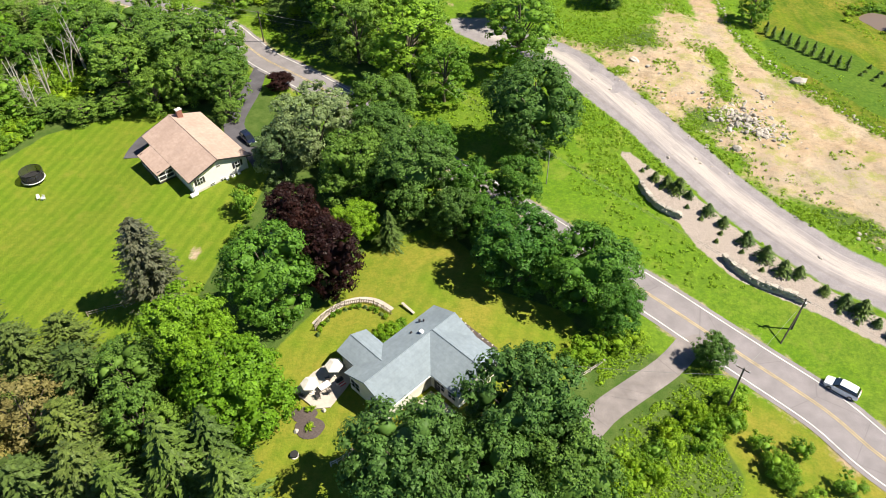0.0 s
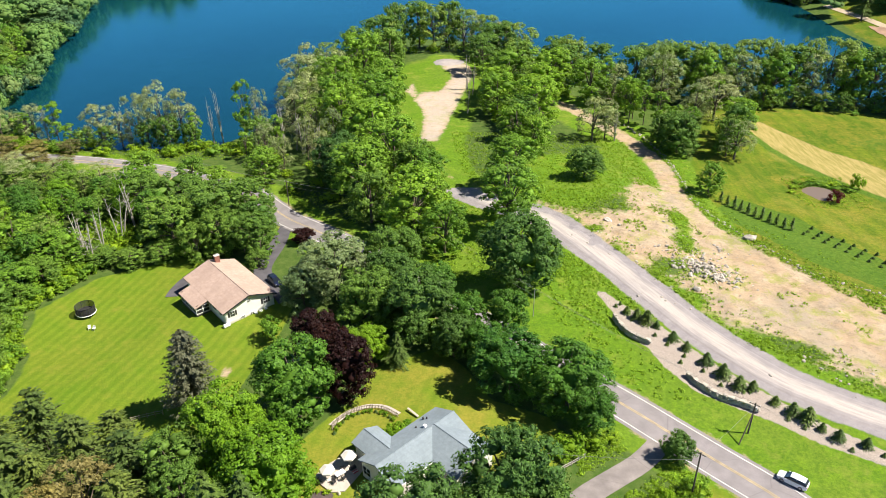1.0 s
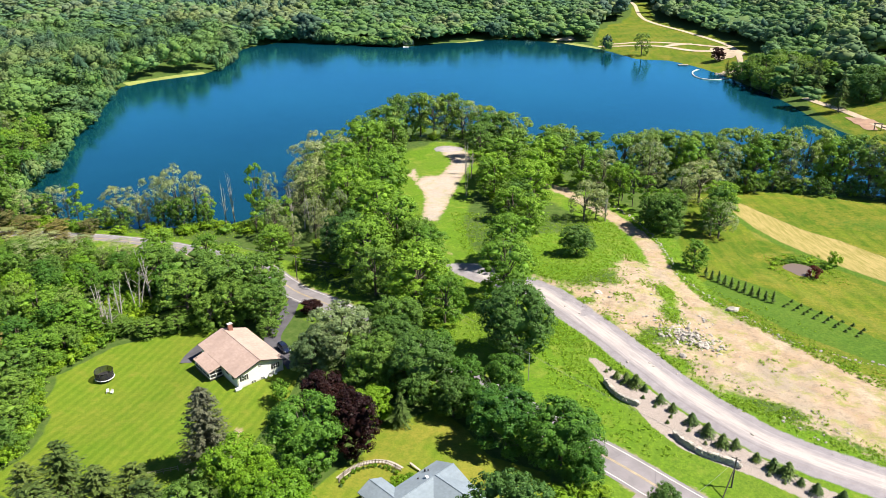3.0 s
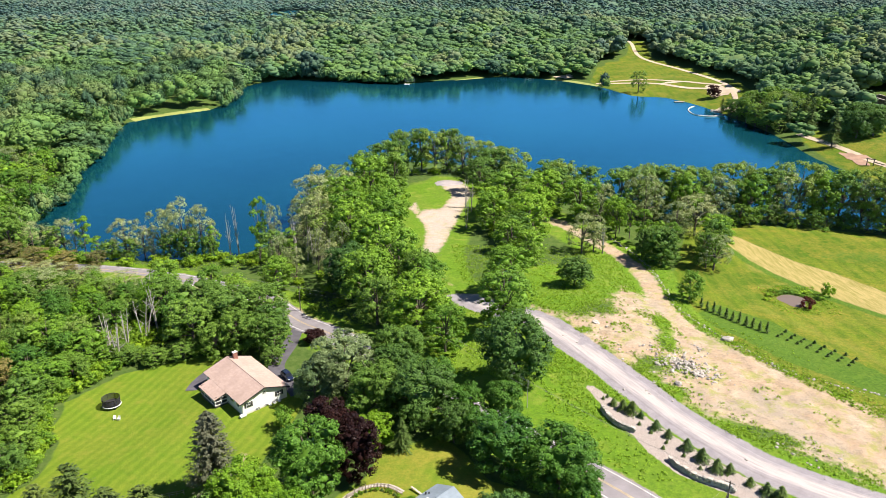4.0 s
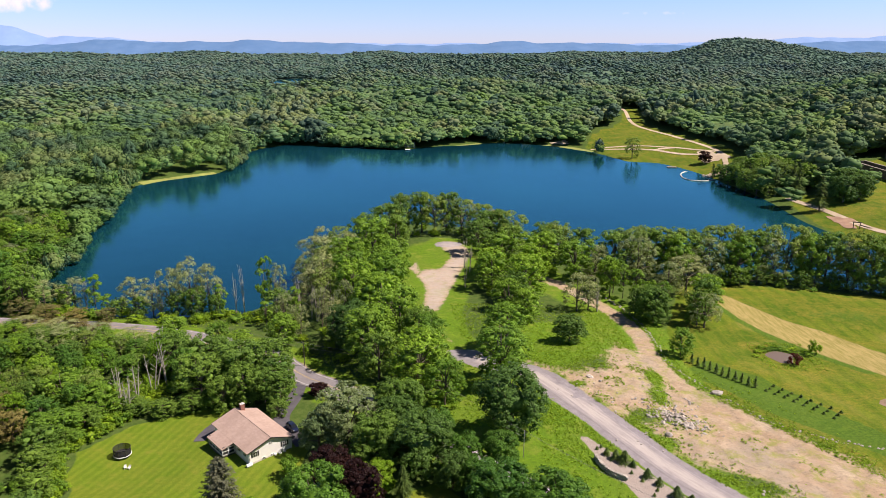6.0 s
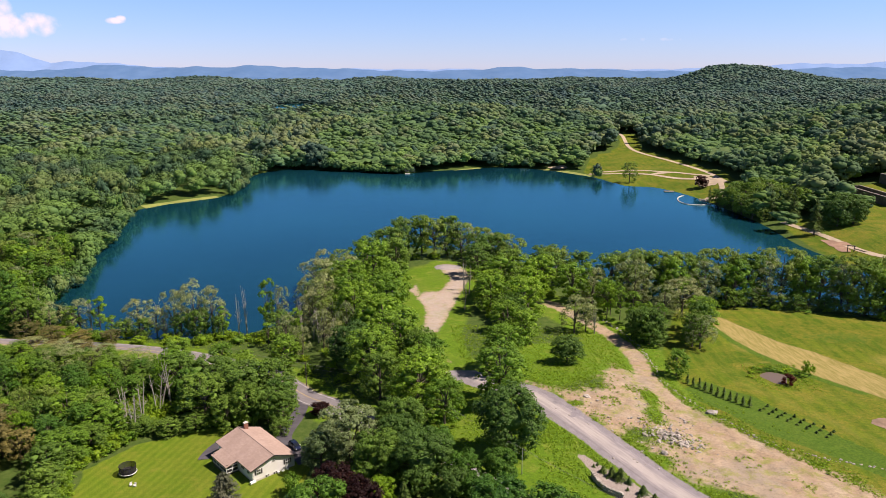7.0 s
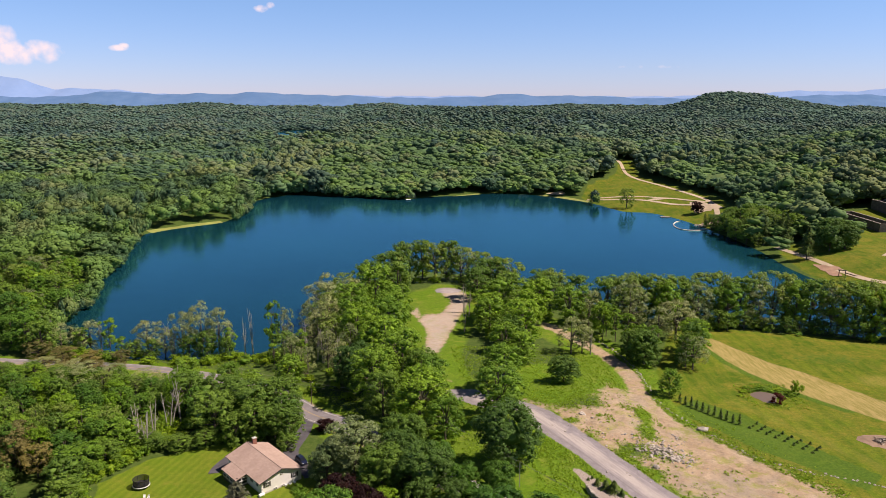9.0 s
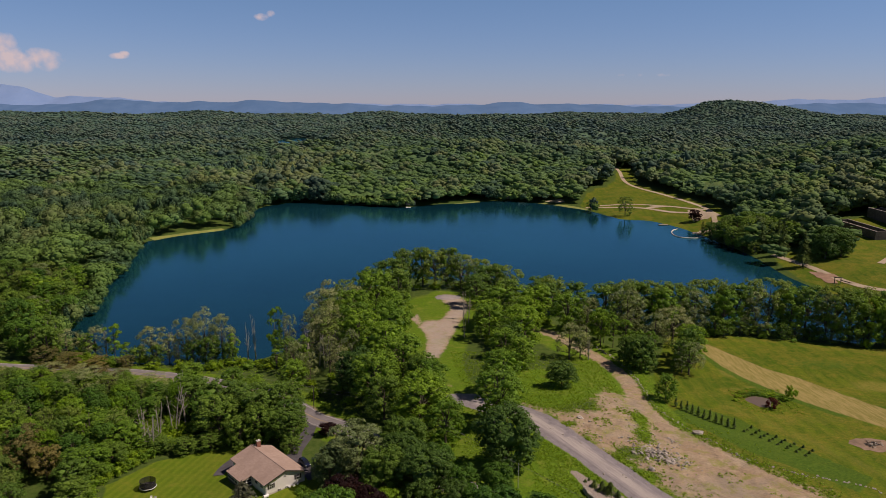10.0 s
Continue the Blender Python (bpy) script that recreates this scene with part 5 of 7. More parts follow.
stand("sapling", [(90.8 + 1.45 * k + 1.9 * r, 144.2 - 2.6 * k + 1.9 * r, 0.65, (0.8, 0.6, 1.0)[(k + r) % 3]) for k in range(8) for r in range(3)], "small young evergreen in a planted plot")
stand("slim", [(64, 228, 3.2, 16), (69, 227, 3.0, 15), (72.5, 221, 3.2, 15), (75.5, 213, 2.8, 13), (79.5, 208, 3.0, 14), (66.5, 233, 3.2, 16)])
stand("red", [(109.2, 167.0, 2.2, 3.4)])
stand("copper", [(-36.2, 140.5, 2.9, 3.6)], "low dark purple ornamental tree beside the driveway")
stand("bush_dark", [(105.5, 177.8, 1.1, 1.1), (107.5, 178.4, 1.2, 1.2), (109.5, 178.3, 1.1, 1.2), (111.5, 177.2, 1.2, 1.1), (112.8, 175.3, 1.1, 1.0), (103.8, 176.6, 1.0, 0.9), (117.0, 173.8, 1.7, 1.3)], "dark green waterside plants round a pond")
stand("bush", [(119.5, 175.5, 2.4, 4.4), (114, 178.5, 1.8, 1.2), (101.5, 176.5, 1.4, 0.9), (104, 179.5, 1.6, 1.0), (109, 180.5, 1.5, 1.0), (99.5, 172.5, 1.3, 0.8)])
_rng = random.Random(31)
for _i in range(46):
    _x = 60 + 172 * (_i + _rng.random()) / 46
    _y = 254 - 0.0014 * (_x - 100) ** 2 + _rng.uniform(-3, 6) - (0 if _x < 170 else 0.1 * (_x - 170))
    if float(signed(np.array(_x), np.array(_y), LAKE)) > 2:
        _r = _rng.uniform(2.4, 4.0)
        KINDS[_rng.choice(("wood_dark_far", "olive", "wood_far"))].plant(_x, _y, _r, _r * _rng.uniform(1.6, 2.6), "low leafy tree in the waterside thicket")
stand("olive", [(84, 268, 6, 19), (126, 266, 6, 19), (141, 266, 6, 18), (186, 249, 7, 18), (155, 262, 6, 18)])
# the shore by the lake path
stand("wood_dark", [(209, 512, 6, 13), (210, 498, 6.5, 15), (211, 484, 7, 17), (212, 470, 7, 16), (214, 456, 7, 15), (220, 505, 7, 18), (222, 490, 8, 20), (224, 474, 8, 20), (233, 500, 8, 20), (236, 483, 8, 20), (240, 466, 8, 19), (244, 450, 8, 18)])
stand("olive", [(216, 494, 7, 18), (219, 464, 7, 18), (228, 484, 8, 20), (231, 464, 8, 20), (235, 452, 7, 18), (217, 444, 5, 9), (250, 462, 8, 18), (226, 512, 6, 16)])
stand("dark", [(246, 404, 9, 17), (251, 414, 9, 19), (256, 404, 8, 16), (262, 416, 8, 16)])
# roadside thickets and hedges
stand("bush", [(19.6, 64.6, 2.6, 3.0), (17.2, 62.8, 2.0, 2.2), (23.6, 66.0, 2.0, 2.2), (26.5, 67.5, 1.8, 1.6)])
stand("bush_dark", [(37.5, 57.3, 2.0, 2.8), (43.9, 49.6, 1.5, 2.2), (47.8, 44.2, 2.0, 2.8)])
HEDGE = [(20.5, 47.5), (27.0, 52.0), (32.6, 56.2), (36, 57.6), (38.6, 56.8), (38.0, 53), (33.5, 50), (29, 47.8), (25, 44.4), (20, 42), (16, 43)]
HEDGE_LOW = [(35.6, 53.5), (37.6, 53.2), (43.6, 43.6), (44, 40), (41.6, 40), (39, 45.5)]
_rng = random.Random(17)
for _zone, _kinds, _n in ((HEDGE, ("bush", "bush", "bush_dark"), 54), (HEDGE_LOW, ("bush_dark",), 16)):
    _made = 0
    while _made < _n:
        _x, _y = _rng.uniform(15, 46), _rng.uniform(38, 60)
        if float(signed(np.array(_x), np.array(_y), _zone)) < -0.4:
            _r = _rng.uniform(0.9, 1.7) if _zone is HEDGE else _rng.uniform(1.1, 1.6)
            KINDS[_rng.choice(_kinds)].plant(_x, _y, _r, _r * _rng.uniform(1.1, 2.1))
            _made += 1

_rng = random.Random(41)
for _x, _y in spline([(-84, 129.2), (-88, 124), (-92.5, 115), (-91, 103), (-86, 96), (-84, 84), (-88, 75)], 1.6):
    _r = _rng.uniform(1.3, 2.6)
    KINDS[_rng.choice(("bush", "bush_dark", "bush_dark"))].plant(_x - _rng.uniform(0, 2.2), _y + _rng.uniform(-0.8, 0.8), _r, _r * _rng.uniform(0.8, 1.5))
_rng = random.Random(23)
UNDERGROWTH = (((-70, -12, 150, 200), 5.2, 34), ((-165, -55, 209, 222), 5.6, 46), ((-99, -76, 126, 154), 99, 34), ((-100, -84, 78, 134), 99, 26), ((14, 60, 225, 262), 99, 12), ((62, 215, 238, 262), 99, 26), ((-52, -18, 200, 250), 99, 14), ((-44, 40, 322, 345), 99, 22), ((12, 60, 262, 320), 99, 12))
for (_x0, _x1, _y0, _y1), _gap, _n in UNDERGROWTH:
    _made = 0
    while _made < _n:
        _x, _y = _rng.uniform(_x0, _x1), _rng.uniform(_y0, _y1)
        _here = (np.array(_x), np.array(_y))
        if float(seg_dist(*_here, ROAD[::2])) > 6.5 and float(seg_dist(*_here, GRAVEL[::2])) > 6.5 and float(signed(*_here, LAKE)) > 3 and float(seg_dist(*_here, PATH_EAST)) > 5 and float(signed(*_here, MEADOW)) > -2 and float(signed(*_here, LAWN_WEST)) > 2:
            _r = _rng.uniform(1.6, 3.2)
            KINDS[_rng.choice(("bush", "bush", "bush_dark"))].plant(_x, _y, _r, _r * _rng.uniform(0.8, 1.3))
            _made += 1
stand("sparse", [(-38, 186, 4.0, 14), (-44, 196, 4.2, 15), (-50, 188, 3.6, 12), (-36, 200, 4.0, 15), (-58, 200, 4.0, 13)])
stand("slim", [(-30, 172, 2.6, 12), (-56, 208, 2.8, 12), (-66, 205, 2.6, 10)])
stand("dead", [(-47, 203, 3.4, 15), (-40, 193, 3.2, 14), (-55, 214, 3.4, 14), (7.5, 240, 1.6, 13)])
stand("wood_dark", [(-9, 168, 6, 16), (-20, 150, 6.0, 15), (26, 214, 5, 14)])


# ---- woods afar ----
def crown_blob(rng, fine, count, leaf, pointed):
    """A crown of radius 1: some round lobes with sprays of leaves lying on them, all as three-cornered faces."""
    lobes = 9 if fine else 6 if count > 30 else 4 if count > 8 else 1
    zs = np.linspace(-0.35, 0.5, lobes)
    az = np.arange(lobes) * 2.4 + rng.normal(size=lobes) * 0.4
    reach = np.sqrt(1 - zs * zs) * rng.uniform(0.35, 0.62, lobes)
    place = np.stack([np.cos(az) * reach, np.sin(az) * reach, zs], -1)
    place[-1] = (0.1 * rng.normal(), 0.1 * rng.normal(), 0.48)
    size = rng.uniform(0.36, 0.56, lobes)
    if lobes == 1:
        place[0], size[0] = (0, 0, 0.1), 0.85
    core, cf = balls(rng, place, size * (0.70 if fine else 0.98), 0.9 if fine else 0.75, 0.12, BALL if count > 30 else OCTA)
    w = rng.integers(0, lobes, count)
    e = unit(rng, count) + 0.7 * place[w] + np.array([0, 0, 0.35])
    e /= np.linalg.norm(e, axis=1)[:, None]
    nrm = e + rng.normal(size=e.shape) * 0.28 + np.array([0, 0, 0.1 if fine else 0.75])
    nrm /= np.linalg.norm(nrm, axis=1)[:, None]
    v, tri = sprays(place[w] + e * (size[w] * rng.uniform(0.86, 1.14 if fine else 1.06, count))[:, None], nrm, leaf, leaf * 0.8, rng)
    allv = np.concatenate([core, v])
    if pointed:
        u = np.clip((allv[:, 2] + 1) / 2, 0, 1.1)
        allv[:, :2] *= (1.10 - 0.85 * u)[:, None] * 0.9
        allv[:, 2] *= 1.22
    return allv, np.concatenate([cf, tri + len(core)])


def forest(name, label, pts, rads, highs, fine, count, leaf, seed, variants=9, conifers=2, cap=0.42):
    """Many trees joined, each a lumpy crown on the land."""
    rng = np.random.default_rng(seed)
    vs, fs, ts, base = [], [], [], 0
    kinds = rng.integers(0, variants - conifers, len(pts))
    stands = np.sin(pts[:, 0] / 83 + 1.7 * np.sin(pts[:, 1] / 120)) * np.cos(pts[:, 1] / 97 + 0.6) + rng.normal(size=len(pts)) * 0.35
    kinds = np.where(stands > 1.05, rng.integers(variants - conifers, variants, len(pts)), kinds)
    z = land(pts[:, 0], pts[:, 1])
    groves = np.array([[0.5 + 0.9 * (noise.noise(Vector((x / 38 + 9 * q, y / 55, 3.0 * q))) + 0.8 * noise.noise(Vector((x / 130 + 5 * q, y / 190, 7.0 * q)))) for q in range(3)] for x, y in pts])
    for k in range(variants):
        pointed = k >= variants - conifers
        v, f = crown_blob(rng, fine, count, leaf, pointed)
        sel = np.where(kinds == k)[0]
        if not len(sel):
            continue
        a = rng.uniform(0, math.tau, len(sel))
        ca, sa = np.cos(a)[:, None], np.sin(a)[:, None]
        r, h = rads[sel][:, None], (highs[sel] * np.clip(0.72 + 0.56 * groves[sel, 1], 0.6, 1.4))[:, None]
        w = np.stack([(v[:, 0] * ca - v[:, 1] * sa) * r + pts[sel, 0][:, None], (v[:, 0] * sa + v[:, 1] * ca) * r + pts[sel, 1][:, None],
                      z[sel][:, None] + h * (1 - cap) + v[:, 2] * h * cap], -1)
        vs.append(w.reshape(-1, 3))
        fs.append((f[None] + (np.arange(len(sel)) * len(v))[:, None, None] + base).reshape(-1, 3))
        # fourth value: painted haze, which grows with distance
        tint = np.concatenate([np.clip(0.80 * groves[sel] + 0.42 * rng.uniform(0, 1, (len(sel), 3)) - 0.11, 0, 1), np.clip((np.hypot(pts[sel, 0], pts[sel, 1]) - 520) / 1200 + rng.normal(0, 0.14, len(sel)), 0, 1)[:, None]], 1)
        if pointed:
            tint[:, 1], tint[:, 2] = 0.0, 1.0
        ts.append(np.repeat(tint, len(v), 0))
        base += len(sel) * len(v)
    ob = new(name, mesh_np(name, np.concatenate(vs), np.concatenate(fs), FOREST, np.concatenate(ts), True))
    return tagged(ob, label, "forest", kind="stuff")


def hashed(i, j, k):
    """Even numbers from 0 to 1 that belong to the cells of a grid."""
    q = np.sin(i * 127.1 + j * 311.7 + k * 74.7) * 43758.5453
    return q - np.floor(q)


def value_noise(x, y, size, k):
    """Smooth uneven values between 0 and 1 over the plan."""
    x, y = x / size, y / size
    i, j = np.floor(x), np.floor(y)
    u, w = x - i, y - j
    u, w = u * u * (3 - 2 * u), w * w * (3 - 2 * w)
    return (1 - w) * ((1 - u) * hashed(i, j, k) + u * hashed(i + 1, j, k)) + w * ((1 - u) * hashed(i, j + 1, k) + u * hashed(i + 1, j + 1, k))


def domes(x, y, cell, k):
    """Closed crowns side by side: for each place the height under the top, and the cell of the crown that is on top there."""
    ci, cj = np.floor(x / cell), np.floor(y / cell)
    best, bi, bj = np.full(x.shape, -99.0), ci.copy(), cj.copy()
    for di in (-1, 0, 1):
        for dj in (-1, 0, 1):
            i, j = ci + di, cj + dj
            d2 = (x - (i + 0.15 + 0.7 * hashed(i, j, k)) * cell) ** 2 + (y - (j + 0.15 + 0.7 * hashed(i, j, k + 1)) * cell) ** 2
            h = cell * (0.75 * hashed(i, j, k + 2) - 1.5 * d2 / (cell * cell * (0.5 + 0.8 * hashed(i, j, k + 3))))
            win = h > best
            best, bi, bj = np.where(win, h, best), np.where(win, i, bi), np.where(win, j, bj)
    return best, bi, bj


def open_margin(x, y):
    """How far a place lies inside the closed woods."""
    m = signed(x, y, LAKE) - 1.5
    for zone in (FIELD, EAST_CLEAR):
        m = np.minimum(m, signed(x, y, zone) - 2)
    for way in (*FIELD_ROADS, *EAST_ROADS):
        m = np.minimum(m, seg_dist(x, y, way[::2]) - 6)
    m = np.minimum(m, seg_dist(x, y, ROAD[::3]) - 10)
    for bank in BANKS:
        m = np.minimum(m, seg_dist(x, y, bank) - 9)
    for cx, cy, rx, ry in CLEARINGS:
        m = np.minimum(m, (np.hypot((x - cx) / rx, (y - cy) / ry) - 1.1) * min(rx, ry))
    return m


def build_canopy():
    """A filler sheet added under the far crowns, so that gaps between them don't go dark."""
    az = np.arange(-0.64, 0.645, 0.0046)
    rows = [470.0]
    while rows[-1] < 4450:
        rows.append(rows[-1] * 1.005)
    rr, aa = np.meshgrid(np.array(rows), az, indexing="ij")
    x, y = rr * np.tan(aa), rr - 62.0
    near = rr < 1250
    margin = np.full(x.shape, 99.0)
    margin[near] = open_margin(x[near], y[near])
    pool = (np.hypot((x + 356) / 38, (y - 1700) / 135) - 1) * 38
    west = (x < -150) & (y < 715)
    margin = np.where(west | ((y < 640) & (x < 212)) | (pool < 2), -5, margin)
    cell = np.where(rr < 1500, 8.6, np.where(rr < 2500, 10.5, 14.0))
    top, i, j = np.zeros(x.shape), np.zeros(x.shape), np.zeros(x.shape)
    for size in (8.6, 10.5, 14.0):
        here = cell == size
        wx, wy = x[here] + 3 * value_noise(x[here], y[here], 17, 3), y[here] + 3 * value_noise(x[here], y[here], 17, 5)
        top[here], i[here], j[here] = domes(wx, wy, size, 11)
    low = np.where((y > 1250) & (y < 1760) & (np.abs(x + 0.2 * (y + 62)) < 55), 1.0, 8.4)
    h = low + 5.0 * (value_noise(x, y, 70, 41) - 0.5) + 0.75 * top
    z = land(x, y) + h * np.clip(0.2 + pool / 60, 0.2, 1) - 1.0
    ok = margin > 3
    n0, n1 = x.shape
    idx = np.arange(n0 * n1).reshape(n0, n1)
    quad = ok[:-1, :-1] & ok[1:, 1:] & ok[:-1, 1:] & ok[1:, :-1]
    f = np.stack([idx[:-1, :-1], idx[:-1, 1:], idx[1:, 1:], idx[1:, :-1]], -1)[quad]
    used = np.unique(f)
    back = np.zeros(n0 * n1, np.int64)
    back[used] = np.arange(len(used))
    grove = [0.6 * value_noise(x, y, 60, 50 + q) + 0.4 * value_noise(x, y, 190, 60 + q) for q in range(3)]
    own = [hashed(i, j, 70 + q) for q in range(3)]
    # the last value paints haze by range, as on the crowns
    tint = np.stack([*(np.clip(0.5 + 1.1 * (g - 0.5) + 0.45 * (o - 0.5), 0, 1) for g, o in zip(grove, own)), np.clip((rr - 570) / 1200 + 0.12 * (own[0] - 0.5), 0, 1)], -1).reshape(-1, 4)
    v = np.stack([x, y, z], -1).reshape(-1, 3)
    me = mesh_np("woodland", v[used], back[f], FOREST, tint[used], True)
    if me.polygons[0].normal.z < 0:
        me.flip_normals()
    tagged(new("woodland", me), "leafy filler sheet under the woodland crowns", "forest", kind="stuff")


def scatter(rng, x0, x1, y0, y1, step):
    gx, gy = np.meshgrid(np.arange(x0, x1, step), np.arange(y0, y1, step * 0.87))
    gx[1::2] += step / 2
    p = np.stack([gx.ravel(), gy.ravel()], -1)
    p = p + rng.normal(0, 0.36, p.shape) * step
    return p[rng.uniform(size=len(p)) < 0.93]


WOOD_WEST = [(-66, 160), (-72, 146), (-86, 138), (-96, 122), (-99, 108), (-95, 96), (-92, 78), (-86, 62), (-80, 40), (-150, 20), (-280, 60), (-280, 185), (-200, 196), (-160, 200), (-116, 193), (-88, 180)]


def keep(p, margin=5.0):
    """Points of the plan where woods may stand."""
    x, y = p[:, 0], p[:, 1]
    ok = signed(x, y, LAKE) > margin
    for zone in (FIELD, EAST_CLEAR):
        ok &= signed(x, y, zone) > 3
    for way in (*FIELD_ROADS, *EAST_ROADS):
        ok &= seg_dist(x, y, way) > 9
    ok &= seg_dist(x, y, ROAD[::3]) > 10
    for bank in BANKS:
        ok &= seg_dist(x, y, bank) > 8
    for cx, cy, rx, ry in CLEARINGS:
        ok &= np.hypot((x - cx) / rx, (y - cy) / ry) > 1.1
    return ok


def build_woods():
    rng = np.random.default_rng(5)
    # the western wood by the road
    p = scatter(rng, -280, -60, 30, 205, 8.2)
    p = p[(signed(p[:, 0], p[:, 1], WOOD_WEST) < -3) & (seg_dist(p[:, 0], p[:, 1], ROAD[::3]) > 9)]
    p = p[p[:, 0] - 0.62 * (p[:, 1] + 70) * -1 > -40]
    names = ["wood", "wood_dark", "deep_far", "olive", "wood_dark", "bush", "lime_wood"]
    for i, (x, y) in enumerate(p):
        if x < -190 or (-98 < x < -78 and 128 < y < 152):
            continue
        kind = names[int(rng.integers(0, 7))]
        if kind == "bush":
            KINDS["wood" if i % 2 else "wood_dark"].plant(x, y, rng.uniform(2.8, 4.0), rng.uniform(4, 7))
        else:
            near_road = float(seg_dist(np.array(x), np.array(y), ROAD[::3]))
            high = min(rng.uniform(10, 16), (1.4 + 0.20 * near_road) if x < -88 else 2.5 + 0.34 * near_road)
            KINDS[kind].plant(x, y, min(rng.uniform(3.4, 5.2), 1.3 + high * 0.42), high)
    # the lake's western bank
    p = scatter(rng, -560, -170, 190, 740, 12.5)
    x, y = p[:, 0], p[:, 1]
    ok = keep(p, 1.2) & (x < -150) & (x > -0.66 * (y + 75) - 40) & (y > 205)
    p = p[ok]
    close = (p[:, 1] < 345) & (p[:, 0] > -285)
    names = ["wood_far", "deep_far", "olive", "olive", "wood_dark_far", "deep_far", "sparse"]
    for i, (x, y) in enumerate(p[close]):
        wide = rng.uniform(5.2, 8.0)
        KINDS[names[int(rng.integers(0, 7))]].plant(x, y, wide, wide * rng.uniform(1.9, 2.6))
    p = p[~close]
    n = len(p)
    big = rng.beta(1.6, 2.6, n)
    forest("woodland", "dense mixed green woodland on the lake's bank", p, 5.6 + 8.0 * big, 11 + 11 * big + rng.uniform(-2, 4, n), True, 420, 0.075, 11, 14, 3)
    # bushes and low trees right at the water's edge
    rim = spline([*LAKE, LAKE[0]], 4.2)
    rim = rim + rng.normal(0, 1.1, rim.shape)
    x, y = rim.T
    ok = ((x < -150) & (y > 215)) | (y > 640) | ((x > 228) & (y > 340))
    ok &= (signed(x, y, FIELD) > 2) & (signed(x, y, EAST_CLEAR) > 2)
    for bank in BANKS:
        ok &= seg_dist(x, y, bank) > 9
    rim = rim[ok]
    n = len(rim)
    forest("shore_bushes", "bright green bushes and low trees along the lake's edge", rim, rng.uniform(3.0, 5.4, n), rng.uniform(7, 15, n), True, 260, 0.095, 15, 8, 1)
    # the far bank and the hill in the east
    p = scatter(rng, -420, 900, 240, 1150, 9.6)
    x, y = p[:, 0], p[:, 1]
    wide = 0.66 * (y + 75) + 30
    ok = keep(p, 1.2) & (np.abs(x) < wide) & ((y > 660) | (x > 215)) & ((x > -180) | (y > 740)) & (y < 1150)
    p = p[ok]
    n = len(p)
    big = rng.beta(1.6, 2.6, n)
    forest("woodland", "dense green woodland round the lake and up the hill", p, 6.4 + 6.2 * big, 12 + 9 * big + rng.uniform(-1.5, 2.5, n), False, 60, 0.13, 12, 14, 2, 0.36)
    # farther woods
    p = scatter(rng, -1250, 1350, 740, 2000, 13.5)
    x, y = p[:, 0], p[:, 1]
    wide = 0.66 * (y + 75) + 30
    ok = (np.abs(x) < wide) & ((y >= 1150) | (x < -420) | (x > 900)) & (np.hypot((x + 356) / 38, (y - 1700) / 135) > 0.98)
    p = p[ok]
    n = len(p)
    front = (p[:, 1] < 1760) & (p[:, 1] > 1300) & (np.abs(p[:, 0] + 0.2 * (p[:, 1] + 62)) < 50)
    forest("woodland", "distant green woodland", p, 8.4 + 8.0 * rng.beta(1.6, 2.6, n), np.where(front, 7.0, rng.uniform(14, 21, n)), False, 16, 0.2, 13, 12, 2, 0.30)
    for y0, y1, step, seed in ((2000, 2900, 13.0, 14), (2900, 4400, 22.0, 16)):
        p = scatter(rng, -3000, 3000, y0, y1, step)
        p = p[np.abs(p[:, 0]) < 0.66 * (p[:, 1] + 75) + 60]
        n = len(p)
        forest("woodland", "distant green woodland to the horizon", p, step * rng.uniform(0.5, 0.8, n), rng.uniform(14, 19, n), False, 5, 0.3, seed, 9, 1, 0.22)
    build_canopy()


build_woods()


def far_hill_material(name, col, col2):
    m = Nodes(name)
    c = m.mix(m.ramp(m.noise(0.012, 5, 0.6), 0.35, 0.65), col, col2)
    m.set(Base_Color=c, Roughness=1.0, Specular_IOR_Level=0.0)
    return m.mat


# blue of distance haze is painted into the hills' base colours
HILL_NEAR = far_hill_material("hazed_hills", (0.088, 0.185, 0.345), (0.11, 0.21, 0.375))
HILL_FAR = far_hill_material("hazed_far_hills", (0.19, 0.31, 0.54), (0.21, 0.33, 0.56))


def ridge(y, peaks, base, material, label, x0=-3300, x1=3300):
    """A far range of hills, as a thick ridge."""
    xs = np.arange(x0, x1, 25.0)
    h = np.full(xs.shape, float(base))
    for cx, w, top in peaks:
        h = np.maximum(h, base + (top - base) * np.exp(-((xs - cx) / w) ** 2))
    h += 2.5 * np.sin(xs / 47) + 2.0 * np.sin(xs / 23 + 1) + 1.5 * np.sin(xs / 111)
    v = np.concatenate([np.column_stack([xs, np.full(xs.shape, y - 350.0), np.full(xs.shape, -20.0)]), np.column_stack([xs, np.full(xs.shape, float(y)), h]), np.column_stack([xs, np.full(xs.shape, y + 300.0), np.full(xs.shape, -20.0)])])
    n = len(xs)
    i = np.arange(n - 1)
    f = np.concatenate([np.stack([i, i + 1, i + 1 + n, i + n], -1), np.stack([i + n, i + 1 + n, i + 1 + 2 * n, i + 2 * n], -1)])
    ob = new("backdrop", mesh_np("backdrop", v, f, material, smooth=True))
    return tagged(ob, label, "hills", kind="structure")


ridge(4350, [(-1900, 260, 99), (-1480, 330, 90), (-1060, 300, 96), (-760, 260, 84), (410, 190, 90), (700, 300, 80), (2400, 500, 88)], 68, HILL_NEAR, "far wooded hills, painted blue for distance haze")
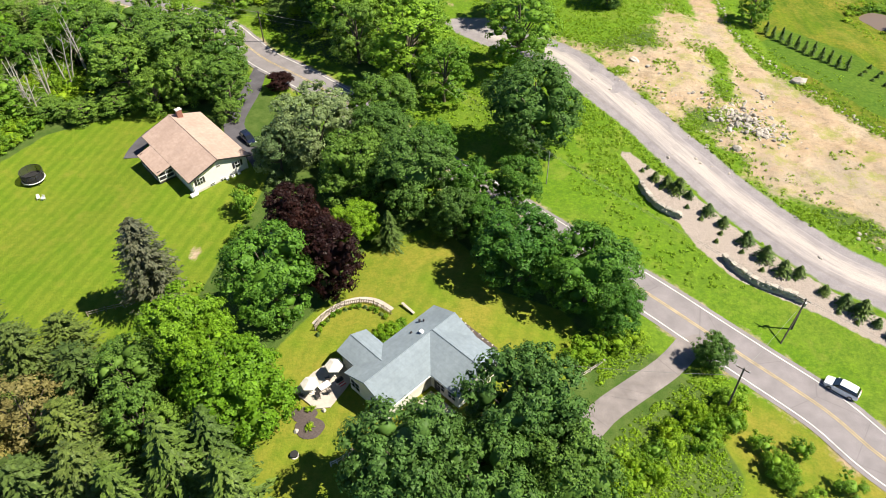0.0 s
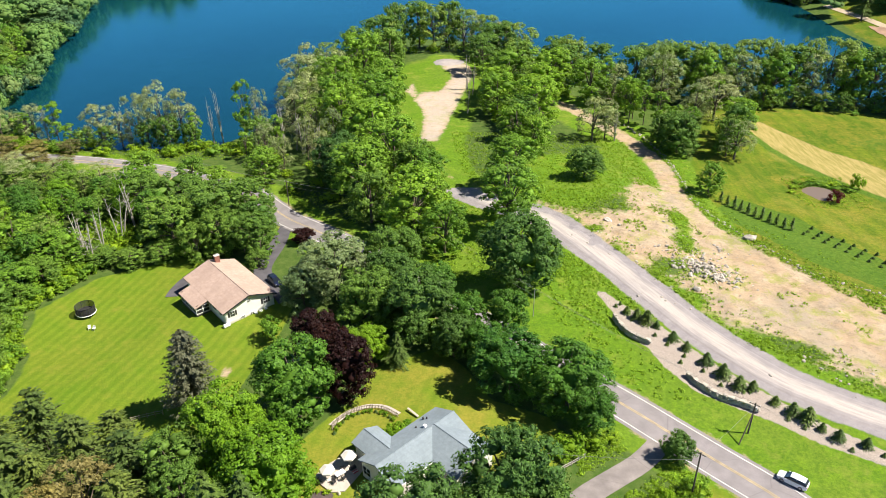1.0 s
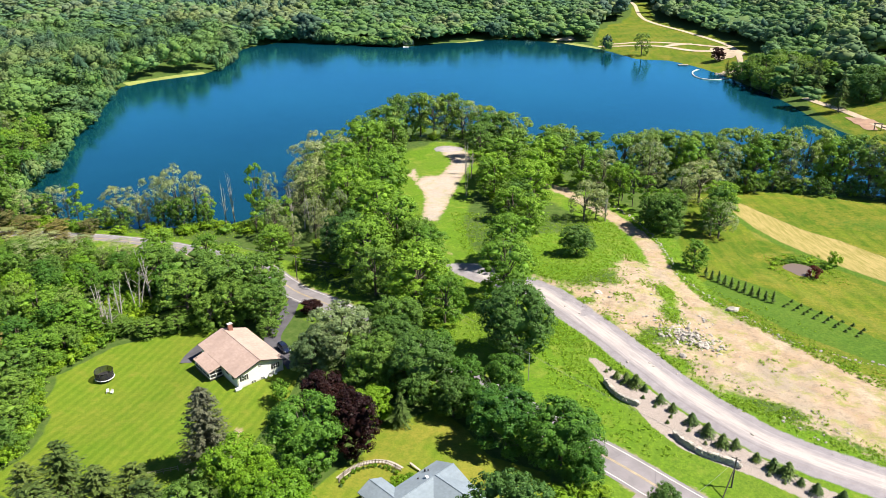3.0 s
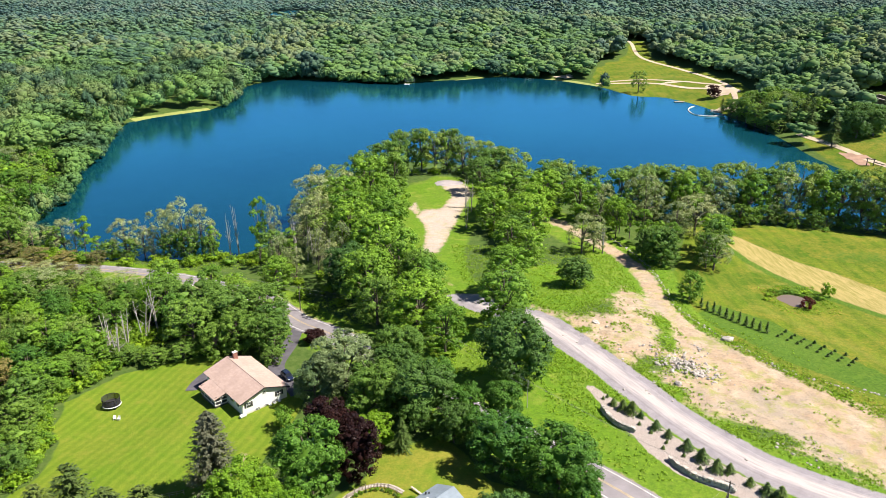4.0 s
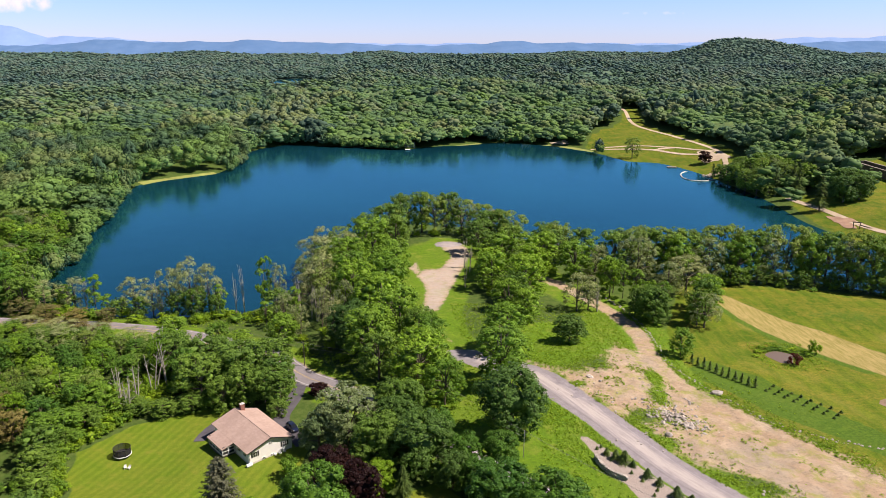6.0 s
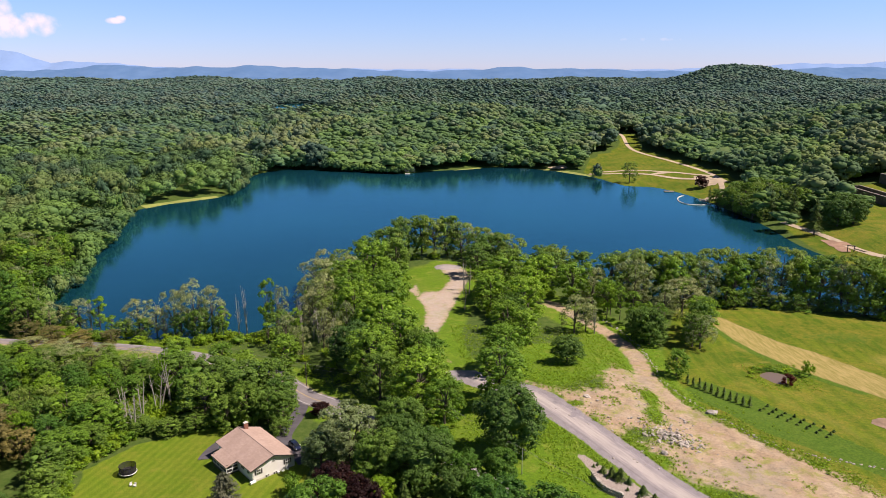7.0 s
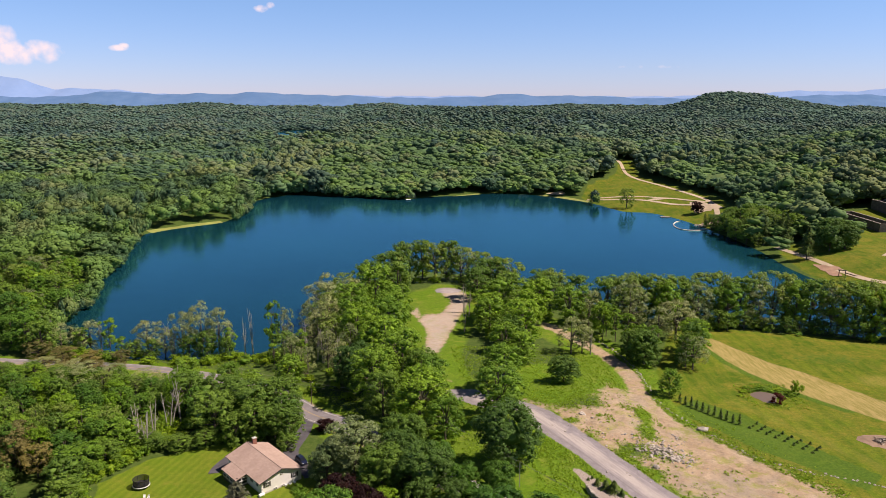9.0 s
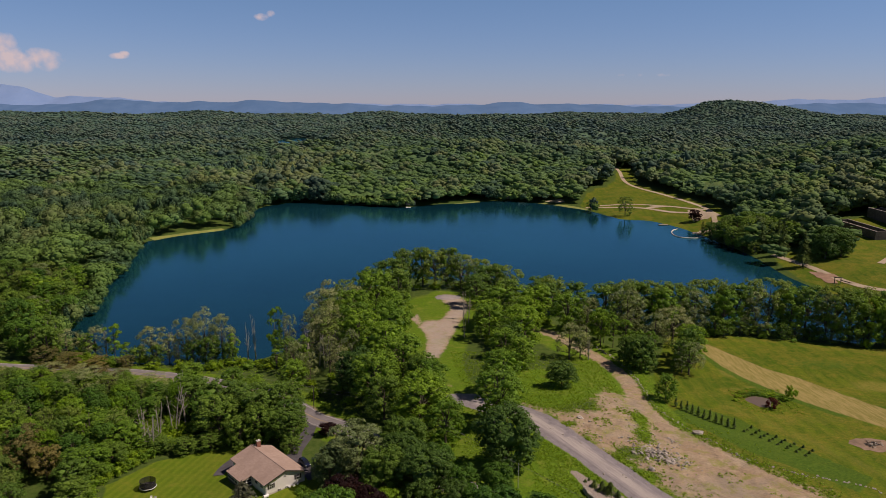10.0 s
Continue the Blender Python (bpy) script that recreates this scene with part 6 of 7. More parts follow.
ridge(4620, [(-2750, 330, 192), (-2250, 420, 120), (2250, 500, 110), (2800, 420, 128)], 76, HILL_FAR, "far mountains with haze painted in as blue")


# ---- houses ----
def gable_roof(x0, x1, y0, y1, eave, rise, axis, thick=0.2):
    """Two thick slopes that meet at a ridge along an axis."""
    bm = bmesh.new()
    if axis == "y":
        c = (x0 + x1) / 2
        prof = [(x0, eave), (c, eave + rise), (x1, eave)]
        ends = [(lambda a, h, s=s: (a, s, h)) for s in (y0, y1)]
    else:
        c = (y0 + y1) / 2
        prof = [(y0, eave), (c, eave + rise), (y1, eave)]
        ends = [(lambda a, h, s=s: (s, a, h)) for s in (x0, x1)]
    rings = []
    for e in ends:
        rings.append([bm.verts.new(e(a, h)) for a, h in prof] + [bm.verts.new(e(a, h - thick)) for a, h in reversed(prof)])
    a, b = rings
    n = len(a)
    for i in range(n):
        bm.faces.new((a[i], a[(i + 1) % n], b[(i + 1) % n], b[i]))
    bm.faces.new((a[0], a[5], a[4], a[1])), bm.faces.new((a[1], a[4], a[3], a[2]))
    bm.faces.new((b[1], b[4], b[5], b[0])), bm.faces.new((b[2], b[3], b[4], b[1]))
    bmesh.ops.recalc_face_normals(bm, faces=bm.faces)
    return bm


def gable_wall(x0, x1, y0, y1, low, eave, rise, axis):
    """The body of walls under a gable roof, with its pointed ends."""
    bm = bmesh.new()
    if axis == "y":
        c = (x0 + x1) / 2
        prof = [(x0, low), (x1, low), (x1, eave), (c, eave + rise), (x0, eave)]
        rings = [[bm.verts.new((a, s, h)) for a, h in prof] for s in (y0, y1)]
    else:
        c = (y0 + y1) / 2
        prof = [(y0, low), (y1, low), (y1, eave), (c, eave + rise), (y0, eave)]
        rings = [[bm.verts.new((s, a, h)) for a, h in prof] for s in (x0, x1)]
    a, b = rings
    for i in range(5):
        bm.faces.new((a[i], a[(i + 1) % 5], b[(i + 1) % 5], b[i]))
    bm.faces.new(a), bm.faces.new(b)
    bmesh.ops.recalc_face_normals(bm, faces=bm.faces)
    return bm


def facing(x, y, z, face):
    """The pose of something set on a wall that faces -y, +y, -x or +x; it looks along its own -y."""
    return pose(x, y, z, 0, 0, {"-y": 0, "+x": 90, "+y": 180, "-x": -90}[face])


def window(parent, w, h, m, shutters=False, name="window"):
    win = part(name, box(w + 0.16, 0.10, h + 0.16, m @ pose(0, -0.03, -0.08), 0.015), TRIM, parent)
    part("pane", box(w, 0.03, h, m @ pose(0, -0.085, 0)), GLASS, win, "dark window glass")
    bars = box(0.05, 0.04, h, m @ pose(0, -0.105, 0))
    box(w, 0.04, 0.05, m @ pose(0, -0.105, h / 2 - 0.025), bm=bars)
    part("glazing_bar", bars, TRIM, win)
    if shutters:
        for s in (-1, 1):
            part("shutter", box(0.38, 0.06, h + 0.1, m @ pose(s * (w / 2 + 0.32), -0.04, -0.05), 0.01), DARK_TRIM, parent, "black louvred shutter")
    return win


def build_tan_house():
    base = ground_z(-46.6, 104) + 0.05
    m = pose(-48.6, 116.3, base, 0, 0, 41.1)
    h = thing("house", m, "white ranch house with a tan shingle roof and screened porch", "house")
    eave, rise = 3.35, 2.15
    part("wall", gable_wall(-5.7, 5.7, -9.2, 9.2, 0.45, eave - 0.1, rise * 0.9, "y"), SIDING, h)
    part("foundation", box(11.45, 18.45, 2.4, pose(0, 0, -1.9)), CONCRETE, h)
    roof = part("roof", gable_roof(-6.35, 6.35, -9.75, 9.75, eave, rise, "y"), ROOF_TAN, h, "tan asphalt shingle roof")
    ridge_cap = tube((0, -9.75, eave + rise + 0.0), (0, 9.75, eave + rise + 0.0), 0.10, 0.10, 6)
    part("ridge_cap", ridge_cap, ROOF_TAN, roof)
    for s in (-1, 1):
        for y in (-9.79, 9.79):
            f = bmesh.new()
            d = Vector((6.35, 0, -rise))
            q = math.degrees(math.atan2(rise, 6.35))
            box(6.7, 0.06, 0.26, pose(s * 3.18, y, eave + rise / 2 - 0.22, 0, s * q, 0), bm=f)
            part("bargeboard", f, DARK_TRIM, roof, "dark roof edge board")
    # rows of vertical siding battens on the pointed end
    for x, z, w, hh, sh in ((-4.1, 1.75, 1.0, 1.2, True), (3.7, 1.75, 1.0, 1.2, True), (-1.9, 0.25, 0.9, 0.5, False), (0.3, 0.25, 0.9, 0.5, False), (0.0, 3.7, 0.6, 0.5, False)):
        window(h, w, hh, facing(x, -9.2, z, "-y"), sh)
    for y, w in ((-7.2, 1.2), (-4.2, 1.4), (7.4, 1.0)):
        window(h, w, 1.2, facing(-5.7, y, 1.7, "-x"))
    for y in (-6, -2.2, 2.6, 6.5):
        window(h, 1.3, 1.3, facing(5.7, y, 1.6, "+x"), True)
    d = part("door", box(0.95, 0.09, 2.05, facing(5.7, 0.4, 0.6, "+x") @ pose(0, -0.03, 0), 0.02), BRICK, h, "dark red front door")
    part("door_handle", tube((5.84, 0.75, 1.6), (5.84, 0.75, 1.72), 0.03, 0.03), RIM, d)
    part("downpipe", tube((5.35, -9.3, 0.0), (5.35, -9.3, 3.1), 0.05, 0.05), TRIM, h)
    part("downpipe", tube((-5.5, -9.3, 0.0), (-5.5, -9.3, 3.1), 0.05, 0.05), TRIM, h)
    ch = part("chimney", box(1.1, 0.75, 3.2, pose(1.6, 8.4, 3.4), 0.03), BRICK, h, "red brick chimney")
    part("cap", box(1.25, 0.9, 0.18, pose(1.6, 8.4, 6.6), 0.03), CONCRETE, ch, "pale chimney cap")
    part("flue", tube((1.6, 8.4, 6.75), (1.6, 8.4, 7.05), 0.16, 0.14), TRIM, ch)
    # screened porch under the lower slope
    y0, y1, x0 = -2.1, 5.5, -9.0
    bm = bmesh.new()
    top = [(-6.2, y0 - 0.4, eave + 0.02), (-6.2, y1 + 0.4, eave + 0.02), (x0 - 0.35, y1 + 0.4, eave - 0.95), (x0 - 0.35, y0 - 0.4, eave - 0.95)]
    vt = [bm.verts.new(p) for p in top]
    vb = [bm.verts.new((p[0], p[1], p[2] - 0.18)) for p in top]
    bm.faces.new(vt), bm.faces.new(vb[::-1])
    for i in range(4):
        bm.faces.new((vt[i], vb[i], vb[(i + 1) % 4], vt[(i + 1) % 4]))
    bmesh.ops.recalc_face_normals(bm, faces=bm.faces)
    part("porch_roof", bm, ROOF_TAN, h)
    porch = part("porch_floor", box(3.3, 7.6, 0.2, pose(-7.4, 1.7, 0.35)), WOOD, h)
    # dark box added for the shade under the raised deck
    part("porch_shade", box(3.2, 7.5, 2.2, pose(-7.4, 1.7, -1.85)), DARK_TRIM, porch, "dark box standing in for the shade below the porch")
    for y in (y0, y0 + 1.9, y0 + 3.8, y0 + 5.7, y1):
        part("post", box(0.13, 0.13, 1.85, pose(x0, y, 0.55)), TRIM, porch)
    for x in (-7.5, -6.0):
        part("post", box(0.11, 0.11, 2.4, pose(x, y0, 0.55)), TRIM, porch)
    for k in range(4):
        part("screen", box(0.04, 1.76, 1.75, pose(x0 + 0.02, y0 + 0.95 + k * 1.9, 0.55)), NETTING, porch, "black insect screen")
    part("screen", box(2.9, 0.04, 2.2, pose(-7.45, y0 + 0.04, 0.55)), NETTING, porch)
    part("screen", box(2.9, 0.04, 2.2, pose(-7.45, y1 - 0.04, 0.55)), NETTING, porch)
    for z in (0.6, 1.5, 2.35):
        part("rail", box(3.0, 0.09, 0.1, pose(-7.45, y0 - 0.03, z)), TRIM, porch)
        part("rail", box(0.09, 7.6, 0.1, pose(x0 - 0.03, 1.7, z if z < 2 else 2.28)), TRIM, porch)
    part("step", box(1.2, 0.9, 0.25, pose(-5.2, -10.1, -0.35), 0.04), CONCRETE, h)
    tagged(part("slab", box(2.6, 2.0, 0.2, m @ pose(-7.0, -3.6, -0.65), 0.03), CONCRETE, None), "pale concrete slab beside the porch", "slab")
    t = part("tank", tube(m @ Vector((-6.6, -9.6, 0.35)), m @ Vector((-5.2, -9.6, 0.35)), 0.42, 0.42, 14), PLASTIC, None)
    tagged(t, "white fuel tank lying beside the house wall", "tank")
    for x, w in ((2.2, 0.7), (1.0, 0.6), (3.4, 0.6)):
        tagged(part("utility_box", box(w, 0.45, 0.8, m @ pose(x, -9.6, -0.2), 0.04), PLASTIC, None), "white utility box on the ground beside the wall", "utility box")


def build_blue_house():
    base = ground_z(-5, 58) - 0.05
    m = pose(-5, 61, base, 0, 0, -45)
    h = thing("house", m, "cream house with a large blue-grey shingle roof of several wings", "house")
    eave = 3.2
    wings = (("y", -4.1, 4.2, -8.3, 8.0, 1.75, eave), ("x", 0.0, 9.2, -0.7, 8.0, 1.9, eave + 0.02), ("x", -7.6, 0.0, -6.7, -1.5, 1.15, eave - 0.04))
    for axis, x0, x1, y0, y1, rise, ev in wings:
        wing = part("wing", gable_wall(x0 + 0.45, x1 - 0.45, y0 + 0.45, y1 - 0.45, -0.8, ev - 0.12, rise * 0.88, axis), SIDING_TAN, h)
        part("roof", gable_roof(x0, x1, y0, y1, ev, rise, axis), ROOF_BLUE, h, "blue-grey asphalt shingle roof")
        c = (x0 + x1) / 2 if axis == "y" else (y0 + y1) / 2
        p, q = ((c, y0, ev + rise), (c, y1, ev + rise)) if axis == "y" else ((x0, c, ev + rise), (x1, c, ev + rise))
        part("ridge_cap", tube(p, q, 0.09, 0.09, 6), ROOF_BLUE, wing)
    for x, y, s in ((-2.2, 1.9, 0.14), (-3.0, 4.2, 0.12), (-2.6, 4.6, 0.1)):
        part("vent", box(s * 2, s * 2, 0.5, pose(x, y, eave + 0.5), 0.03), DARK_TRIM, h, "dark roof vent")
    part("vent", box(0.55, 0.55, 0.45, pose(-0.9, 2.6, eave + 1.3), 0.05), PLASTIC, h, "white roof vent")
    window(h, 1.5, 1.3, facing(-7.15, -4.1, 1.0, "-x"))
    for x in (-2.5, 1.4):
        window(h, 1.6, 1.4, facing(x, -7.85, 0.9, "-y"))
    for x in (5.6, 7.6):
        window(h, 1.2, 1.3, facing(x, -0.25, 1.0, "-y"))
    for y in (1.5, 5.5):
        window(h, 1.4, 1.3, facing(8.75, y, 1.0, "+x"))
    for x in (-2, 2, 6):
        window(h, 1.4, 1.3, facing(x, 7.55, 1.0, "+y"))
    window(h, 2.6, 2.0, facing(-3.65, 3.0, 0.3, "-x"), name="patio_door")
    d = part("door", box(1.0, 0.09, 2.05, facing(4.9, -0.25, 0.1, "-y") @ pose(0, -0.03, 0), 0.02), DARK_TRIM, h, "dark front door")
    part("door_handle", tube((5.25, -0.4, 1.1), (5.25, -0.4, 1.2), 0.03, 0.03), RIM, d)
    # gutter boards under the eaves
    for p, q in (((-4.1, -8.3), (-4.1, -6.7)), ((4.2, -8.3), (4.2, -0.7)), ((-4.1, -1.5), (-4.1, 8.0)), ((4.2, -0.7), (9.2, -0.7)), ((0, 8.0), (9.2, 8.0))):
        part("gutter", tube((*p, eave - 0.14), (*q, eave - 0.14), 0.07, 0.07, 6), TRIM, h)
    # entrance court paving and stone edging
    z = lambda x, y: ground_z(x, y)
    bm = box(4.6, 3.4, 0.12, m @ pose(6.6, -2.6, 0.0), 0.02)
    tagged(part("paving", bm, PAVERS, None), "pale paved court at the house door", "paving", kind="structure")


build_tan_house()
build_blue_house()


# ---- cars ----
def car(x, y, heading, paint, label):
    """A compact crossover; it points along its own +x."""
    z = ground_z(x, y) + 0.10
    c = thing("car", pose(x, y, z, 0, 0, heading), label, "car")

    def loft(sections, bm):
        rings = []
        for sx, half, lo, hi, tuck in sections:
            rings.append([bm.verts.new(p) for p in ((sx, -half, lo), (sx, -half, (lo + hi) / 2), (sx, -half + tuck, hi), (sx, half - tuck, hi), (sx, half, (lo + hi) / 2), (sx, half, lo))])
        for a, b in zip(rings, rings[1:]):
            for i in range(6):
                bm.faces.new((a[i], a[(i + 1) % 6], b[(i + 1) % 6], b[i]))
        bm.faces.new(rings[0]), bm.faces.new(rings[-1][::-1])
        bmesh.ops.recalc_face_normals(bm, faces=bm.faces)
        return bm

    body = loft([(-2.27, 0.78, 0.45, 0.86, 0.1), (-2.18, 0.88, 0.30, 1.02, 0.08), (-1.2, 0.92, 0.24, 1.03, 0.07), (0.2, 0.92, 0.24, 1.01, 0.07), (1.1, 0.91, 0.24, 0.97, 0.08), (1.95, 0.86, 0.28, 0.82, 0.12), (2.27, 0.70, 0.38, 0.68, 0.12)], bmesh.new())
    bmesh.ops.bevel(body, geom=list(body.edges), offset=0.03, segments=1, affect="EDGES")
    b = part("body", body, paint, c)
    cabin = loft([(-2.12, 0.80, 1.00, 1.12, 0.06), (-1.72, 0.80, 1.00, 1.56, 0.16), (-0.4, 0.81, 1.00, 1.62, 0.17), (0.45, 0.81, 1.00, 1.56, 0.17), (1.18, 0.80, 0.95, 1.02, 0.06)], bmesh.new())
    part("windows", cabin, GLASS, c, "dark tinted car windows")
    roof = loft([(-1.78, 0.62, 1.545, 1.59, 0.05), (-0.4, 0.64, 1.60, 1.655, 0.05), (0.42, 0.62, 1.545, 1.595, 0.05)], bmesh.new())
    part("roof", roof, paint, c)
    for s in (-1, 1):
        for px_ in (-0.55,):
            part("pillar", box(0.09, 0.05, 0.6, pose(px_, s * 0.79, 1.0, s * 11)), paint, c)
        part("mirror", box(0.16, 0.2, 0.13, pose(0.85, s * 0.98, 0.98), 0.03), paint, c)
        part("headlight", box(0.22, 0.34, 0.14, pose(2.05, s * 0.62, 0.62), 0.03), PLASTIC, c, "clear headlight")
        part("tail_light", box(0.12, 0.3, 0.22, pose(-2.2, s * 0.66, 0.78), 0.03), LAMP_RED, c, "red tail light")
        for ax in (-1.36, 1.38):
            t = part("tyre", tube((ax, s * 0.72, 0.34), (ax, s * 0.94, 0.34), 0.34, 0.34, 18), RUBBER, c)
            part("rim", tube((ax, s * 0.90, 0.34), (ax, s * 0.955, 0.34), 0.21, 0.19, 10), RIM, t)
    part("number_plate", box(0.03, 0.4, 0.13, pose(-2.29, 0, 0.6)), PLASTIC, c)
    part("bumper", box(0.16, 1.5, 0.16, pose(2.18, 0, 0.34), 0.04), DARK_TRIM, c)


car(52.9, 59.2, 140.5, CAR_WHITE, "white compact crossover parked on the road's shoulder")
car(-39.8, 121.6, -52, CAR_NAVY, "dark navy blue car parked on the driveway")


# ---- poles and cables ----
def utility_pole(x, y, high, label, material=None, arm=True, r=0.15):
    z = ground_z(x, y)
    p = thing("utility_pole", pose(x, y, z), label, "utility pole")
    part("pole", tube((0, 0, -0.4), (0, 0, high), r, r * 0.72, 10), material or POLE_WOOD, p)
    if arm:
        part("crossarm", box(1.8, 0.12, 0.12, pose(0, 0.15, high - 0.5, 0, 0, -40), 0.02), material or POLE_WOOD, p)
        for s in (-0.8, 0, 0.8):
            a = radians(-40)
            part("insulator", tube((s * math.cos(a), s * math.sin(a) + 0.15, high - 0.4), (s * math.cos(a), s * math.sin(a) + 0.15, high - 0.2), 0.05, 0.03), PLASTIC, p)
    return p


p = utility_pole(49.9, 70.0, 6.6, "dark wooden utility pole with a leaning brace pole")
part("brace", tube((47.4 - 49.9, 67.3 - 70.0, -0.3), (0, 0, 4.6), 0.11, 0.10, 8), POLE_WOOD, p)
part("transformer", tube((0.3, 0.1, 4.9), (0.3, 0.1, 5.6), 0.2, 0.2, 12), GREY_POLE, p)
utility_pole(36.0, 55.3, 10.0, "tall dark wooden utility pole in the roadside hedge")
utility_pole(17.4, 103.5, 6.8, "slim pale grey pole in the grass", GREY_POLE, False, 0.09)
utility_pole(-15.5, 152, 7.8, "grey wooden utility pole below the trees", WOOD)
utility_pole(-45, 166.4, 8.0, "wooden utility pole beside the road")


def cable(p, q, sag, r=0.018):
    p, q = Vector(p), Vector(q)
    n = 14
    pts = [p.lerp(q, i / n) - Vector((0, 0, sag * 4 * (i / n) * (1 - i / n))) for i in range(n + 1)]
    ob = new("cable", limb_mesh("cable", [[(*v, r) for v in pts]], CABLE, 4))
    tagged(ob, "thin black overhead cable strung between poles", "cable", "overhead cables")


def pole_top(x, y, high):
    return Vector((x, y, ground_z(x, y) + high))


_tops = [pole_top(92, 32, 7.0), pole_top(49.9, 70, 6.2), pole_top(17.4, 103.5, 6.6), pole_top(-15.5, 152, 7.3), pole_top(-45, 166.4, 7.6), pole_top(-78, 183, 8)]
for k, (a, b) in enumerate(zip(_tops, _tops[1:])):
    for off, drop in ((0.0, 0.0), (0.55, 0.35), (-0.55, 0.9)):
        if k < 2 and off < 0:
            continue
        cable(a + Vector((off, off, -drop)), b + Vector((off, off, -drop)), 0.7)
cable(pole_top(49.9, 70, 6.2), pole_top(36, 55.3, 9.4), 0.4)
cable(pole_top(36, 55.3, 8.6), (3.5, 60.0, 4.6), 0.8)


# ---- stones, beds, small things ----
def stone(seed, rx, ry, rz, material, x, y, turn=0.0, name="stone", label="", category="stone", group="", parent=None, lift=-0.15, z=None):
    rng = random.Random(seed)
    bm = bmesh.new()
    bmesh.ops.create_icosphere(bm, subdivisions=2, radius=1)
    for v in bm.verts:
        n = noise.noise(v.co * 1.3 + Vector((seed * 3.1, seed, 0)))
        v.co *= 1 + 0.35 * n
        v.co = Vector((v.co.x * rx, v.co.y * ry, max(v.co.z, -0.5) * rz))
    ob = part(name, bm, material, parent)
    ob.matrix_world = pose(x, y, (ground_z(x, y) if z is None else z) + rz * 0.4 + lift, 0, 0, turn)
    return tagged(ob, label, category, group) if label else ob


def build_stones():
    rng = random.Random(3)
    stone(1, 0.9, 1.3, 0.5, PALE_STONE, 40.2, 143.8, 30, "boulder", "pale flat boulder lying on bare earth", "boulder")
    stone(2, 1.7, 1.2, 0.9, STONE, 74.5, 138.4, 10, "boulder", "large grey boulder at the edge of the meadow", "boulder")
    stone(3, 0.9, 0.8, 0.8, STONE, 53.5, 112.3, 0, "boulder", "rounded grey boulder on bare earth", "boulder")
    protos = [stone(20 + k, 0.45, 0.36, 0.3, STONE if k % 3 else PALE_STONE, 52 + k, 124, k * 40, "stone", "broken grey stone in a heap", "stone", "heap of stones") for k in range(6)]
    for i in range(285):
        u = rng.gauss(0, 1)
        x, y = 58.5 + u * 2.6 + rng.gauss(0, 1.9), 121.5 - u * 1.8 + rng.gauss(0, 2.8)
        s = min(1.8, rng.gammavariate(2.0, 0.33) + 0.2)
        src = protos[i % 6]
        copy_thing(src, pose(x, y, ground_z(x, y) + 0.05 + max(0, 1.1 - 0.2 * math.hypot(x - 58, y - 121)) * rng.random(), rng.uniform(0, 40), rng.uniform(0, 40), rng.uniform(0, 360)) @ Matrix.Diagonal((s * rng.uniform(0.7, 1.5), s * rng.uniform(0.6, 1.1), s * rng.uniform(0.5, 1.0), 1)))
    shape = protos[0].data
    sv = np.array([v.co for v in shape.vertices])
    sf = [tuple(p.vertices) for p in shape.polygons]

    def rubble(name, spots, label):
        vs, fs = [], []
        for x, y, s in spots:
            m = np.array((pose(x, y, ground_z(x, y) + 0.02, 0, 0, rng.uniform(0, 360)) @ Matrix.Diagonal((s, s * rng.uniform(0.7, 1.3), s * 0.7, 1))))
            fs += [tuple(q + len(vs) * len(sv) for q in f) for f in sf]
            vs.append(sv @ m[:3, :3].T + m[:3, 3])
        me = bpy.data.meshes.new(name)
        me.from_pydata(np.concatenate(vs).tolist(), [], fs)
        me.materials.append(STONE)
        tagged(new(name, me), label, "stones", kind="stuff")

    loose = []
    for i in range(170):
        x, y = rng.choice([(49, 128), (57, 140), (69, 84), (64, 128), (40, 136), (50, 114), (60, 133)])
        loose.append((x + rng.gauss(0, 4.0), y + rng.gauss(0, 4.5), min(1.1, rng.gammavariate(2.2, 0.2) + 0.2)))
    rubble("scattered_stones", loose, "loose grey stones scattered over bare earth")
    # low line of stones along the meadow's edge
    line = spline([(57, 236), (63.2, 225.7), (67.5, 209), (69.5, 190.3), (68.0, 165), (70, 150), (75.1, 138), (82.7, 123), (93.8, 113.8), (103.8, 109.8), (112, 103)], 0.8)
    row = []
    for x, y in line:
        row.append((x + rng.gauss(0, 0.4), y + rng.gauss(0, 0.4), rng.uniform(0.5, 1.4) * (0.9 if y > 140 else 0.75)))
    rubble("stone_row", row, "low row of loose grey field stones")

    def dry_wall(pts, rows, label):
        ln = spline(pts, 0.95)
        x0, y0 = ln[0]
        w = thing("stone_wall", pose(x0, y0, ground_z(x0, y0)), label, "retaining wall")
        meshes = []
        for k in range(4):
            bm = bmesh.new()
            box(rng.uniform(0.75, 1.25), 0.7, rng.uniform(0.34, 0.48), pose(0, 0, -0.17), 0.09, bm)
            for v in bm.verts:
                v.co += Vector((rng.gauss(0, 0.06), rng.gauss(0, 0.06), rng.gauss(0, 0.035)))
            me = bpy.data.meshes.new("stone")
            bm.to_mesh(me), bm.free()
            me.materials.append(STONE if k % 2 else PALE_STONE)
            meshes.append(me)
        for r in range(rows):
            for i in range(len(ln) - 1):
                a, b = ln[i], ln[i + 1]
                c = (a + b) / 2 + (b - a) * (0.5 if r % 2 else 0)
                ob = new("stone", meshes[rng.randrange(4)])
                ob.parent = w
                ob.location = (c[0] - x0 + rng.gauss(0, 0.05), c[1] - y0 + rng.gauss(0, 0.05), ground_z(c[0], c[1]) - ground_z(x0, y0) + 0.14 + r * 0.40)
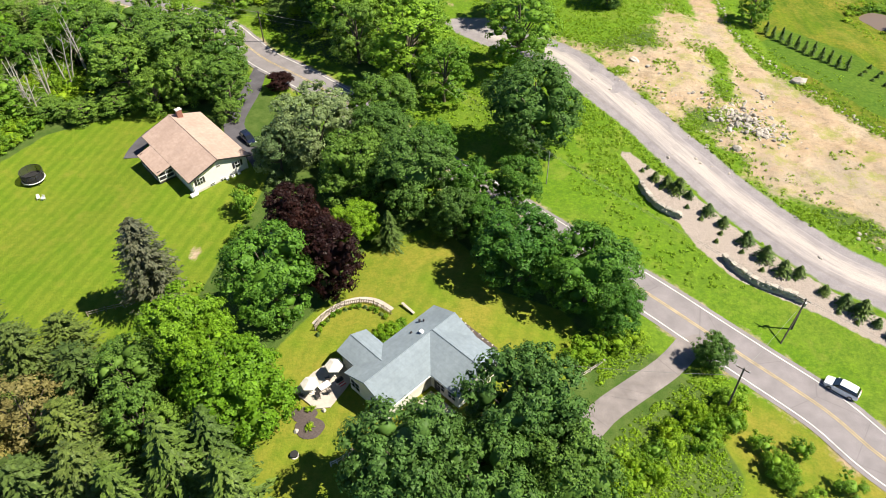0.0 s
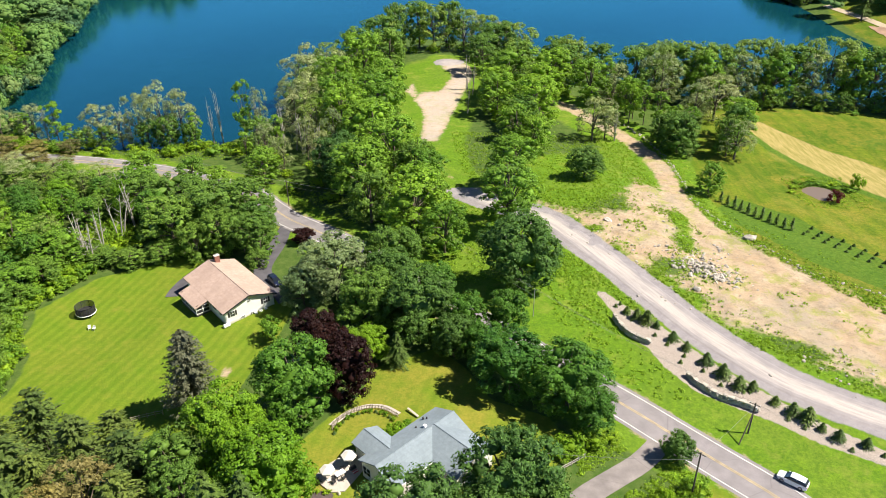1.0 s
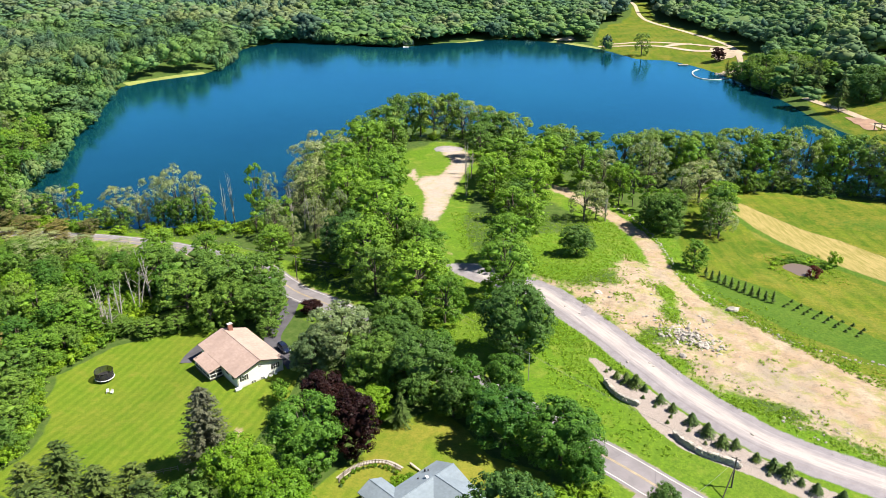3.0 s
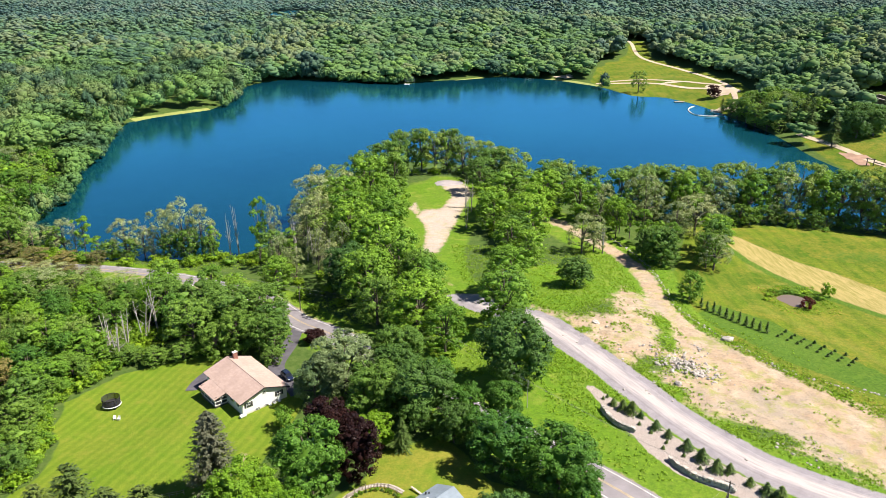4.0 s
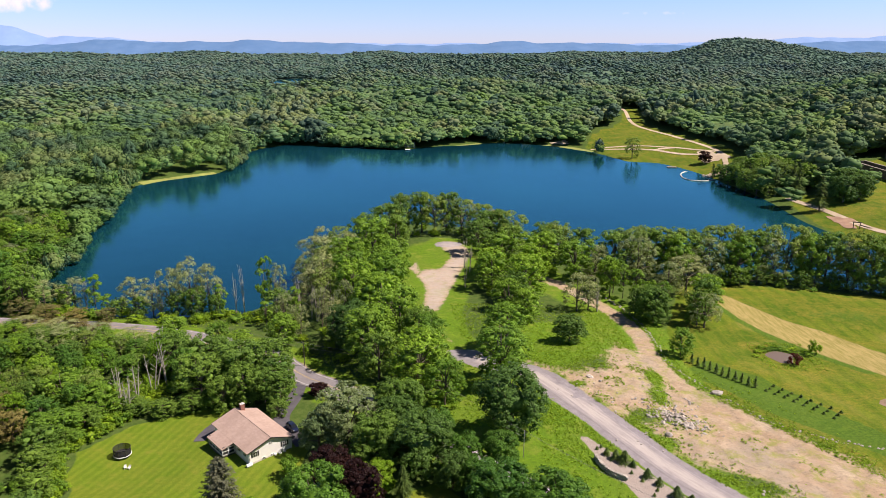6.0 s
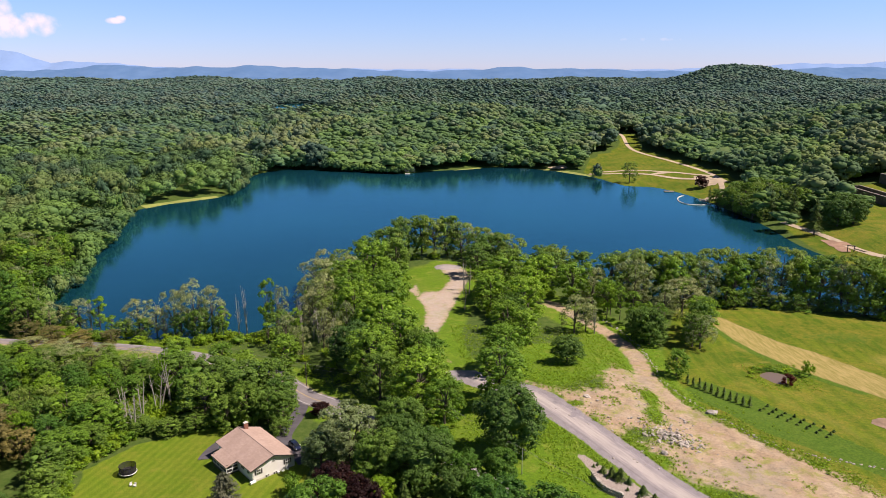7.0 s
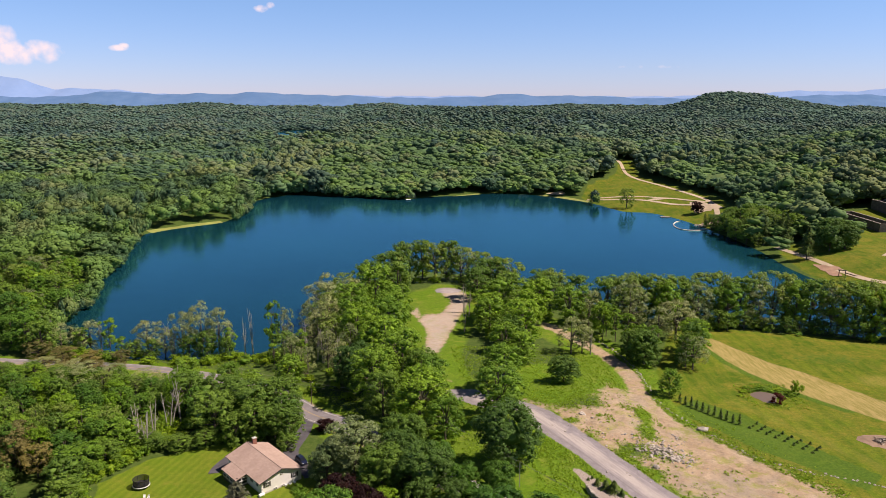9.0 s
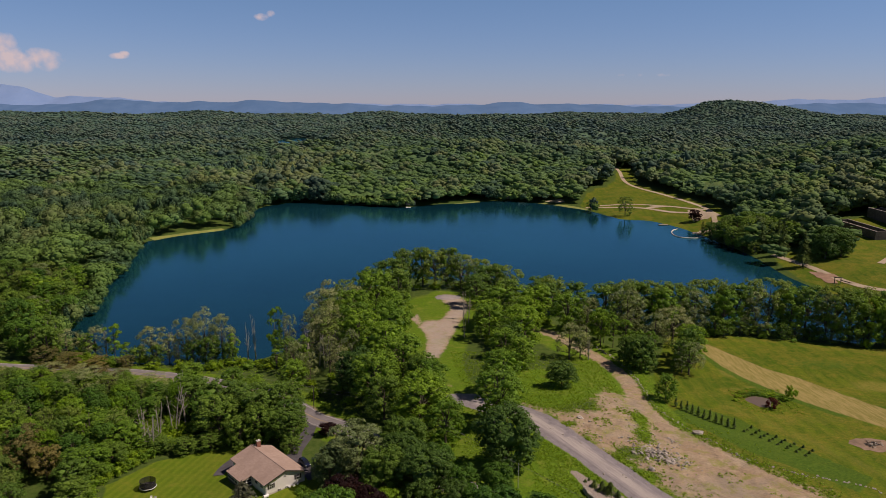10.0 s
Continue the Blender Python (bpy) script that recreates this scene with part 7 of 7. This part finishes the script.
                ob.rotation_euler = (rng.gauss(0, 0.06), rng.gauss(0, 0.06), math.atan2(b[1] - a[1], b[0] - a[0]) + rng.gauss(0, 0.12))

    dry_wall([(33.6, 102.5), (34.4, 99.5), (36.0, 96), (39.0, 93.6)], 3, "curved dry-stone retaining wall below the planting bed")
    dry_wall([(43.6, 84.2), (44.8, 81.6), (47.2, 78.6), (51.2, 76.0), (53, 74.8)], 3, "curved dry-stone retaining wall of pale stones")


build_stones()


TURNED_EARTH = plain("turned_earth", (0.27, 0.185, 0.125), 0.95, vary=0.35, scale=0.4)


def build_debris(x, y):
    """A scraped patch with a heap of old boards, logs and stones."""
    rng = random.Random(41)
    z = ground_z(x, y)
    bm = bmesh.new()
    ring = [bm.verts.new((x + r * 6.6 * math.cos(a), y + r * 5.6 * math.sin(a), ground_z(x + r * 6.6 * math.cos(a), y + r * 5.6 * math.sin(a)) + 0.06)) for a, r in [(math.tau * k / 26, rng.uniform(0.85, 1.12)) for k in range(26)]]
    bm.faces.new(ring)
    tagged(part("bare_patch", bm, TURNED_EARTH, None), "scraped patch of bare earth in the meadow", "earth", kind="structure")
    heap = thing("debris_heap", pose(x, y, z), "heap of weathered boards and logs on bare earth", "debris")
    for k in range(22):
        a, ln = rng.uniform(0, math.tau), rng.uniform(1.6, 3.6)
        px_, py_ = rng.gauss(0, 1.4), rng.gauss(0, 1.1)
        zz = 0.15 + max(0.0, 1.1 - 0.4 * math.hypot(px_, py_)) * rng.random()
        d = Vector((math.cos(a) * ln / 2, math.sin(a) * ln / 2, rng.gauss(0, 0.18)))
        if k % 2:
            part("log", tube(Vector((px_, py_, zz)) - d, Vector((px_, py_, zz)) + d, 0.14, 0.11, 7), BARK if k % 4 == 1 else DEADWOOD, heap)
        else:
            part("board", box(ln, 0.24, 0.05, pose(px_, py_, zz, rng.gauss(0, 9), rng.gauss(0, 7), math.degrees(a)), 0.01), DEADWOOD if k % 4 else WOOD, heap)


build_debris(125.5, 135.0)
_shrubs = [(36.7, 103.8), (38.3, 101.9), (40.0, 100.5), (41.6, 98.9), (43.7, 94.6), (45.5, 91.7), (48.0, 87.4), (49.9, 83.7), (51.8, 80.6), (54.0, 79.9), (56.6, 76.3), (58.7, 73.9), (60.6, 72.3), (62.1, 70.1), (63.8, 67.9), (67.7, 66.3)]
for _i, (_x, _y) in enumerate(_shrubs):
    _s = (0.9, 1.25, 1.5, 0.8, 1.15, 1.0, 1.3, 1.45, 1.35, 1.05)[_i % 10]
    KINDS["shrub"].plant(_x, _y, 1.3 * _s, 1.95 * _s, "rounded dark green evergreen shrub in a stony bed")
for _i, (_x, _y) in enumerate([(34.9, 106.2), (36.0, 106.9), (42.3, 93.2), (40.6, 96.2), (44.6, 89.6), (43.4, 87.8), (46.8, 85.2), (48.8, 81.2), (57.5, 72.6), (59.5, 70.6), (65, 65.5), (69.5, 64.2)]):
    KINDS["shrub"].plant(_x, _y, 0.55, 0.8, "small young shrub in a stony bed")


def build_trampoline(x, y):
    t = thing("trampoline", pose(x, y, ground_z(x, y)), "round black trampoline with a safety net", "trampoline")
    r = 2.05
    bm = bmesh.new()
    bmesh.ops.create_cone(bm, cap_ends=True, segments=36, radius1=r - 0.3, radius2=r - 0.3, depth=0.03, matrix=pose(0, 0, 0.85))
    part("mat", bm, RUBBER, t, "black jumping mat")

    def hoop(rad, z, thick, name, mat, label=""):
        n = 40
        pts = [(rad * math.cos(math.tau * i / n), rad * math.sin(math.tau * i / n), z, thick) for i in range(n + 1)]
        ob = new(name, limb_mesh(name, [pts], mat, 6))
        ob.parent = t
        return ob

    hoop(r + 0.02, 0.72, 0.10, "frame", PLASTIC)
    tagged(hoop(r - 0.15, 0.88, 0.15, "pad", RUBBER), "black padded rim")
    hoop(r, 2.5, 0.04, "net_hoop", NETTING)
    bm = bmesh.new()
    bmesh.ops.create_cone(bm, cap_ends=False, segments=36, radius1=r - 0.05, radius2=r - 0.05, depth=1.6, matrix=pose(0, 0, 1.7))
    part("net", bm, NET, t, "fine black safety net")
    for k in range(8):
        a = math.tau * k / 8
        c, s = math.cos(a) * r, math.sin(a) * r
        part("pole", tube((c * 1.02, s * 1.02, 0.0), (c * 1.02, s * 1.02, 2.5), 0.035, 0.035, 8), NETTING, t)
    for k in range(4):
        a = math.tau * (k + 0.5) / 4
        c, s = math.cos(a) * r, math.sin(a) * r
        part("leg", tube((c, s, 0), (c, s, 0.8), 0.04, 0.04, 8), GREY_POLE, t)


def net_material():
    m = Nodes("net")
    m.set(Base_Color=(0.02, 0.02, 0.022), Roughness=0.9, Alpha=0.8)
    return m.mat


NET = net_material()
build_trampoline(-79.6, 112.0)


def chair(x, y, turn, mat, label, group):
    c = thing("garden_chair", pose(x, y, ground_z(x, y), 0, 0, turn), label, "chair", group)
    part("seat", box(0.55, 0.52, 0.05, pose(0, 0, 0.4), 0.015), mat, c)
    part("backrest", box(0.55, 0.05, 0.55, pose(0, 0.27, 0.42, -12), 0.015), mat, c)
    for sx in (-0.24, 0.24):
        for sy in (-0.22, 0.22):
            part("leg", box(0.05, 0.05, 0.4, pose(sx, sy, 0)), mat, c)
        part("armrest", box(0.06, 0.5, 0.04, pose(sx * 1.15, 0, 0.62)), mat, c)
    return c


_c = chair(-76.6, 106.4, 20, PLASTIC, "white plastic garden chair on the lawn", "chairs on the lawn")
copy_thing(_c, pose(-75.6, 106.2, ground_z(-75.6, 106.2), 0, 0, -10))


def build_garden():
    # patio with two canopies
    z = ground_z(-16, 59)
    bm = bmesh.new()
    ring = [(-20.8, 57.6), (-18.5, 60.6), (-15.6, 63.0), (-12.6, 60.4), (-13.8, 58.0), (-15.6, 55.0), (-17.6, 54.8)]
    face = bm.faces.new([bm.verts.new((a, b, z + 0.02)) for a, b in ring])
    up = bmesh.ops.extrude_face_region(bm, geom=[face])
    bmesh.ops.translate(bm, vec=(0, 0, 0.16), verts=[v for v in up["geom"] if isinstance(v, bmesh.types.BMVert)])
    bmesh.ops.recalc_face_normals(bm, faces=bm.faces)
    tagged(part("patio", bm, PAVERS, None), "pale stone patio beside the house", "patio", kind="structure")
    for x, y, r in ((-18.3, 57.2, 1.2), (-15.4, 60.1, 1.25)):
        u = thing("garden_umbrella", pose(x, y, z + 0.18), "open white canvas umbrella on the patio", "umbrella", "umbrellas on the patio")
        part("pole", tube((0, 0, 0), (0, 0, 2.7), 0.04, 0.03, 8), WOOD, u)
        part("base", tube((0, 0, 0), (0, 0, 0.12), 0.35, 0.3, 16), CONCRETE, u)
        bm = bmesh.new()
        top = bm.verts.new((0, 0, 2.75))
        rim = [bm.verts.new((r * math.cos(math.tau * k / 6), r * math.sin(math.tau * k / 6), 2.15)) for k in range(6)]
        hem = [bm.verts.new((r * 1.01 * math.cos(math.tau * k / 6), r * 1.01 * math.sin(math.tau * k / 6), 1.93)) for k in range(6)]
        for k in range(6):
            bm.faces.new((top, rim[k], rim[(k + 1) % 6]))
            bm.faces.new((rim[k], hem[k], hem[(k + 1) % 6], rim[(k + 1) % 6]))
        part("canopy", bm, CANVAS, u, "white canvas canopy")
        for k in range(6):
            a = math.tau * k / 6
            part("rib", tube((0, 0, 2.6), (r * math.cos(a), r * math.sin(a), 2.1), 0.02, 0.015, 5), WOOD, u)
    t = thing("garden_table", pose(-16.6, 57.9, z + 0.18, 0, 0, 40), "white glass-topped patio table", "table")
    part("tabletop", box(1.6, 0.95, 0.05, pose(0, 0, 0.7), 0.02), PLASTIC, t)
    for sx in (-0.7, 0.7):
        for sy in (-0.4, 0.4):
            part("leg", box(0.06, 0.06, 0.7, pose(sx, sy, 0)), DARK_TRIM, t)
    c = chair(-17.3, 56.4, 30, DARK_TRIM, "dark metal patio chair beside the table", "chairs on the patio")
    c.location.z = z + 0.18
    for x, y, a in ((-15.9, 57.2, 130), (-16.4, 59.2, 200), (-19.4, 56.4, 60), (-14.4, 61.6, 160)):
        copy_thing(c, pose(x, y, z + 0.18, 0, 0, a))
    g = thing("grill", pose(-14.7, 58.6, z + 0.18, 0, 0, 40), "dark barbecue grill on the patio", "grill")
    part("body", box(1.1, 0.55, 0.3, pose(0, 0, 0.8), 0.06), DARK_TRIM, g)
    part("lid", tube((-0.45, 0, 1.12), (0.45, 0, 1.12), 0.26, 0.26, 12), DARK_TRIM, g)
    part("cart", box(0.9, 0.5, 0.75, pose(0, 0, 0.03), 0.02), GREY_POLE, g)
    for k in range(3):
        part("stripe", box(0.9, 0.18, 0.03, pose(0, -0.55 - 0.18 * k, 0.86 - 0.02 * k)), RED_CLOTH if k % 2 == 0 else CANVAS, g, "red and white striped cloth")
    # mulched beds with plants
    for cx, cy, rx, ry in ((-17.9, 52.0, 1.9, 1.6), (-18.9, 54.0, 1.7, 1.2)):
        zz = ground_z(cx, cy)
        bm = bmesh.new()
        ringv = [bm.verts.new((cx + rx * math.cos(a) * (1 + 0.1 * math.sin(3 * a)), cy + ry * math.sin(a), zz + 0.05)) for a in [k * math.tau / 20 for k in range(20)]]
        mid = bm.verts.new((cx, cy, zz + 0.22))
        for k in range(20):
            bm.faces.new((mid, ringv[k], ringv[(k + 1) % 20]))
        tagged(part("planting_bed", bm, MULCH, None), "dark mulched round planting bed in the lawn", "planting bed")
    for x, y, r in ((-17.8, 52.1, 0.6), (-18.2, 51.7, 0.4), (-18.4, 54.6, 0.5), (-17.8, 54.9, 0.4), (-19.6, 54.9, 0.45)):
        KINDS["bush"].plant(x, y, r, r * 1.2, "small leafy perennial in a mulched bed")
    stone(61, 0.35, 0.35, 0.4, PALE_STONE, -19.6, 51.6, 0, "planter", "pale stone planter on the lawn", "planter")
    stone(62, 0.35, 0.3, 0.4, PALE_STONE, -16.4, 54.6, 0, "planter", "pale stone planter beside the patio", "planter")
    b = thing("fire_pit", pose(-19.3, 48.2, ground_z(-19.3, 48.2)), "small round dark fire pit on the lawn", "fire pit")
    part("bowl", tube((0, 0, 0), (0, 0, 0.45), 0.38, 0.5, 14), RUBBER, b)
    part("base", tube((0, 0, -0.1), (0, 0, 0.06), 0.55, 0.55, 14), CONCRETE, b)
    # yellowish shrubs at the house corner
    for x, y, r in ((-9.6, 67.2, 1.1), (-8.2, 67.6, 1.2), (-7.0, 68.6, 1.0), (-9.0, 66.0, 0.9), (-7.6, 66.6, 0.9)):
        KINDS["lime_shrub"].plant(x, y, r, r * 1.1)
    # curved picket fence round the back garden
    line = spline([(-19.2, 68.2), (-18.6, 70.2), (-16.5, 72.6), (-13.8, 73.6), (-11.2, 73.2), (-8.4, 71.0)], 0.5)
    x0, y0 = line[0]
    z0 = ground_z(x0, y0)
    f = thing("picket_fence", pose(x0, y0, z0), "curved weathered wooden picket fence round a garden", "fence")
    me = bpy.data.meshes.new("picket")
    bm = box(0.09, 0.03, 1.0, pose(0, 0, 0), 0.01)
    bm.to_mesh(me), bm.free()
    me.materials.append(WOOD)
    for i, (x, y) in enumerate(line[:-1]):
        nx, ny = line[i + 1]
        for k in range(2):
            ob = new("picket", me)
            ob.parent = f
            ob.location = (x + (nx - x) * k / 2 - x0, y + (ny - y) * k / 2 - y0, ground_z(x, y) - z0)
            ob.rotation_euler = (0, 0, math.atan2(ny - y, nx - x))
        if i % 4 == 0:
            part("post", box(0.13, 0.13, 1.15, pose(x - x0, y - y0, ground_z(x, y) - z0), 0.02), WOOD, f)
    for hgt in (0.25, 0.8):
        ob = new("rail", limb_mesh("rail", [[(x - x0, y - y0, ground_z(x, y) - z0 + hgt, 0.045) for x, y in line]], WOOD, 4))
        ob.parent = f
    for i in range(0, len(line) - 1, 2):
        x, y = line[i]
        KINDS["lime_shrub" if i % 3 else "shrub"].plant(x + 0.7 * (-14 - x) / 8, y - 0.9, 0.45, 0.6, "small flowering plant along the fence")
    # gravel path inside the fence
    tagged(ribbon("path", spline([(-19.6, 68.6), (-18.0, 71.0), (-16.0, 72.8), (-13.6, 73.7), (-11.0, 73.2), (-8.6, 71.2)], 0.7) + np.array([0.1, 0.75]), 0.55, 0.05, PAVERS, None, 0, 2), "narrow pale gravel path along the fence", "path", kind="structure")
    # border of stones beside the house
    edge = spline([(0.4, 70.4), (3.1, 67.5), (6.2, 64.2)], 0.8)
    tagged(ribbon("border", edge, 0.6, 0.07, MULCH, None, 0, 2), "dark mulched border beside the house wall", "planting bed", kind="structure")
    rng = random.Random(9)
    for i, (x, y) in enumerate(edge):
        stone(70 + i, 0.28, 0.22, 0.2, STONE if i % 2 else PALE_STONE, x + rng.gauss(0.3, 0.15), y + rng.gauss(0.3, 0.15), i * 50, "stone", "grey garden stone edging a dark border", "stone", "edging stones")
    b = thing("bench", pose(-6.1, 72.0, ground_z(-6.1, 72.0), 0, 0, -48), "long low pale wooden bench on the lawn", "bench")
    part("seat", box(2.8, 0.4, 0.07, pose(0, 0, 0.42), 0.02), PAVERS, b)
    for s in (-1.1, 1.1):
        part("leg", box(0.1, 0.36, 0.42, pose(s, 0, 0)), WOOD, b)

    def rail_fence(pts, label, material, high=1.05):
        ln = spline(pts, 2.2)
        ax, ay = ln[0]
        az = ground_z(ax, ay)
        fe = thing("rail_fence", pose(ax, ay, az), label, "fence")
        for x, y in ln:
            part("post", box(0.13, 0.13, high + 0.1, pose(x - ax, y - ay, ground_z(x, y) - az), 0.02), material, fe)
        for i in range(len(ln) - 1):
            (x, y), (nx, ny) = ln[i], ln[i + 1]
            for hh in (high * 0.5, high * 0.92):
                part("rail", tube((x - ax, y - ay, ground_z(x, y) - az + hh), (nx - ax, ny - ay, ground_z(nx, ny) - az + hh), 0.055, 0.055, 6), material, fe)

    rail_fence([(16.6, 59.4), (19, 61.2), (21.4, 63.2)], "pale wooden rail fence beside the driveway", PAVERS)
    rail_fence([(-55.6, 75.0), (-53.1, 76.0), (-50.6, 76.8)], "grey wooden rail fence at the lawn's edge", WOOD)
    rail_fence([(-14.6, 46.6), (-13.2, 47.4), (-12.0, 48.6)], "short pale wooden rail fence on the lawn", PAVERS)


KINDS["lime_shrub"] = Kind("shrub", "low yellow-green garden shrub", "lime", 1.0, 1.1, lambda k: (*broadleaf(200 + k, 1.0, 1.1, 41, 24, 0.09, 0.28, 0.0, 0.2)[:2], None), 3, "shrub")
build_garden()


# ---- the far shore ----
def build_far_shore():
    stand("copper", [(217, 572, 5.6, 11)], "dark red tree on the beach field")
    stand("olive", [(167, 616, 7.5, 19), (142, 652, 4.5, 12)], "lone grey-green tree on the lake's field")
    stand("spruce", [(227, 394, 6.5, 24), (230, 430, 6.0, 24), (222, 446, 5.5, 22), (234, 447, 5.5, 23), (210, 512, 4, 14), (207, 522, 4, 12), (216, 505, 4, 15)], "tall dark spruce beside the lake path")
    r = thing("swimming_raft", pose(190, 572, LAKE_Z), "wooden swimming raft floating near the beach", "raft")
    part("deck", box(8, 4, 0.25, pose(0, 0, 0.35), 0.05), WOOD, r)
    for s in (-1, 1):
        part("float", tube((-3.6, s * 1.5, 0.12), (3.6, s * 1.5, 0.12), 0.35, 0.35, 10), GREY_POLE, r)
    pts = spline([(206, 514), (196, 508), (187, 511), (184, 521), (186, 535), (191, 546), (196, 551)], 2.5)
    ob = new("swim_boom", limb_mesh("swim_boom", [[(x, y, LAKE_Z + 0.15, 0.55) for x, y in pts]], CONCRETE, 6))
    tagged(ob, "pale floating boom round the swimming beach", "boom")
    rng = random.Random(4)
    for i in range(14):
        x, y = 206 + rng.gauss(0, 4), 524 + rng.gauss(0, 4)
        stone(200 + i, rng.uniform(0.8, 1.8), rng.uniform(0.8, 1.6), rng.uniform(0.6, 1.2), STONE, x, y, i * 30, "boulder", "brownish boulder piled at the water's edge", "boulder", "shore boulders")
    # ruined mill walls
    for pts, high in (([(307, 503), (307, 446)], 6.0), ([(342, 520), (342, 470)], 9.0)):
        (x0, y0), (x1, y1) = pts
        ln = math.hypot(x1 - x0, y1 - y0)
        turn = math.degrees(math.atan2(y1 - y0, x1 - x0))
        b = thing("stone_building", pose((x0 + x1) / 2, (y0 + y1) / 2, ground_z(x0, (y0 + y1) / 2) - 1, 0, 0, turn), "long roofless grey stone building among trees", "building")
        for s in (-1, 1):
            part("wall", box(ln, 0.8, high, pose(0, s * 5, 0), 0.1), DARK_STONE, b)
            part("end_wall", box(0.8, 9.2, high, pose(s * (ln / 2 - 0.4), 0, 0), 0.1), DARK_STONE, b)
            part("coping", box(ln, 1.0, 0.3, pose(0, s * 5, high), 0.05), STONE, b)
        # solid dark panels paint the shade of window holes
        for k in range(6):
            part("hole_panel", box(1.6, 0.1, 2.4, pose(-ln / 2 + (k + 0.8) * ln / 6.5, 5.42, 2.0)), DARK_TRIM, b, "dark panel standing in for a window hole")
    # cabins between the trees on the far bank
    for x, y, c in ((-36, 694, WOOD), (58, 752, SIDING_TAN), (90, 786, SIDING_TAN), (124, 786, SIDING)):
        hz = ground_z(x, y)
        b = thing("cabin", pose(x, y, hz, 0, 0, 12), "small lakeside cabin between trees", "house")
        part("wall", gable_wall(-5, 5, -3.5, 3.5, -1, 3.0, 1.6, "x"), c, b)
        part("roof", gable_roof(-5.5, 5.5, -4, 4, 3.0, 1.8, "x"), DARK_STONE, b)
        for k in (-2.8, 0, 2.8):
            window(b, 1.2, 1.2, facing(k, -3.5, 1.0, "-y"))
    b = thing("jetty", pose(-37, 675, LAKE_Z), "small white boat jetty at the bank", "jetty")
    part("deck", box(5, 6, 0.2, pose(0, 0, 0.6)), PLASTIC, b)
    for sx in (-2, 2):
        for sy in (-2.5, 2.5):
            part("post", tube((sx, sy, -1.5), (sx, sy, 0.7), 0.12, 0.12, 6), WOOD, b)
    gx, gy = 227.5, 352.0
    g = thing("lake_gate", pose(gx, gy, ground_z(gx, gy), 0, 0, -25), "dark wooden gate arm on posts beside the path", "gate")
    for q in (-1.6, 1.6):
        part("post", box(0.45, 0.45, 3.4, pose(q, 0, 0), 0.05), POLE_WOOD, g)
    part("beam", box(4.4, 0.7, 0.5, pose(0, 0, 3.4), 0.06), POLE_WOOD, g)
    part("arm", tube((1.6, 0, 2.2), (9.5, -1.0, 0.7), 0.3, 0.25, 8), POLE_WOOD, g)


build_far_shore()


# ---- rough growth on the ground ----
def build_weeds():
    """Tufts of tall grass and weeds in the rough ground."""
    rng = np.random.default_rng(21)
    zones = ((22, 40, 100, 130, 500), (-12, 60, 118, 215, 6500), (26, 90, 78, 160, 3000), (100, 119, 162, 184, 300), (-60, -20, 150, 175, 700), (-140, -60, 205, 222, 900), (20, 38, 40, 66, 1500))
    pts = np.concatenate([np.stack([rng.uniform(a, b, n), rng.uniform(c, d, n)], -1) for a, b, c, d, n in zones])
    fringe = np.stack([rng.uniform(24, 98, 9000), rng.uniform(70, 165, 9000)], -1)
    rim = np.abs(signed(fringe[:, 0], fringe[:, 1], EARTH) - 1.5)
    fringe = fringe[rim < rng.gamma(1.4, 1.9, len(fringe))]
    spots = np.concatenate([np.array((cx, cy)) + rng.normal(0, 0.55, (int(9 * rx * ry * share), 2)) * (rx, ry) for cx, cy, rx, ry, share in GREEN_IN_EARTH])
    verge = PATH_EAST[rng.integers(len(PATH_EAST) // 4, len(PATH_EAST), 800)] + rng.normal(0, 0.6, (800, 2)) + np.abs(rng.gamma(2.0, 1.1, (800, 1)) + 3.0) * np.array((0.85, 0.5))
    fringe = np.concatenate([fringe, spots, verge])
    pts = np.concatenate([pts, fringe])
    x, y = pts.T
    edge_of_earth = np.arange(len(pts)) >= len(pts) - len(fringe)
    ok = (seg_dist(x, y, ROAD[::2]) > 5.2) & (seg_dist(x, y, GRAVEL[::2]) > 5.0) & (signed(x, y, BED) > 0.6) & (signed(x, y, LAKE) > 4) & (seg_dist(x, y, PATH_EAST) > 3.2)
    ok &= np.hypot((x - 107.6) / 5.4, (y - 172.6) / 6.2) > 1
    for way in DRIVES:
        ok &= seg_dist(x, y, way) > 3.2
    earth = signed(x, y, EARTH)
    ok &= edge_of_earth | ((earth > 1) & ((x < 60) | (y > 160))) | (np.sin(x * 0.35 + 1) * np.sin(y * 0.3) > 0.55)
    for zone in (LAWN_HOME, LAWN_WEST, SAND, LAWN_SOUTH):
        ok &= signed(x, y, zone) > 0.5
    pts = pts[ok]
    n = len(pts)
    per = 16
    which = np.repeat(np.arange(n), per)
    size = (rng.gamma(2.0, 0.13, n) + 0.09)[which]
    d = unit(rng, n * per)
    d[:, 2] = np.abs(d[:, 2]) * 0.8
    pos = np.column_stack([pts[which], land(pts[:, 0], pts[:, 1])[which]]) + d * size[:, None] * np.array([1, 1, 0.9]) + np.array([0, 0, 0.05])
    nrm = d + rng.normal(size=d.shape) * 0.5 + np.array([0, 0, 0.6])
    nrm /= np.linalg.norm(nrm, axis=1)[:, None]
    v, f = sprays(pos, nrm, 0.15, 0.10, rng)
    tagged(new("weeds", mesh_np("weeds", v, f, LEAF["weed"])), "tufts of bright green weeds and tall grass", "weeds", kind="stuff")


build_weeds()
